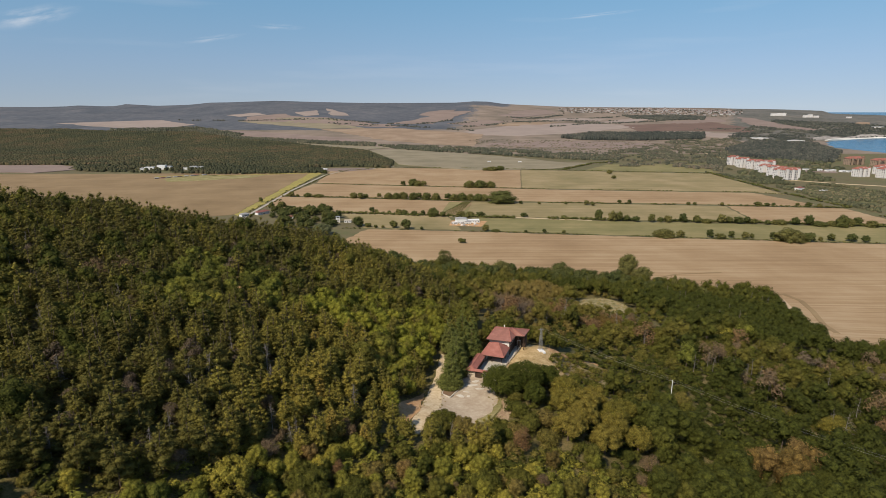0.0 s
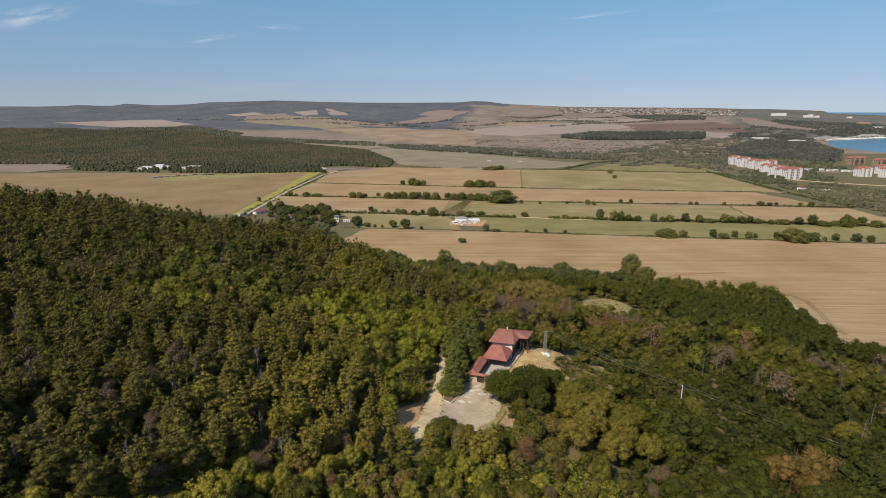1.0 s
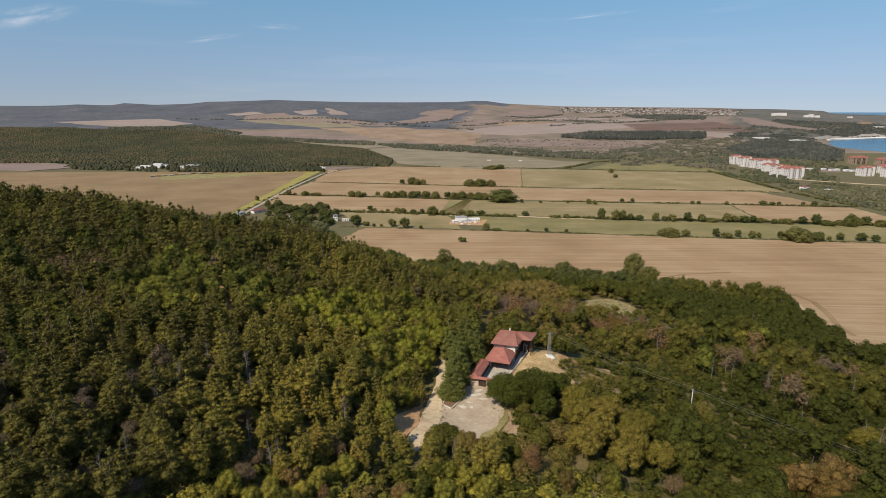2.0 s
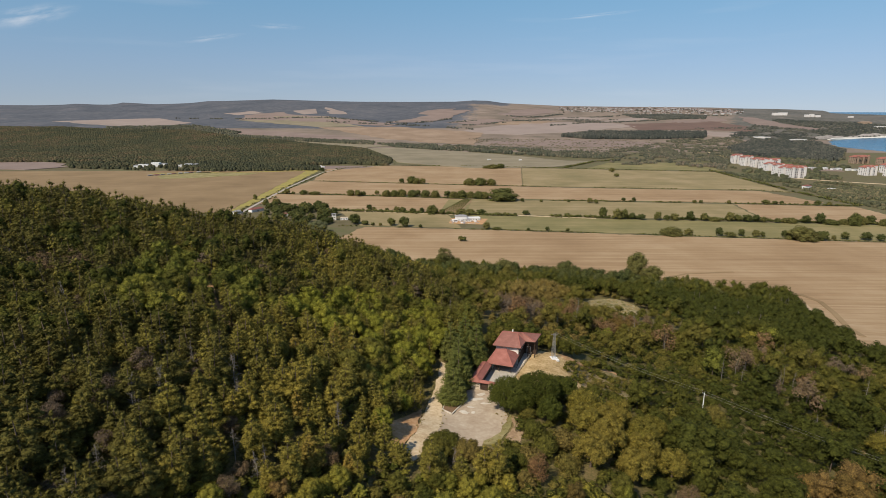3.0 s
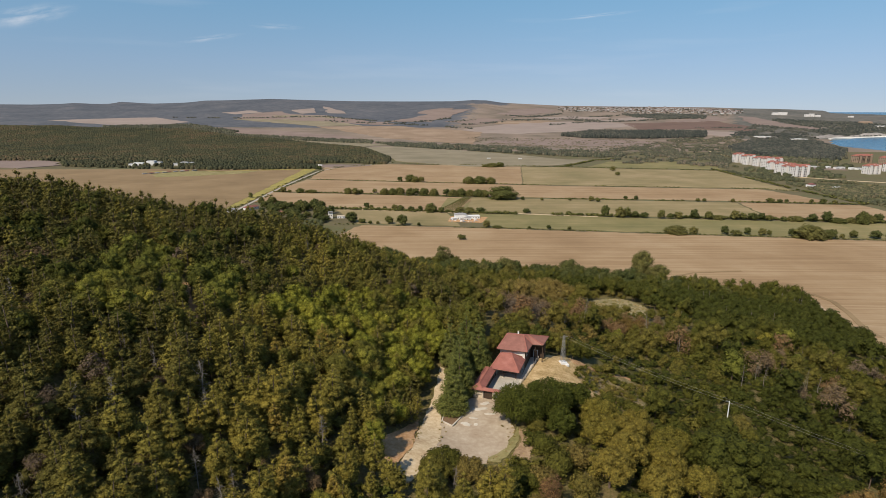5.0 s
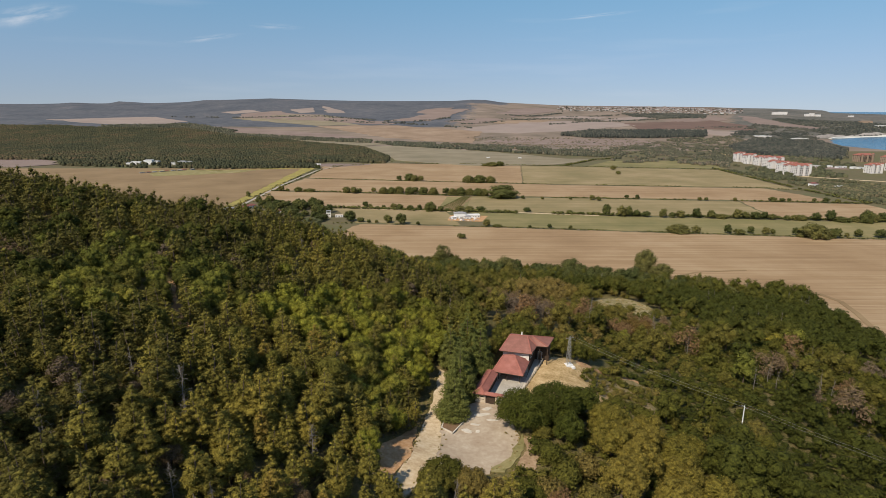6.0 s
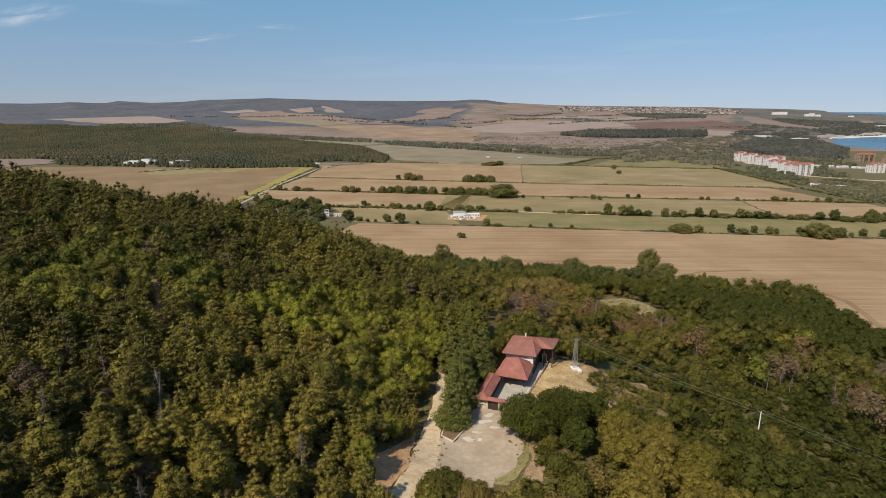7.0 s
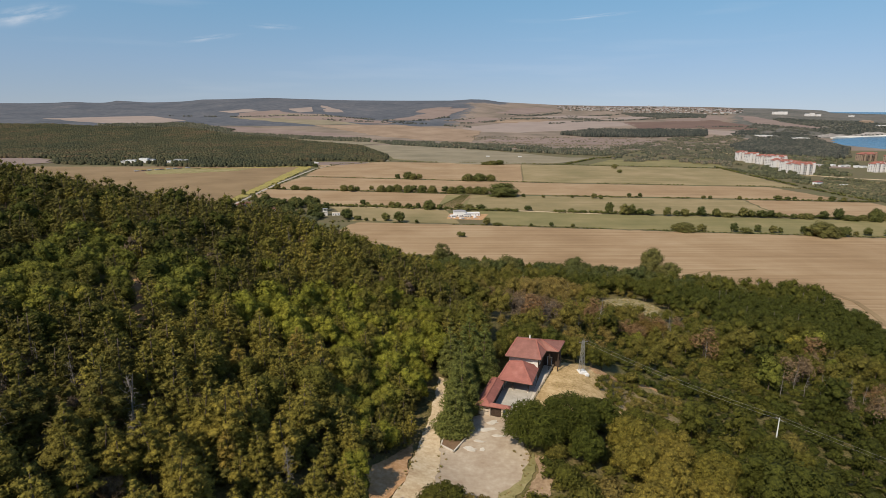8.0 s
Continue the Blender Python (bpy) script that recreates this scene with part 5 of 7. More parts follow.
draped("earth_bank", [(-13.5, 146), (-12, 139), (-11.3, 134), (-6.6, 148), (-6.4, 156), (-5.8, 163), (-8.5, 158)], REDEARTH, 1.5, 0.22, "bare reddish earth bank at the forest edge", "bank", rough=0.45)
draped("verge", [(9.5, 145.2), (12.5, 145), (17.8, 153), (18, 159), (16.8, 157.5), (14.2, 150.8)], GRASS, 1.5, 0.17, "strip of worn green grass beside the yard", "grass", rough=0.45)
draped("path", [(12.6, 142.5), (15.5, 142), (19, 147), (20.6, 152), (20.2, 158), (18.4, 158.5), (18, 152.5), (14.6, 147)], TRODDEN, 1.5, 0.2, "trodden earth path beside the yard", "path", rough=0.25)
draped("dry_slope", [at_house(11.1, 8), at_house(12.0, 18), at_house(13.0, 29.6), at_house(15.2, 36), at_house(22, 38), at_house(31, 37), at_house(40, 32), at_house(38, 24), at_house(29, 20), at_house(22, 13), at_house(16, 6)], DRYGRASS, 2.0, 0.2, "bare slope of dry straw-coloured grass", "slope", rough=0.45)
draped("path", [(39, 199), (41, 197.5), (47, 201), (55, 205.5), (64, 208), (64.5, 210), (54, 208.5), (45, 203.5)], REDEARTH, 2.0, 0.3, "bare earth track leaving the house", "path", rough=0.45)
for k, (x, y, r) in enumerate(((9.5, 167.5, 2.0), (11.8, 165, 1.4), (7.5, 163.0, 1.2), (5.6, 160.3, 1.9), (8.0, 160.2, 1.0), (11, 170.3, 1.7))):
    pts = [(x + r * (0.75 + 0.35 * math.sin(a * 2.3 + k)) * math.cos(a), y + 0.55 * r * (0.75 + 0.35 * math.cos(a * 1.7 + k)) * math.sin(a)) for a in np.linspace(0, 6.1, 13)]
    draped("concrete_patch", pts, PAVING, 1.0, 0.21, "pale worn patch on the concrete yard", "patch")

bed = thing("raised_bed", "earth bed with pale kerbs under the conifers", "flower bed", (0, 0, 62))
BED = [(-0.3, 161.6), (2.2, 159.4), (4.8, 164), (6.4, 171), (1.6, 172)]
part("soil", Shape().prism(BED, -0.3, 0.28), SOIL, bed)
for p, q in zip(BED, BED[1:] + BED[:1]):
    part("kerb", Shape().beam((*p, 0.2), (*q, 0.2), 0.28, 0.36), PAVING, bed)

# lattice mast on a concrete block
mast = thing("power_mast", "grey lattice steel power-line mast on a white concrete base", "mast", (36.4, 195.2, gz(36.4, 195.2)), 15)
part("base", Shape().box(-0.9, 1.1, -1.0, 0.9, -1.2, 0.7, 0.06).box(0.4, 1.4, -1.7, -0.6, -1.6, 0.3, 0.05), WHITE, mast, "white concrete base")
MH = 9.2
for sx_, sy_ in ((-1, -1), (1, -1), (1, 1), (-1, 1)):
    part("leg", Shape().beam((0.55 * sx_, 0.55 * sy_, 0.6), (0.2 * sx_, 0.2 * sy_, MH), 0.1), STEEL, mast)
for k in range(7):
    z0, z1 = 0.8 + k * (MH - 1) / 7, 0.8 + (k + 1) * (MH - 1) / 7
    w0, w1 = 0.55 - 0.35 * z0 / MH, 0.55 - 0.35 * z1 / MH
    for (ax, ay), (bx, by) in (((-1, -1), (1, -1)), ((1, -1), (1, 1)), ((1, 1), (-1, 1)), ((-1, 1), (-1, -1))):
        part("brace", Shape().beam((ax * w0, ay * w0, z0), (bx * w1, by * w1, z1), 0.045), STEEL, mast)
        part("brace", Shape().beam((bx * w0, by * w0, z0), (ax * w1, ay * w1, z1), 0.045), STEEL, mast)
arm = part("cross_arm", Shape().beam((-1.2, 0, MH - 0.5), (1.2, 0, MH - 0.5), 0.12), STEEL, mast)
for x in (-1.1, 0, 1.1):
    part("insulator", Shape().tube([(x, 0, MH - 0.45), (x, 0, MH - 0.25), (x, 0, MH - 0.05)], [0.06, 0.1, 0.05], 8), CERAMIC, arm)

WIRE = plain("aluminium_wire", (0.5, 0.48, 0.42), 0.5, 0.5, 0.05, 1, 0.2)
POLES = [(80.5, 180.5), (168, 151)]
tops = [(36.4, 195.2, gz(36.4, 195.2) + MH)]
for x, y in POLES:
    z = gz(x, y)
    h = max(7.5, 57.2 - z) if x < 100 else 11.0
    pole = thing("power_pole", "pale concrete power-line pole standing among bushes", "pole", (x, y, z), 15, "power poles")
    part("shaft", Shape().tube([(0, 0, -1), (0, 0, h * 0.5), (0, 0, h)], [0.2, 0.16, 0.11], 8), WHITE, pole)
    pa = part("cross_arm", Shape().beam((0, -1.1, h - 0.4), (0, 1.1, h - 0.4), 0.12), STEEL, pole)
    for yy in (-1, 0, 1):
        part("insulator", Shape().tube([(0, yy, h - 0.34), (0, yy, h - 0.15), (0, yy, h)], [0.05, 0.08, 0.04], 8), CERAMIC, pa)
    tops.append((x, y, z + h))
for (x0, y0, z0), (x1, y1, z1) in zip(tops, tops[1:]):
    for off in (-1.0, 1.0):
        pts = [(x0 + (x1 - x0) * t + 0.26 * off, y0 + (y1 - y0) * t + 0.96 * off, z0 + (z1 - z0) * t - 4 * (0.9 if x1 < 100 else 2.0) * t * (1 - t)) for t in np.linspace(0, 1, 13)]
        tagged(new("power_line", mesh_of("power_line", Shape().tube(pts, [0.014] * 13, 4), WIRE)), "thin sagging power-line wire between mast and poles", "wire", "power lines")


# ---- trees round the yard ----
DARKLEAF = foliage("walnut_leaves", [(0, (0.066, 0.078, 0.014)), (1, (0.120, 0.128, 0.022))])
OLIVE = foliage("olive_oak_leaves", [(0, (0.155, 0.145, 0.028)), (0.5, (0.225, 0.188, 0.036)), (1, (0.285, 0.218, 0.048))])


def single_tree(name, label, crown, trunk, mat, x, y, tint, turn=0.0, group="", z=None):
    ob = thing(name, label, "tree", (x, y, gz(x, y) if z is None else z), turn, group)
    part("trunk", quad_mesh("trunk", *trunk, [BARK]), None, ob)
    part("crown", quad_mesh("crown", *crown, [mat], None, np.full(len(crown[0]), tint)), None, ob)
    return ob


for x, y, h, s in ((2.8, 167.0, 12.0, 4.4), (4.4, 175.5, 16.5, 4.4), (10.4, 189.5, 18.0, 4.2), (4.6, 184.0, 16.0, 4.0), (7.2, 197.5, 17.5, 4.0), (2.2, 193.5, 15.5, 3.6)):
    single_tree("conifer", "tall dense dark green conifer beside the house", *fir(0, h, s * 0.94), FIR, x, y, rng.uniform(0, 1), group="conifers beside the house")


def big_tree(h, spread, leaves, size, long, core=0.84, ragged=0.3, n=44, layered=False):
    """Broad tree: many leaf clumps on a dome with dark gaps between them."""
    puffs = []
    for k in range(n):
        a, e = 2.4 * k + rng.uniform(-0.5, 0.5), -0.6 + 1.55 * (k + rng.uniform(0.1, 0.9)) / n
        rr = spread * rng.uniform(0.62, 0.9) * math.sqrt(max(0.05, 1 - max(e, 0) ** 2))
        puffs.append(((rr * math.cos(a), rr * math.sin(a), h * 0.58 + e * h * 0.33 * rng.uniform(0.85, 1.08)), spread * rng.uniform(0.15, 0.27), rng.uniform(0.75, 1.0)))
    puffs.append(((0, 0, h * 0.55), spread * 0.6, 0.9))
    limbs = [stem([(0, 0, -1.5), (0.2, 0, h * 0.25), (0, 0.2, h * 0.6)], [0.32, 0.25, 0.1], 7)]
    limbs += [stem([(0.2, 0, h * 0.25), tuple(np.array(p[0]) * [0.55, 0.55, 0.9]), p[0]], [0.14, 0.09, 0.03], 5) for p in puffs[:n:4]]
    return leaf_cloud(puffs, int(leaves * 3.4), size * 0.5, long, 0.2, fine=True, core=core * 0.92, ragged=ragged, layered=layered), join(*limbs)


single_tree("walnut_tree", "dark green spreading tree with long leaves beside the yard", *big_tree(9.0, 5.6, 2000, 0.42, 3.4, 0.55, 0.5, 30, True), DARKLEAF, 17.8, 161.4, 0.6)
single_tree("walnut_tree", "dark green spreading tree below the dry slope", *big_tree(9.5, 6.0, 2000, 0.42, 3.0, 0.55, 0.5, 30, True), DARKLEAF, 26.0, 164.6, 0.35)
single_tree("walnut_tree", "dark green tree at the foot of the dry slope", *big_tree(7.5, 4.0, 1100, 0.46, 1.8, 0.5), DARKLEAF, 34.5, 171.0, 0.4)
single_tree("walnut_tree", "small dark green tree in the shade of the oaks", *big_tree(7.0, 3.4, 900, 0.46, 1.8, 0.62), DARKLEAF, 28.5, 157.5, 0.2)
for x, y, h, s, t in ((39, 164.5, 8.5, 4.8, 0.5), (44, 157, 9.5, 5.0, 0.8), (37, 155, 9, 4.6, 0.6), (48.5, 165, 8.5, 4.4, 0.7), (53, 157, 9, 4.6, 0.4), (41, 148, 9.5, 4.8, 0.8), (35, 141, 9, 4.4, 0.85), (50, 148, 9, 4.5, 0.7), (58.5, 164, 8, 4.0, 0.3), (45, 139, 9, 4.5, 0.78), (57, 146, 9, 4.2, 0.6)):
    single_tree("oak_tree", "broad olive-brown oak on the slope", *big_tree(h, s, 1500, 0.34, 1.3), OLIVE, x, y, t, group="oaks on the slope")
for x, y, h, s, t in ((0.0, 140.4, 4.3, 4.2, 0.3), (5.0, 138.4, 4.8, 3.8, 0.9), (-1.5, 136.4, 5.0, 3.6, 0.5), (10.5, 135.0, 4.2, 3.8, 0.95), (16.0, 136.5, 4.6, 3.6, 0.25)):
    single_tree("broadleaf_tree", "round green tree at the edge of the yard", *big_tree(h, s, 1400, 0.32, 1.3), LEAF, x, y, t)
single_tree("oak_tree", "broad olive oak standing out above the scrub", *big_tree(10.5, 4.8, 1500, 0.36, 1.3), OLIVE, 143, 184, 0.45)
single_tree("broadleaf_tree", "round dark green tree beside the rust-brown oaks", *big_tree(9.5, 4.6, 1400, 0.34, 1.3), LEAF, 109, 141, 0.12)
for x, y, h, s, t in ((-28, 101, 6.0, 4.6, 0.3), (-19, 102, 5.6, 4.2, 0.25), (-24, 96, 5.5, 4.4, 0.35), (10, 115, 5.0, 3.6, 0.3), (18, 117, 4.6, 3.4, 0.4)):
    single_tree("broadleaf_tree", "low spreading dark green tree below the pines", *big_tree(h, s, 1400, 0.3, 1.3), LEAF, x, y, t)
for x, y, h, s, t in ((-40, 93, 8.5, 3.8, 0.9), (-31, 88, 6.5, 3.0, 0.4), (-2, 98, 8, 3.6, 0.6), (14, 100, 8, 3.8, 0.7), (-3, 206, 8.5, 3.6, 0.5), (0, 201.5, 7.5, 3.0, 0.3), (-4, 212, 8, 3.4, 0.65), (-6.5, 197, 7.5, 3.2, 0.4), (-6.5, 186, 6.5, 2.8, 0.5)):
    single_tree("yellowing_tree", "bright yellow-green tree beside the pines", *big_tree(h, s, 1100, 0.32, 1.3), FRESH if y > 150 else LIME, x, y, t)
for k, (x, y) in enumerate(((19, 139), (23, 150), (24, 143), (22, 158), (38, 162), (30, 147), (52, 140), (58, 150), (46, 160), (39, 168), (28, 138), (20, 137), (56, 156), (50, 147))):
    tree_thing("shrub", k % VARIANTS, x, y, k * 50, 1.5 + 0.35 * (k % 3))
for k, (x, y) in enumerate(((80.5, 177.5), (80.2, 178.6), (81.8, 178.2), (83, 178.5), (78, 178.5), (85, 181), (76.5, 181), (84, 175), (77, 175))):
    tree_thing("broadleaf_tree", (k * 2) % VARIANTS, x, y, k * 70, 0.84 + 0.08 * (k % 3))
for k, (x, y) in enumerate(((16.5, 203), (20.5, 206), (24.5, 209), (29, 210.5), (33.5, 209), (38, 207.5), (42, 206), (13.5, 199), (26, 214), (36, 213), (46, 209), (10.5, 196), (18, 211), (31, 216))):
    tree_thing("broadleaf_tree", (k * 2 + 1) % 4, x, y, k * 70, 0.72 + 0.12 * (k % 3), label="dark green tree close behind the house")
for k, (x, y) in enumerate(((-9.6, 161), (-11, 156), (-12.6, 151.5), (-14.6, 147), (-8.4, 167), (-14.6, 141), (-7.2, 173), (-6, 179), (-12.2, 164), (-15, 153))):   # forest edge above the bank
    tree_thing("fresh_tree" if k % 4 == 1 else "pine_tree", (k * 2) % 4, x, y, k * 70, 0.74 + 0.07 * (k % 3))
draped("bare_patch", [(-72.5, 187), (-70.5, 187), (-66.4, 180), (-63.2, 174), (-58.8, 166), (-60.6, 165), (-64.5, 170), (-65.5, 175), (-69, 181)], REDEARTH, 2.0, 0.3, "narrow scar of bare reddish earth on the hillside", "bank", rough=1.0)
draped("dry_slope", DRY_BELOW, SCRUBGRASS, 2.0, 0.32, "rough dry grass sloping down from the mast", "slope", rough=0.8)

# ---- trees of the plain ----
def along(pts, step, wide):
    for (x0, y0), (x1, y1) in zip(pts, pts[1:]):
        n_ = max(1, int(math.hypot(x1 - x0, y1 - y0) / step))
        for k in range(n_):
            t = (k + rng.random()) / n_
            yield x0 + (x1 - x0) * t + rng.normal() * wide, y0 + (y1 - y0) * t + rng.normal() * wide


def within(pts, step, gap=0.0):
    lo_x, hi_x, lo_y, hi_y = min(p[0] for p in pts), max(p[0] for p in pts), min(p[1] for p in pts), max(p[1] for p in pts)
    for y in np.arange(lo_y, hi_y, step):
        for x in np.arange(lo_x, hi_x, step):
            px, py = x + rng.uniform(-0.5, 0.5) * step, y + rng.uniform(-0.5, 0.5) * step
            if rng.random() >= gap and inside(pts, px, py):
                yield px, py


def clamp(v):
    return min(0.98, max(0.02, v))


def field_tree(lod):
    """Free-standing hedgerow tree, leafy to the ground, 9 m high and 9 m wide."""
    puffs = [((0, 0, 4.3), 3.2, 1.0)]
    n = (26, 11)[lod]
    for k in range(n):   # clumps spread evenly over a dome
        a, e = 2.4 * k + rng.uniform(-0.4, 0.4), -0.8 + 1.8 * (k + 0.5) / n
        rr = 3.2 * rng.uniform(0.7, 1.08) * math.sqrt(max(0.1, 1 - max(0, e) ** 2))
        puffs.append(((rr * math.cos(a), rr * math.sin(a), 4.3 + e * 3.3 * rng.uniform(0.8, 1.06)), rng.uniform(0.9, 1.5) if lod == 0 else rng.uniform(1.0, 1.9), 0.9))
    return leaf_cloud(puffs, (3000, 620)[lod], (0.19, 0.36)[lod], 1.25, fine=True, core=0.86, ragged=0.3), stem([(0, 0, -0.5), (0, 0, 4)], [0.3, 0.15], 6)


FIELDLEAF = foliage("hedgerow_leaves", [(0, (0.085, 0.1, 0.032)), (0.5, (0.14, 0.143, 0.045)), (1, (0.2, 0.178, 0.06))], 0.9)
FIELD_MESH = []
for k in range(8):
    c, t = field_tree(0 if k > 5 else 1)
    FIELD_MESH.append((quad_mesh("crown", *c, [FIELDLEAF], None, np.full(len(c[0]), (0.5 + 5 * k % 8) / 8)), quad_mesh("trunk", *t, [BARK])))


def hedgerow_tree(x, y, h, w, k, group):
    h, w = h * 1.2, w * 1.25
    small = h < 7
    ob = new("field_bush" if small else "field_tree")
    ob.matrix_basis = pose(x, y, gz(x, y) - (0.17 * h if w > 15 else 0), 0, 0, k * 67 % 360) @ Matrix.Diagonal((w / 9, w / 9, h / 9, 1))
    tagged(ob, "low green bush in a hedgerow between stubble fields" if small else "dark green leafy tree in a hedgerow between fields" if w < 18 else "broad dark green thicket standing in a hedgerow", "bush" if small else "tree", group)
    c, t = FIELD_MESH[6 + k % 2 if w > 15 else k % 6]
    part("crown", c, None, ob), part("trunk", t, None, ob)


for some, group in ((ROW_A, "trees of the middle hedge"), (ROW_A_EAST, "trees of the middle hedge"), (ROW_B, "trees of the farther hedge"), (ROW_B_EAST, "trees of the farther hedge"),
                    (ROW_C, "trees of the farthest hedge"), (ROW_ONE, "trees of the near hedge"), (ROW_ONE_EAST, "trees of the near hedge"), (ROAD_TREES, "trees by the road")):
    for k, (x, y, h, w) in enumerate(some):
        hedgerow_tree(x, y, h, w, k, group)

for n_, (x, y) in enumerate(within(FARM_TREES, 13, 0.25)):
    h, w = rng.uniform(8, 13), rng.uniform(10, 15)
    ob = new("field_tree")
    ob.matrix_basis = pose(x, y, gz(x, y), 0, 0, n_ * 67 % 360) @ Matrix.Diagonal((w / 9, w / 9, h / 9, 1))
    tagged(ob, "dark green tree in the grove round the farm", "tree", "trees round the farm")
    c, t = FIELD_MESH[(0, 5, 2, 0, 4)[n_ % 5]]
    part("crown", c, None, ob), part("trunk", t, None, ob)
WILLOWLEAF = foliage("willow_leaves", [(0, (0.15, 0.16, 0.075)), (1, (0.2, 0.205, 0.105))], 0.9)
single_tree("willow", "broad grey-green willow standing below the farm grove", *big_tree(13, 12, 1500, 0.75, 1.3), WILLOWLEAF, -146, 668, 0.5)
# tall trees where the wooded slope meets the plain
belt = []
for x, y in along([(-75, 548), (-40, 520), (20, 488), (62, 480), (110, 464), (150, 454), (195, 442), (225, 434), (246, 424), (249, 406), (243, 380), (237, 354), (233, 328), (240, 312)], 2.4, 6.0):
    low = 0.6 if x > 205 else 1.05
    belt.append((x, y - 5, low * rng.uniform(8, 13.5) * (1.2 if x < 150 else 1.0), rng.uniform(9, 15) * (1.15 if x < 150 else 1.0), int(rng.choice((0, 2, 5, 4), p=(0.4, 0.25, 0.25, 0.1)))))
for n_, (x, y, h, w, k) in enumerate(belt):
    ob = new("field_edge_tree")
    ob.matrix_basis = pose(x, y, gz(x, y), 0, 0, n_ * 67 % 360) @ Matrix.Diagonal((w / 9, w / 9, h / 9, 1))
    tagged(ob, "dense dark green tree where the wood meets the plain", "tree", "trees at the field edge")
    part("crown", FIELD_MESH[k][0], None, ob), part("trunk", FIELD_MESH[k][1], None, ob)
for x, y, h, w, text in ((164, 482, 26, 19, "tall round olive-green tree at the field edge"), (172, 468, 17, 20, "broad dark green tree at the field edge"), (103, 474, 19, 21, "broad dark green tree at the field edge"),
                         (52, 480, 19, 24, "broad dark green tree at the field edge"), (34, 476, 15, 18, "broad dark green tree at the field edge"), (188, 438, 17, 5, "narrow dark tree at the field edge")):
    ob = new("field_edge_tree")
    ob.matrix_basis = pose(x, y, gz(x, y), 0, 0, x) @ Matrix.Diagonal((w / 9, w / 9, h / 9, 1))
    tagged(ob, text, "tree", "trees at the field edge")
    c, t = FIELD_MESH[6 + x % 2]
    part("crown", c, None, ob), part("trunk", t, None, ob)
single_tree("poplar", "tall airy poplar at the edge of the plain", *big_tree(24, 7.0, 1100, 0.7, 1.2, 0.5), FIELDLEAF, 1, 504, 0.6)


# ---- low hedges and far woods ----
def tuft(lod=0):
    """A far tree one metre high and one wide: a few bent leaf clumps round a core."""
    puffs = [((rng.uniform(-0.12, 0.12), rng.uniform(-0.12, 0.12), 0.55), 0.36, 1.1), ((rng.uniform(-0.25, 0.25), rng.uniform(-0.25, 0.25), 0.35), 0.28, 1.0)]
    return leaf_cloud(puffs, (5, 26, 64)[lod], (0.2, 0.105, 0.062)[lod], 1.2, 0.3, 0.6, False, core=(1.0, 1.0, 0.9)[lod])


def dome():
    """A far tree one metre high and wide, a few pixels of uneven crown."""
    ring = lambda z, r, o: [(r * rng.uniform(0.7, 1.25) * math.cos(o + k * 1.257), r * rng.uniform(0.7, 1.25) * math.sin(o + k * 1.257), z * rng.uniform(0.8, 1.2)) for k in range(5)]
    v = [(rng.uniform(-0.15, 0.15), rng.uniform(-0.15, 0.15), rng.uniform(0.85, 1.0))] + ring(0.72, 0.4, 0) + ring(0.1, 0.46, 0.6)
    q = [(0, 1 + k, 1 + (k + 1) % 5) for k in range(5)]
    for k in range(5):
        a, b = 1 + k, 1 + (k + 1) % 5
        q += [(a, a + 5, b), (b, a + 5, b + 5)]
    return np.array(v), np.array(q)


DOMES = [dome() for _ in range(14)]
TUFTS = [tuft() for _ in range(10)]
FINE_TUFTS = [tuft(1) for _ in range(10)]
LEAFY_TUFTS = [tuft(2) for _ in range(12)]


def tufts(name, label, items, mat, cat="trees", some=TUFTS):
    """Items of x, y, height, width, tint, joined in one mesh."""
    vs, qs, ts, k = [], [], [], 0
    for n_, (x, y, h, w, t) in enumerate(items):
        tv, tq = some[n_ % len(some)]
        a = n_ * 2.4
        c, s = math.cos(a) * w, math.sin(a) * w
        v = np.empty_like(tv)
        v[:, 0], v[:, 1], v[:, 2] = tv[:, 0] * c - tv[:, 1] * s + x, tv[:, 0] * s + tv[:, 1] * c + y, tv[:, 2] * h
        vs.append(v), qs.append(tq + k), ts.append(np.full(len(v), t))
        k += len(v)
    v = np.concatenate(vs)
    z = ground(np.array([i[0] for i in items]), np.array([i[1] for i in items]))
    v[:, 2] += np.repeat(z, [len(a) for a in vs])
    return tagged(new(name, quad_mesh(name, v, np.concatenate(qs), [mat], None, np.concatenate(ts))), label, cat, kind="stuff")


hedge = []
for pts, step, wide, h in ((HEDGE_ONE, 2.2, 0.8, 1.5), (HEDGE_A, 1.3, 1.4, 3.2), (HEDGE_B, 1.8, 1.2, 2.2), (HEDGE_C, 3.0, 1.0, 1.8), (HEDGE_D, 3.0, 1.5, 2.4), (HEDGE_E, 2.5, 2, 3.5), (EDGE_R, 3.0, 2.5, 3.0)):
    for x, y in along(pts, step, wide):
        if patch(x, y, 60, 2.0) > -0.25:
            hh = h * rng.uniform(0.6, 1.5)
            hedge.append((x, y, hh, hh * rng.uniform(1.4, 2.2), clamp(rng.normal(0.5, 0.25))))
for side, step in ((7, 3.2), (-6, 6.0)):   # weeds and shrubs along the straight road
    for x, y in along([(x + side, y) for x, y in COAST_ROAD], step, 1.2):
        if patch(x, y, 30, 5.0) > -0.15:
            hh = rng.uniform(0.8, 2.8)
            hedge.append((x, y, hh, hh * rng.uniform(1.4, 2.4), clamp(rng.normal(0.4, 0.25))))
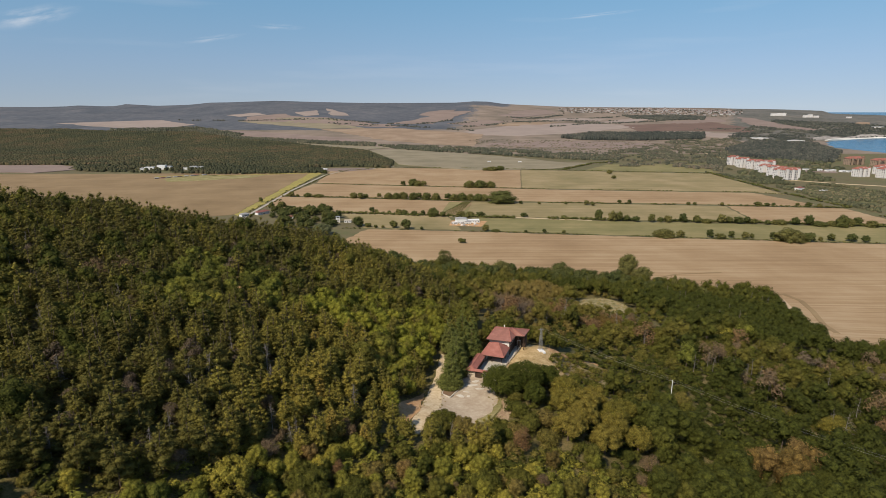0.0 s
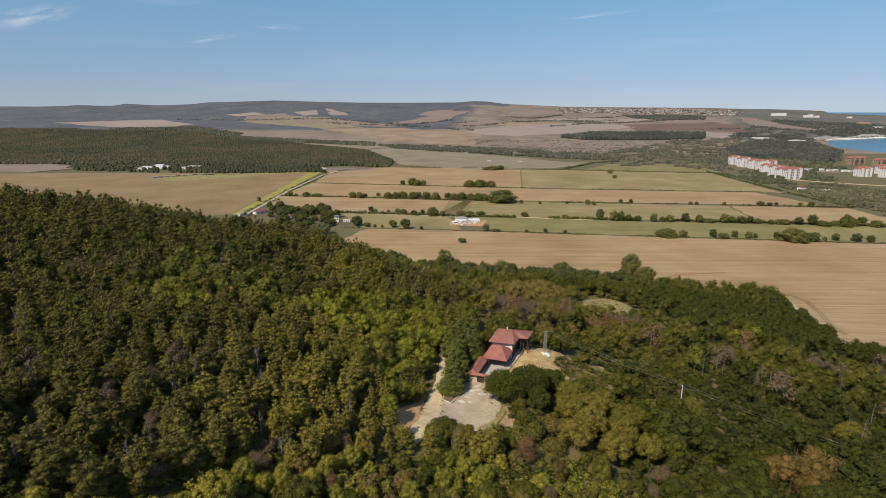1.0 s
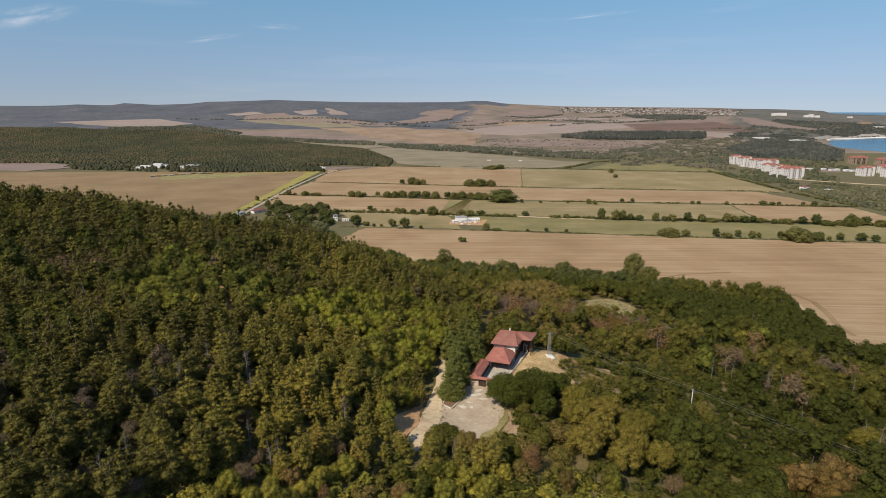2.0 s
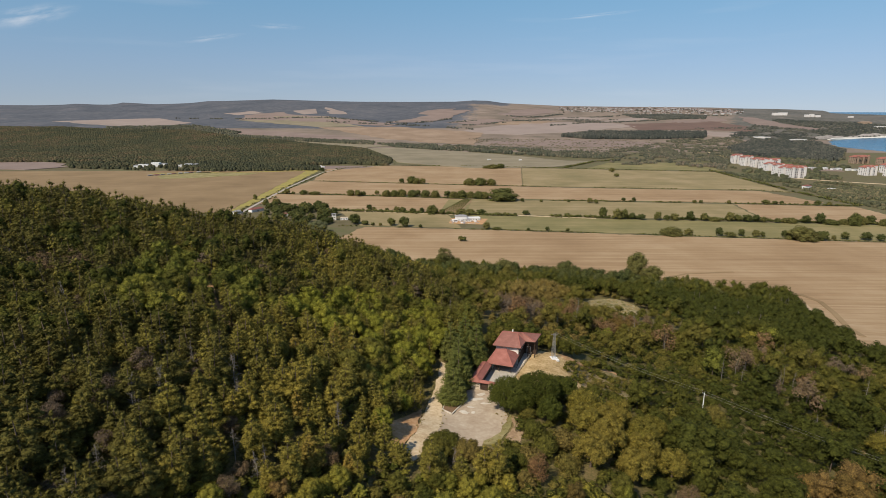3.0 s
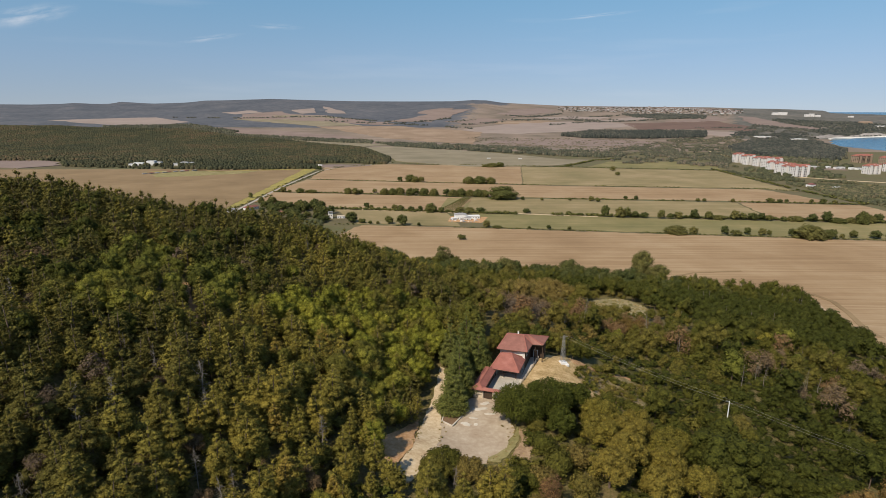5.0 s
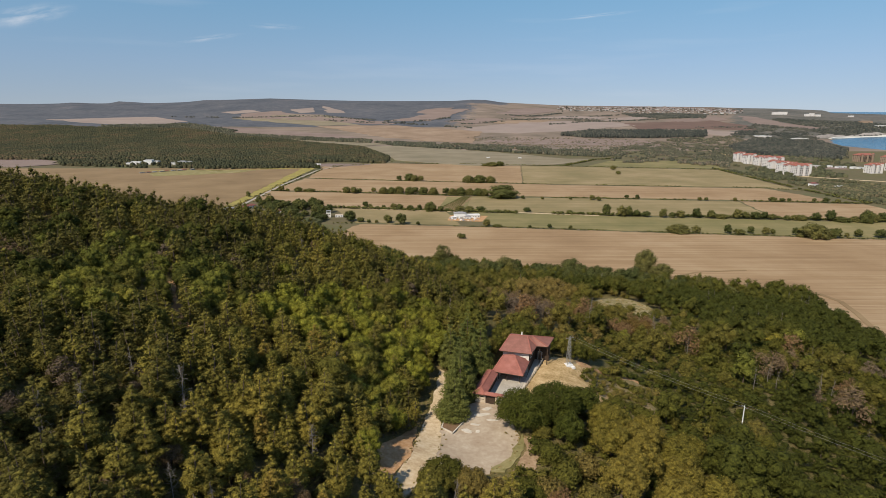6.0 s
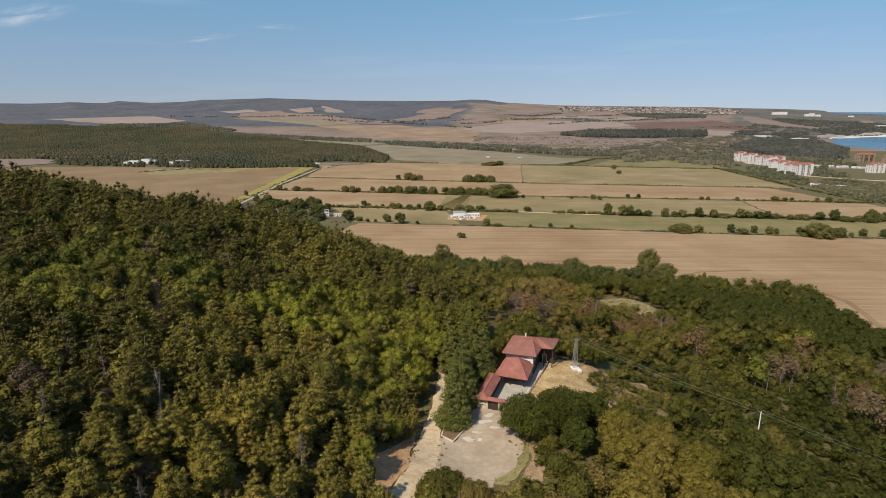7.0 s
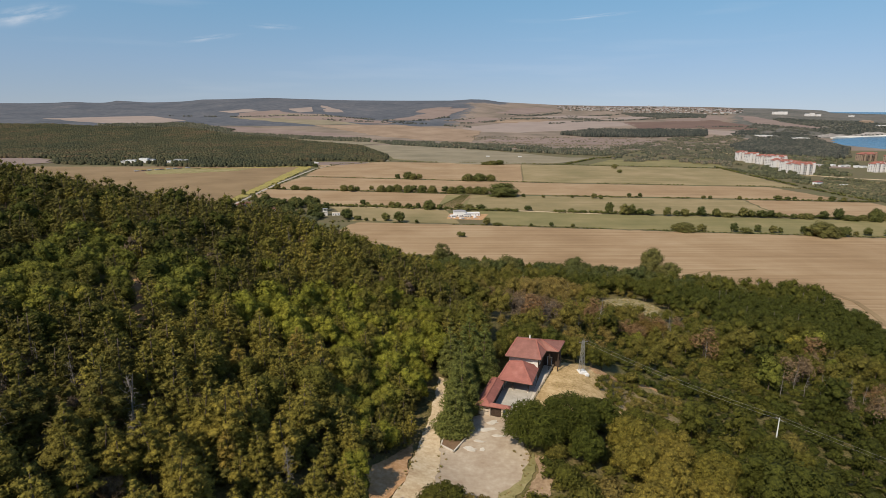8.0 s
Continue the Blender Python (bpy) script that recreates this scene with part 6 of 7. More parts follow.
for k in range(9):
    for x, y in along([(-4 + 3.2 * k, 800), (34 + 1.4 * k, 912)], 2.4, 0.2):
        hedge.append((x, y, 1.3, 2.0, 0.4))
tufts("hedge", "low tangled hedges and weeds between the fields", hedge, FIELDLEAF, "hedge")


def wood(name, label, pts, step, h, mat, tint, gap=0.0, spread=0.2, some=DOMES, bald=-9.0, wide=1.0):
    items = []
    for x, y in within(pts, step, gap):
        if patch(x, y, 38, 9.0) + 0.6 * patch(x, y, 110, 1.0) < bald:
            continue
        if inside(PALE_STRIP, x, y) or (-770 < x < -585 and 1330 < y < 1402 and rng.random() < 0.75):
            continue
        hh = h * rng.uniform(0.8, 1.2) * (1 + 0.25 * patch(x, y, 70))
        items.append((x, y, hh, step * rng.uniform(0.95, 1.5) * wide, clamp(tint + 0.45 * patch(x, y, 160, 4.0) + 0.4 * patch(x, y, 35, 2.0) + rng.normal() * spread)))
    return tufts(name, label, items, mat, some=some)


# far oak leaves, greyed and blued to paint in the distance haze
HAZYOAK = foliage("hazed_oak_leaves", [(0, (0.068, 0.074, 0.044)), (0.45, (0.102, 0.098, 0.052)), (0.75, (0.135, 0.11, 0.062)), (1, (0.16, 0.105, 0.066))], 0.3)
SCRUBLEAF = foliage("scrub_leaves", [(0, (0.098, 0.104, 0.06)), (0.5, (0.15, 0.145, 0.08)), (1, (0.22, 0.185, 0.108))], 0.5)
# far pines: needle colour lifted and blued for painted haze
HAZYPINE = foliage("hazed_pine_needles", [(0, (0.068, 0.076, 0.068)), (1, (0.145, 0.142, 0.115))], 0.3)
wood("far_wood", "flat far oak wood turning olive-brown", LEFT_WOOD, 7.2, 8.0, HAZYOAK, 0.4, spread=0.16, wide=1.2)
wood("far_wood", "dark green trees along the wood's edge", LEFT_EDGE, 7, 7.5, HAZYOAK, 0.1, 0.25)
wood("far_wood", "belt of green trees along a stream", BELT_A, 7.5, 9.0, HAZYLEAF, 0.25, 0.15)
wood("far_wood", "belt of green scrub and trees", BELT_B, 7.5, 7.5, HAZYLEAF, 0.2, 0.2, 0.3, bald=-0.2)
wood("far_wood", "dark belt of pines", DARK_BELT, 8.5, 15.0, HAZYPINE, 0.3)
wood("far_wood", "green wood behind the resort", RIGHT_WOOD, 7.2, 6.0, HAZYLEAF, 0.4, 0.35, 0.3, bald=-0.02)
wood("far_wood", "dark pine wood above the bay", DARK_WOOD, 8.5, 12.0, HAZYPINE, 0.35, 0.08, 0.3)
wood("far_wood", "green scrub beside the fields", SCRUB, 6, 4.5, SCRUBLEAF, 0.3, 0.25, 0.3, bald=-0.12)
wood("far_wood", "wooded back of the headland", HEADLAND, 10, 9.0, HAZYPINE, 0.45, 0.35, 0.3, bald=-0.2)
wood("far_wood", "dark trees and gardens below the distant town", UNDER_TOWN, 13, 9.0, HAZYPINE, 0.5, 0.3)
wood("far_wood", "green trees below the pale field", LEFT_FAR, 10, 10.0, HAZYLEAF, 0.2, 0.3)
wood("far_wood", "wooded near face of the headland", [(1518, 2880), (1660, 2760), (1800, 2700), (2100, 2700), (2250, 2690), (2050, 2590), (1810, 2570), (1660, 2540), (1560, 2420), (1405, 2332), (1286, 2408), (1281, 2592)], 9, 6.0, HAZYPINE, 0.45, 0.3, 0.3, bald=-0.2)
wood("resort_trees", "scattered green trees between the hotels", [(800, 1640), (929, 1676), (1037, 1640), (1057, 1560), (1000, 1400), (860, 1330), (822, 1172), (742, 1172), (690, 1200), (690, 1330), (830, 1440), (820, 1540)], 13, 7.0, SCRUBLEAF, 0.2, 0.62)
wood("far_wood", "green scrub and trees below the hotels", [(708, 1428), (700, 1304), (669, 1108), (648, 964), (640, 860), (824, 1072), (740, 1130), (712, 1180), (716, 1290)], 5.6, 4.6, SCRUBLEAF, 0.35, 0.3, 0.3, bald=-0.1)
scrub = [(x, y, rng.uniform(2, 4.5), rng.uniform(5, 11), clamp(rng.normal(0.75, 0.25))) for x, y in within([(100, 2500), (880, 2440), (820, 2000), (560, 1900), (180, 2200)], 14, 0.3) if patch(x, y, 50, 6.0) > -0.1]
tufts("scrub", "scattered grey-green scrub on the far slope", scrub, HAZYLEAF, "scrub", DOMES)
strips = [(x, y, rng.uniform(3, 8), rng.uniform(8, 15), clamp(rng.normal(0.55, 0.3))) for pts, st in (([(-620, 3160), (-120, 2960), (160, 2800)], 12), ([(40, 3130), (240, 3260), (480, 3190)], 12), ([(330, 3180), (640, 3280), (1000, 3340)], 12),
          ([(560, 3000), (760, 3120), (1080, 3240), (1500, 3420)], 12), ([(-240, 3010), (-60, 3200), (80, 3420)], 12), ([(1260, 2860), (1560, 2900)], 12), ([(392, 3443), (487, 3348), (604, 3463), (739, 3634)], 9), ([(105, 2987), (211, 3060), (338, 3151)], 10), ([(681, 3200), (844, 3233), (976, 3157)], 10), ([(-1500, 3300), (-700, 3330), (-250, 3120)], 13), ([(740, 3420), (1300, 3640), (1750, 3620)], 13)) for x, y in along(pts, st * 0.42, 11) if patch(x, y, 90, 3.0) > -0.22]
tufts("tree_lines", "dark lines of trees between the far fields", strips, HAZYPINE, "trees", DOMES)

PALEGRASS = patchy("pale_meadow_grass", [(0.34, (0.2, 0.17, 0.07)), (0.46, (0.3, 0.25, 0.115)), (0.54, (0.4, 0.32, 0.165)), (0.66, (0.5, 0.4, 0.23))], 0.12, 0.8, bump=0.6, bump_dist=0.3)
draped('meadow', MEADOW, PALEGRASS, 6, 0.4, 'pale grassy clearing in the wood', 'meadow', rough=3.0)
# undergrowth that fills the mixed wood below the house
under = []
for x, y in within([(-20, 108), (5, 88), (205, 88), (225, 260), (160, 300), (45, 300), (48, 207), (70, 206), (60, 188), (50, 184), (34, 177), (24, 176), (19, 158), (13, 143), (8, 132), (-6, 126)], 2.9, 0.01):
    if not inside(YARD, x, y) and not inside(MEADOW, x, y) and not near_line(TRACK, x, y, 2.0) and not inside(DRY_BELOW, x, y):
        under.append((x, y, rng.uniform(0.8, 2.6), rng.uniform(3.0, 5.2), clamp(0.25 - 0.12 * smooth(55, 80, x) + 0.5 * patch(x, y, 22, 1.0) + rng.normal() * 0.12)))
tufts("undergrowth", "dense green and straw-coloured bushes under the trees", under, LEAF, "bushes", LEAFY_TUFTS)
# weeds and grass tufts along the edges of yard, road and dry slope
weeds = []
for pts, step, wide in ((YARD + YARD[:1], 0.9, 1.0), ([(-6.8, 134), (-3.8, 141), (-1.2, 147), (0.2, 156), (-0.2, 162), (0.7, 172), (1.0, 180), (2, 190)], 0.8, 0.5), ([(-11.6, 135), (-6.6, 148), (-5.9, 156), (-4.9, 164), (-3.2, 172), (-2.1, 181), (-0.9, 191)], 0.6, 0.6),
                        ([(9.5, 145), (14.4, 151), (17.4, 158), (16.7, 166), (14.2, 172)], 0.5, 0.5), ([(17, 158), (25, 170), (34, 176), (44, 184), (52, 188), (62, 192)], 0.4, 1.6), ([(20, 206), (32, 206), (40, 202), (47, 203), (56, 208)], 0.4, 1.2)):
    for x, y in along(pts, step, wide):
        h = rng.uniform(0.12, 0.45)
        weeds.append((x, y, h, h * rng.uniform(1.2, 2.4), clamp(rng.normal(0.6, 0.25))))
for x, y in within([(22, 176), (30, 172), (40, 178), (58, 187), (66, 193), (66, 204), (50, 200), (40, 199), (34, 199), (27, 190)], 1.3, 0.45):
    h = rng.uniform(0.1, 0.35)
    weeds.append((x, y, h, h * rng.uniform(1.5, 3.0), clamp(rng.normal(0.75, 0.2))))
scrubby = []
for x, y in within([(38, 190), (44, 182), (56, 182), (68, 190), (72, 203), (62, 210), (52, 203), (44, 199)], 1.25, 0.1):
    if patch(x, y, 6, 8.0) > -0.2 and not near_line([(39, 199), (47, 201.5), (55, 206), (64, 209)], x, y, 1.6):
        h = rng.uniform(0.5, 2.0)
        scrubby.append((x, y, h, h * rng.uniform(1.3, 2.2), clamp(0.55 + 0.5 * patch(x, y, 9, 3.0) + rng.normal() * 0.2)))
tufts("scrub", "olive and straw-coloured scrub on the slope below the mast", scrubby, LEAF, "scrub", LEAFY_TUFTS)
STRAW_MEADOW = [(x, y, h, h * rng.uniform(1.5, 3.0), clamp(rng.normal(0.5, 0.3))) for x, y, h in ((x, y, rng.uniform(0.3, 1.3)) for x, y in within(MEADOW, 2.6, 0.2))]
STRAW = foliage("straw_weeds", [(0, (0.17, 0.17, 0.045)), (0.5, (0.33, 0.26, 0.1)), (1, (0.5, 0.38, 0.18))], 2.5)
tufts("weeds", "pale tall grass in the clearing", STRAW_MEADOW, STRAW, "weeds", FINE_TUFTS)
tufts("weeds", "straw-coloured grass tufts and weeds round the yard", weeds, STRAW, "weeds", FINE_TUFTS)
low, low_green = [], []
for x, y in within([(-70, 84), (-53, 96), (-44, 107), (-34, 113), (-26, 121), (-16, 129), (17, 132), (45, 129), (75, 116), (90, 92), (60, 70), (-60, 66)], 2.3, 0.05):
    h = rng.uniform(1.2, 3.0)
    (low if rng.random() < 0.68 + 1.2 * patch(x, y, 10, 2.0) else low_green).append((x, y, h, h * rng.uniform(1.3, 2.1), clamp(0.58 + 0.6 * patch(x, y, 12, 6.0) + rng.normal() * 0.25)))
for x, y in within([(-120, 118), (-72, 76), (-53, 96), (-44, 107), (-34, 113), (-48, 122), (-90, 130)], 3.0, 0.1):
    h = rng.uniform(0.8, 2.2)
    low_green.append((x, y, h, h * rng.uniform(1.3, 2.1), clamp(0.15 + 0.4 * patch(x, y, 12, 6.0) + rng.normal() * 0.15)))
young = []
for x, y in within([(-105, 128), (-72, 84), (-53, 96), (-44, 107), (-34, 113), (-22, 122), (-15, 132), (-17, 147), (-10, 165), (-8, 180), (-60, 172)], 3.0, 0.05):
    if not near_line(SCAR, x, y, 2.5):
        h = rng.uniform(2.0, 4.6)
        young.append((x, y, h, h * rng.uniform(0.9, 1.3), clamp(0.2 + 0.4 * patch(x, y, 12, 6.0) + rng.normal() * 0.15)))
tufts("undergrowth", "young pines and dark bushes between the stems of the pines", young, PINE, "bushes", LEAFY_TUFTS)
tufts("bushes", "low olive and green bushes covering the ground below the pines", low_green, LEAF, "bushes", LEAFY_TUFTS)
tufts("bushes", "low yellow-green bushes covering the ground below the pines", low, LIME, "bushes", LEAFY_TUFTS)

# ---- roads of the plain ----
SAND = plain("beach_sand", (0.68, 0.65, 0.58), 0.9, 0.2, 0.1, 0.02)
ASPHALT = patchy("old_asphalt", [(0.3, (0.34, 0.3, 0.245)), (0.7, (0.46, 0.41, 0.34))], 0.05, 0.6)


def ribbon(name, pts, w, mat, label, lift=0.35, step=25):
    left_, right_ = [], []
    for k, (x, y) in enumerate(pts):
        (xa, ya), (xb, yb) = pts[max(0, k - 1)], pts[min(len(pts) - 1, k + 1)]
        d = math.hypot(xb - xa, yb - ya)
        nx, ny = -(yb - ya) / d * w / 2, (xb - xa) / d * w / 2
        left_.append((x + nx, y + ny)), right_.append((x - nx, y - ny))
    return draped(name, left_ + right_[::-1], mat, step, lift, label, "road")


ribbon("road", COAST_ROAD, 4.5, ASPHALT, "straight grey country road across the plain")
ribbon("track", TRACK_A, 4, DIRT, "pale farm track along a hedge", 0.4)
PALETAN = patchy("trodden_stubble", [(0.36, (0.4, 0.28, 0.17)), (0.5, (0.48, 0.35, 0.225)), (0.64, (0.56, 0.42, 0.29))], 0.05, 0.5)
ribbon("track", [(280, 442), (284, 424), (277, 398), (265, 368), (262, 350)], 4, BROWNTAN, "worn tractor line beside the field edge", 0.5, 8)
ribbon("track", [(205, 458), (240, 449), (262, 438), (268, 424), (263, 408), (258, 384), (253, 362), (252, 344)], 6.5, PALETAN, "pale dirt track along the field edge", 0.5, 6)
draped("verge", [(228, 440), (250, 434), (258, 420), (255, 396), (249, 376), (246, 356), (238, 360), (236, 400)], GRASS, 6, 0.45, "rough green verge between wood and track", "grass", rough=2.0)
ribbon("track", [(690, 1240), (800, 1140), (900, 1080)], 8, DIRT, "pale road past the resort", 0.4)
ribbon("road", [(880, 1900), (860, 1760), (900, 1640), (860, 1560)], 12, DIRT, "pale winding road in the scrub", 1.0)
for pts in ([(150, 470), (157, 488), (152, 504), (138, 512), (120, 514)], [(176, 470), (190, 486), (215, 500), (260, 506)], [(172, 476), (180, 500), (182, 540)]):
    ribbon("track", pts, 2.2, BROWNTAN, "worn tractor track in the stubble", 0.45, 6)
ribbon("beach", [(1650, 2470), (1696, 2502), (1781, 2531), (1877, 2560), (1964, 2580), (2100, 2591), (2250, 2592)], 11, SAND, "pale sandy beach round the bay", 3.0, 20)
draped("lot", [(-337, 1372), (-379, 1420), (-300, 1436), (-193, 1436), (-167, 1420), (-231, 1362)], MAUVE, 40, 0.5, "grey bare lot where the road bends at the wood", "lot", rough=4.0)
ribbon("track", [(-640, 1256), (-560, 1290), (-479, 1276), (-428, 1298), (-310, 1330)], 11, YELLOW, "yellow flowering strip along the field's far edge", 0.5)
draped("plot", [(-604, 1220), (-574, 1267), (-547, 1296), (-500, 1276), (-400, 1280), (-420, 1240), (-500, 1190), (-572, 1171)], GRASS, 30, 0.5, "grassy plot with sheds at the edge of the tan field", "plot", rough=4.0)
draped("car_park", [(860, 1420), (960, 1400), (930, 1330), (850, 1370)], MAUVE, 40, 0.4, "bare earth lot beside the resort", "lot")

# ---- farms ----
RUST = plain("rusty_sheet", (0.25, 0.1, 0.08), 0.7, 0.3, 0.25, 0.3)
GREYROOF = plain("grey_sheet_roof", (0.34, 0.33, 0.32), 0.6, 0.4, 0.2, 0.4)
PANE = mesh_of("pane", Shape().box(-0.5, 0.5, -0.08, 0.02, 0, 1), GLASS)


def pane_at(parent, x, y, z, w, h, turn=0.0):
    ob = new("window", PANE)
    ob.parent = parent
    ob.matrix_basis = pose(x, y, z, 0, 0, turn) @ Matrix.Diagonal((w, 1, h, 1))


def cottage(name, label, x, y, w, d, h, roof, turn=0.0, rise=1.8, wall=WHITE, group=""):
    """A small building with a hipped or flat roof, a door and windows."""
    ob = thing(name, label, "building", (x, y, gz(x, y)), turn, group)
    part("wall", Shape().box(-w / 2, w / 2, -d / 2, d / 2, -0.5, h), wall, ob)
    part("roof", Shape().hip(-w / 2 - 0.5, w / 2 + 0.5, -d / 2 - 0.5, d / 2 + 0.5, h + 0.15, rise) if rise else Shape().box(-w / 2 - 0.3, w / 2 + 0.3, -d / 2 - 0.3, d / 2 + 0.3, h, h + 0.35, 0.05), roof, ob)
    part("door", Shape().box(-0.6, 0.6, -d / 2 - 0.06, -d / 2, 0, 2.1), TIMBER, ob)
    for k in range(max(2, int(w / 3))):
        xx = -w / 2 + w * (k + 0.5) / max(2, int(w / 3))
        if abs(xx) > 1.2:
            pane_at(ob, xx, -d / 2, 1.0, 1.2, 1.2)
    return ob


cottage("farmhouse", "white flat-roofed farmhouse amid scattered rubble", 24, 742, 15, 9, 6, GREYROOF, 4, 1.6)
cottage("barn", "long white farm shed beside the farmhouse", 40, 744, 17, 8, 3.6, WHITE, 8, 0)
cottage("barn", "small white farm shed", 33, 734, 8, 5, 3, GREYROOF, -10, 0)
cottage("barn", "small white farm shed", 16, 733, 6, 5, 2.6, WHITE, 20, 0)
draped("farmyard", [(8, 722), (50, 716), (60, 752), (12, 756)], REDEARTH, 12, 0.4, "bare brown earth round the farmhouse", "yard")
draped("plot", [(-4, 802), (34, 796), (46, 905), (10, 912)], GREEN, 30, 0.4, "vegetable plot in dark and pale rows", "plot")
for k in range(26):
    x, y, s = 12 + rng.random() * 34, 718 + rng.random() * 22, rng.uniform(0.6, 2.0)
    ob = new("rubble_block", mesh_of("rubble_block", Shape().box(-s, s, -s * 0.6, s * 0.6, -0.2, s * rng.uniform(0.4, 0.9), 0.08), WHITE if k % 2 else GREYROOF))
    ob.matrix_basis = pose(x, y, gz(x, y) + 0.35, 0, 0, rng.uniform(0, 360))
    tagged(ob, "pale block of rubble lying in the farmyard", "rubble", "rubble in the farmyard")
tower = thing("farm_tower", "grey concrete two-storey block with an open top", "building", (-141, 744, 0), 8)
part("wall", Shape().box(-2.8, 2.8, -2.5, 2.5, -0.5, 5.6), PLASTER, tower)
for sx_ in (-1, 1):
    for sy_ in (-1, 1):
        part("pillar", Shape().box(2.2 * sx_ - 0.3, 2.2 * sx_ + 0.3, 2.0 * sy_ - 0.3, 2.0 * sy_ + 0.3, 5.6, 7.8), PLASTER, tower)
part("roof", Shape().box(-3, 3, -2.7, 2.7, 7.8, 8.2, 0.05), GREYROOF, tower)
for x in (-1.4, 1.2):
    pane_at(tower, x, -2.5, 3.0, 1.1, 1.2)
cottage("barn", "low cream shed beside the concrete block", -128, 745, 9, 5, 3, CREAM, 5, 0)
cottage("barn", "small white shed by the trees", -150, 728, 6, 4, 2.6, WHITE, 0, 0)
cottage("barn", "low red-roofed shed among trees", -214, 772, 12, 6, 3, RUST, 0, 1.2)
cottage("barn", "long farm building with a dark red roof beside the road", -262, 806, 20, 8, 3.6, RUST, 55, 2.2)
cottage("barn", "long white farm building beside the road", -282, 788, 12, 7, 3.4, GREYROOF, 55, 1.6)
for x, y, w, d, h, tu in ((-724, 1400, 22, 12, 7, 5), (-700, 1412, 19, 14, 10, 5), (-686, 1420, 14, 10, 7, 0), (-740, 1396, 10, 10, 5, 10), (-622, 1416, 18, 10, 7, 5), (-640, 1408, 12, 8, 5, 0), (-606, 1420, 10, 8, 6, 10)):
    cottage("farmhouse", "white farm building at the edge of the far wood", x, y, w, d, h, WHITE if w > 18 else GREYROOF, tu, 0 if w > 18 else 1.5, group="white farm buildings")
for k in range(9):
    cottage("greenhouse", "low pale shed in a row beside the wood", -618 + k * 9 + rng.uniform(-3, 3), 1222 + k * 8, 9, 5, 2.0, RUST if k % 3 == 1 else GREYROOF, 40, 0.8, wall=GREYROOF, group="row of pale sheds")
for x, y, w in ((-325, 1418, 10), (-300, 1412, 8), (-290, 1400, 8), (130, 1600, 9), (215, 1590, 8)):
    cottage("barn", "small white hut far out on the plain", x, y, w, 6, 3, WHITE, 0, 0, group="huts on the plain")

# ---- the resort ----
HOTELWALL = plain("hotel_plaster", (0.74, 0.7, 0.66), 0.8, 0.2, 0.05, 0.05)
HOTELROOF = plain("hotel_roof_tiles", (0.34, 0.13, 0.095), 0.75, 0.3, 0.15, 0.1)
OCHRE = plain("ochre_plaster", (0.36, 0.26, 0.185), 0.8, 0.2, 0.1, 0.05)


def hotel(x, y, w, d, h, turn, wall=HOTELWALL, label="white resort hotel block with red roof and rows of balconies"):
    """A hotel block: storeys of recessed windows and balcony slabs under a hipped roof."""
    ob = thing("hotel", label, "hotel", (x, y, gz(x, y)), turn, "resort hotels")
    part("wall", Shape().box(-w / 2, w / 2, -d / 2, d / 2, -1, h), wall, ob)
    roof = part("roof", Shape().hip(-w / 2 - 0.8, w / 2 + 0.8, -d / 2 - 0.8, d / 2 + 0.8, h + 0.3, 5.0, ridge=5.0), HOTELROOF, ob)
    for k in (-0.3, 0.05, 0.33):
        part("dormer", Shape().box(k * w - 1.2, k * w + 1.2, -d * 0.34, -d * 0.1, h + 0.8, h + 3.4), wall, roof)
    for k, up in ((-0.36, 2.6), (0.02, 1.4), (0.38, 3.4)):   # stair towers with roofs of their own
        tw = part("tower", Shape().box(k * w - 2.4, k * w + 2.4, -d / 2 - 1.6, -d / 2 + 3, -1, h + up), wall, ob)
        part("tower_roof", Shape().hip(k * w - 2.9, k * w + 2.9, -d / 2 - 2.1, -d / 2 + 3.5, h + up + 0.2, 2.4), HOTELROOF, tw)
    storeys, bays = max(3, int(h / 3.3)), max(3, int(w / 4.2))
    for s in range(storeys):
        z = 0.6 + s * h / storeys
        part("balcony", Shape().box(-w / 2 + 0.5, w / 2 - 0.5, -d / 2 - 1.2, -d / 2, z - 0.45, z - 0.2), wall, ob)
        for k in range(bays):
            pane_at(ob, -w / 2 + w * (k + 0.5) / bays, -d / 2, z, w / bays * 0.58, 1.7)
        for k in range(max(2, int(d / 5))):
            pane_at(ob, -w / 2, -d / 2 + d * (k + 0.5) / max(2, int(d / 5)), z, 1.6, 1.7, -90)
    return ob


for x, y, w, d, h, tu in ((778, 1528, 22, 16, 20, 8), (783, 1496, 20, 16, 18, 8), (772, 1464, 22, 16, 21, 8), (779, 1430, 20, 18, 19, 8), (790, 1392, 46, 16, 20, 8), (768, 1372, 16, 18, 23, 8),
                          (736, 1300, 16, 16, 20, 8), (748, 1290, 18, 16, 18, 8), (734, 1262, 16, 16, 21, 8), (750, 1258, 18, 14, 19, 8), (728, 1228, 16, 16, 19, 8), (740, 1206, 36, 16, 21, 8)):
    hotel(x, y, w, d, h, tu)
hotel(1106, 1530, 44, 22, 17, 10, OCHRE, "ochre resort hotel with a red roof above the bay")
hotel(1158, 1500, 50, 20, 15, 10, OCHRE, "long ochre resort hotel with a red roof above the bay")
hotel(932, 1262, 30, 18, 17, 10)
hotel(972, 1240, 34, 18, 19, 10)
hotel(1016, 1310, 34, 18, 17, 10)
for k in range(7):
    cottage("cabin", "small pale resort building beside the wood", 890 + k * 13, 1392 - k * 7 + rng.uniform(-6, 6), 12, 8, 4, WHITE if k % 3 else GREYROOF, 10, 0, group="small resort buildings")
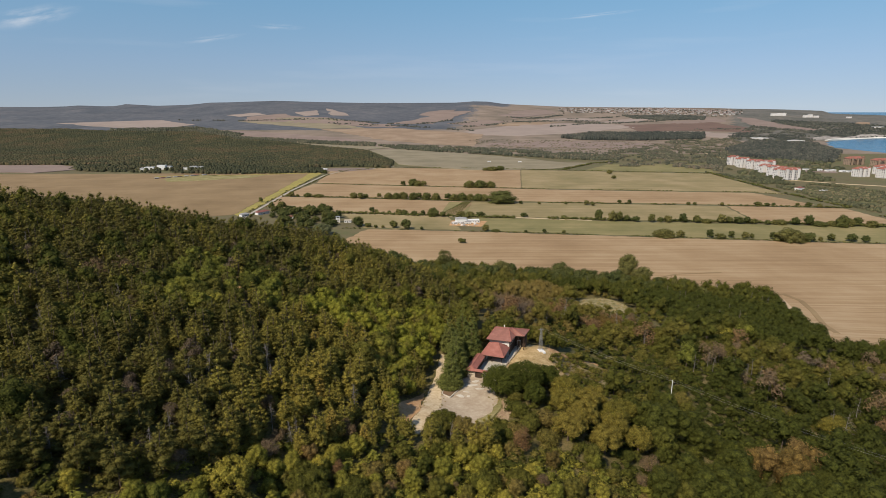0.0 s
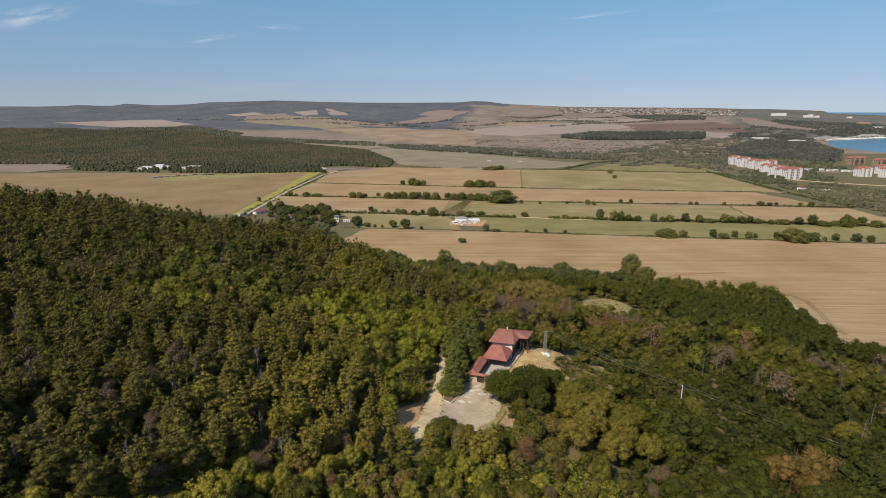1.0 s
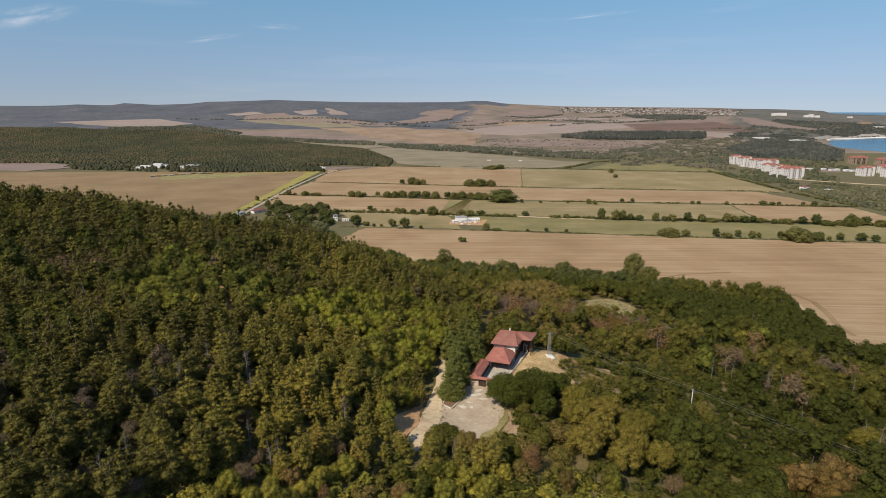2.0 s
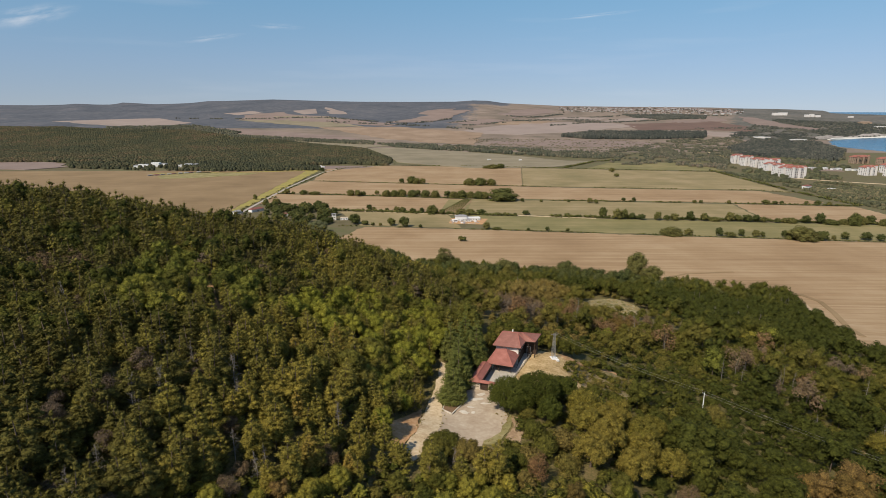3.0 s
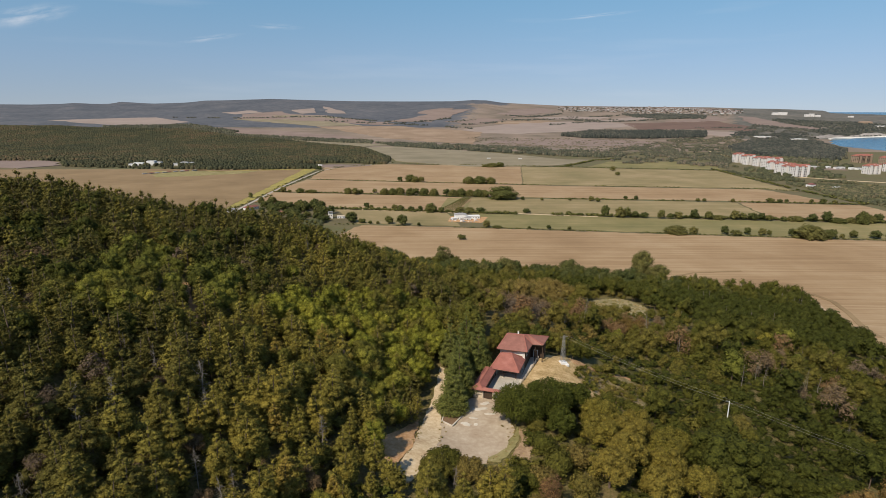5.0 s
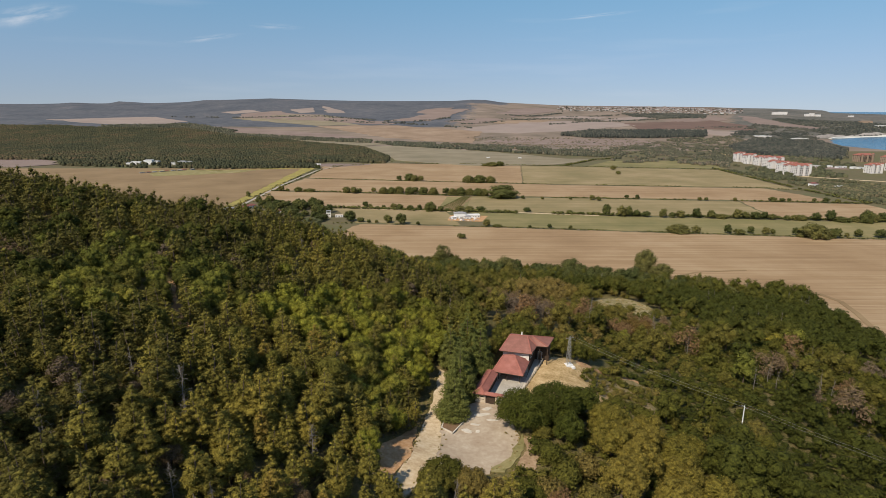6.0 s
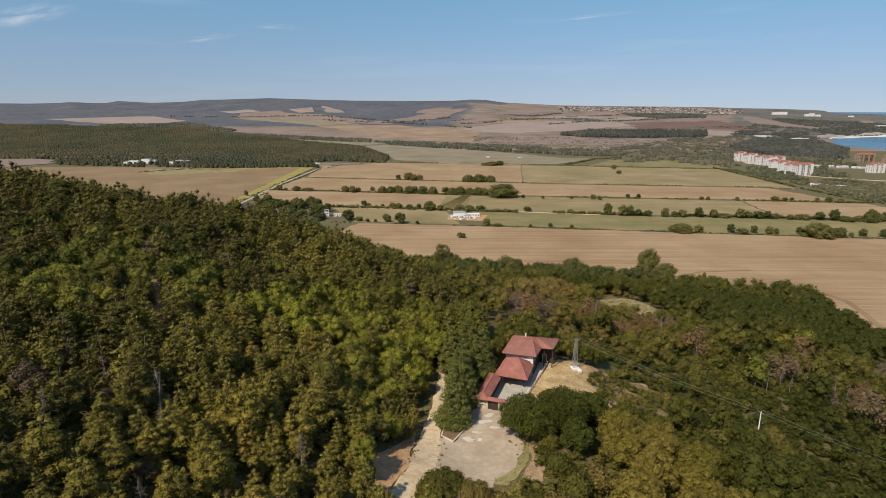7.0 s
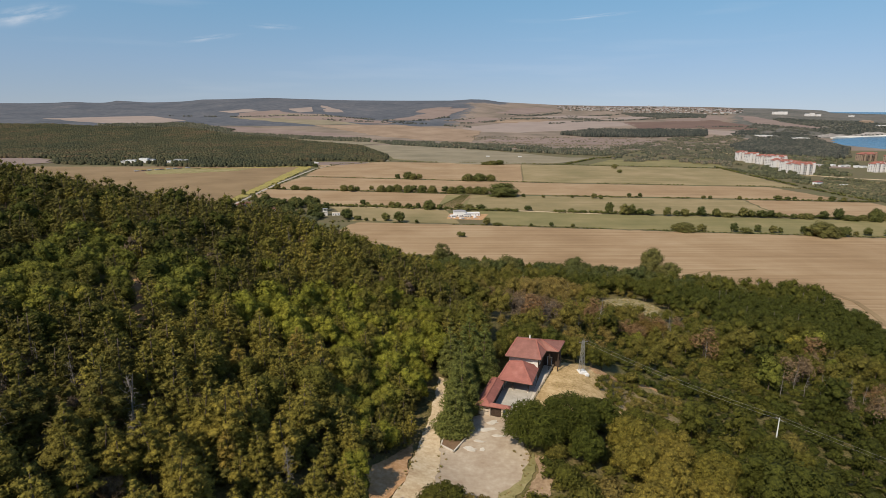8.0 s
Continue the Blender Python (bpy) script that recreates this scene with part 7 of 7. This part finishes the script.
cottage("villa", "white villa among trees beside the scrub", 660, 1040, 14, 9, 6, RUST, 20, 2)
cottage("villa", "white house beside the pale road", 690, 1020, 16, 8, 4, WHITE, 20, 0)
cottage("villa", "white house in the wood above the resort", 860, 1610, 20, 12, 8, HOTELROOF, 0, 2.5)

# ---- headland and the distant town ----
for x, y, w, h in ((2085, 3640, 46, 15), (2128, 3645, 48, 17), (2226, 3556, 24, 14), (2256, 3560, 20, 18), (2288, 3553, 26, 11), (2190, 2906, 50, 9), (1365, 2525, 18, 6), (1390, 2520, 20, 7), (1418, 2526, 18, 5), (1472, 2431, 18, 6), (1496, 2436, 22, 7), (1520, 2432, 16, 6), (2440, 3480, 22, 8)):
    cottage("villa", "pale building far off on the headland", x, y, w, 20, h, WHITE, 0, 0, HOTELWALL, "buildings on the headland")
cottage("villa", "sandy-coloured building far off on the headland", 2238, 3080, 62, 22, 13, OCHRE, 0, 3, OCHRE, "buildings on the headland")
a_town, b_town = Shape(), Shape()
for k in range(330):
    u = 0.2 + 0.315 * rng.random() ** 0.8
    y = rng.uniform(3800, 4350) - (120 if u > 0.45 else 0)
    x, s, h = u * y, rng.uniform(3.5, 8), rng.uniform(4, 7) * (1.8 if rng.random() < 0.07 else 1)
    z = gz(x, y)
    a_town.box(x - s, x + s, y - 5, y + 5, z - 8, z + h)
    b_town.hip(x - s - 1, x + s + 1, y - 6, y + 6, z + h, 1.8)
town = thing("distant_town", "distant town of pale houses with grey roofs on the ridge", "town", kind="stuff")
part("wall", a_town, plain("town_walls", (0.55, 0.53, 0.5), 0.85, 0.2, 0.2, 0.01), town)
part("roof", b_town, plain("town_roofs", (0.3, 0.19, 0.15), 0.8, 0.2, 0.3, 0.01), town)
lines_ = [(x, y, rng.uniform(3, 7), rng.uniform(10, 20), clamp(rng.normal(0.7, 0.25))) for x, y in ((u * y, y) for u, y in zip(rng.uniform(0.2, 0.515, 620), rng.uniform(3750, 4380, 620)))]
tufts("town_trees", "dark trees among the houses of the distant town", lines_, HAZYPINE)
ROCK = patchy("pale_cliff", [(0.3, (0.22, 0.2, 0.18)), (0.5, (0.32, 0.29, 0.26)), (0.7, (0.44, 0.4, 0.36))], 0.02, 0.15, bump=0.8, bump_dist=3.0)
bluff = Shape()
line_ = [(x, y) for x, y in along([(1600, 2490), (1640, 2508), (1690, 2528), (1790, 2560), (1872, 2582), (1966, 2602), (2200, 2614)], 9, 0)]
for k, ((x0, y0), (x1, y1)) in enumerate(zip(line_, line_[1:])):
    h0, h1 = (8 + 5 * math.sin(j * 0.23) + 1.5 * math.sin(j * 0.9) for j in (k, k + 1))
    z0, z1 = gz(x0, y0), gz(x1, y1)
    bluff.add([(x0, y0 - 8, z0 - 3), (x1, y1 - 8, z1 - 3), (x1, y1 + 6, z1 + h1), (x0, y0 + 6, z0 + h0), (x1, y1 + 30, z1), (x0, y0 + 30, z0)], [(0, 1, 2, 3), (3, 2, 4, 5)])
tagged(new("cliff", mesh_of("cliff", bluff, ROCK)), "pale eroded cliffs above the beach", "cliff", kind="structure")
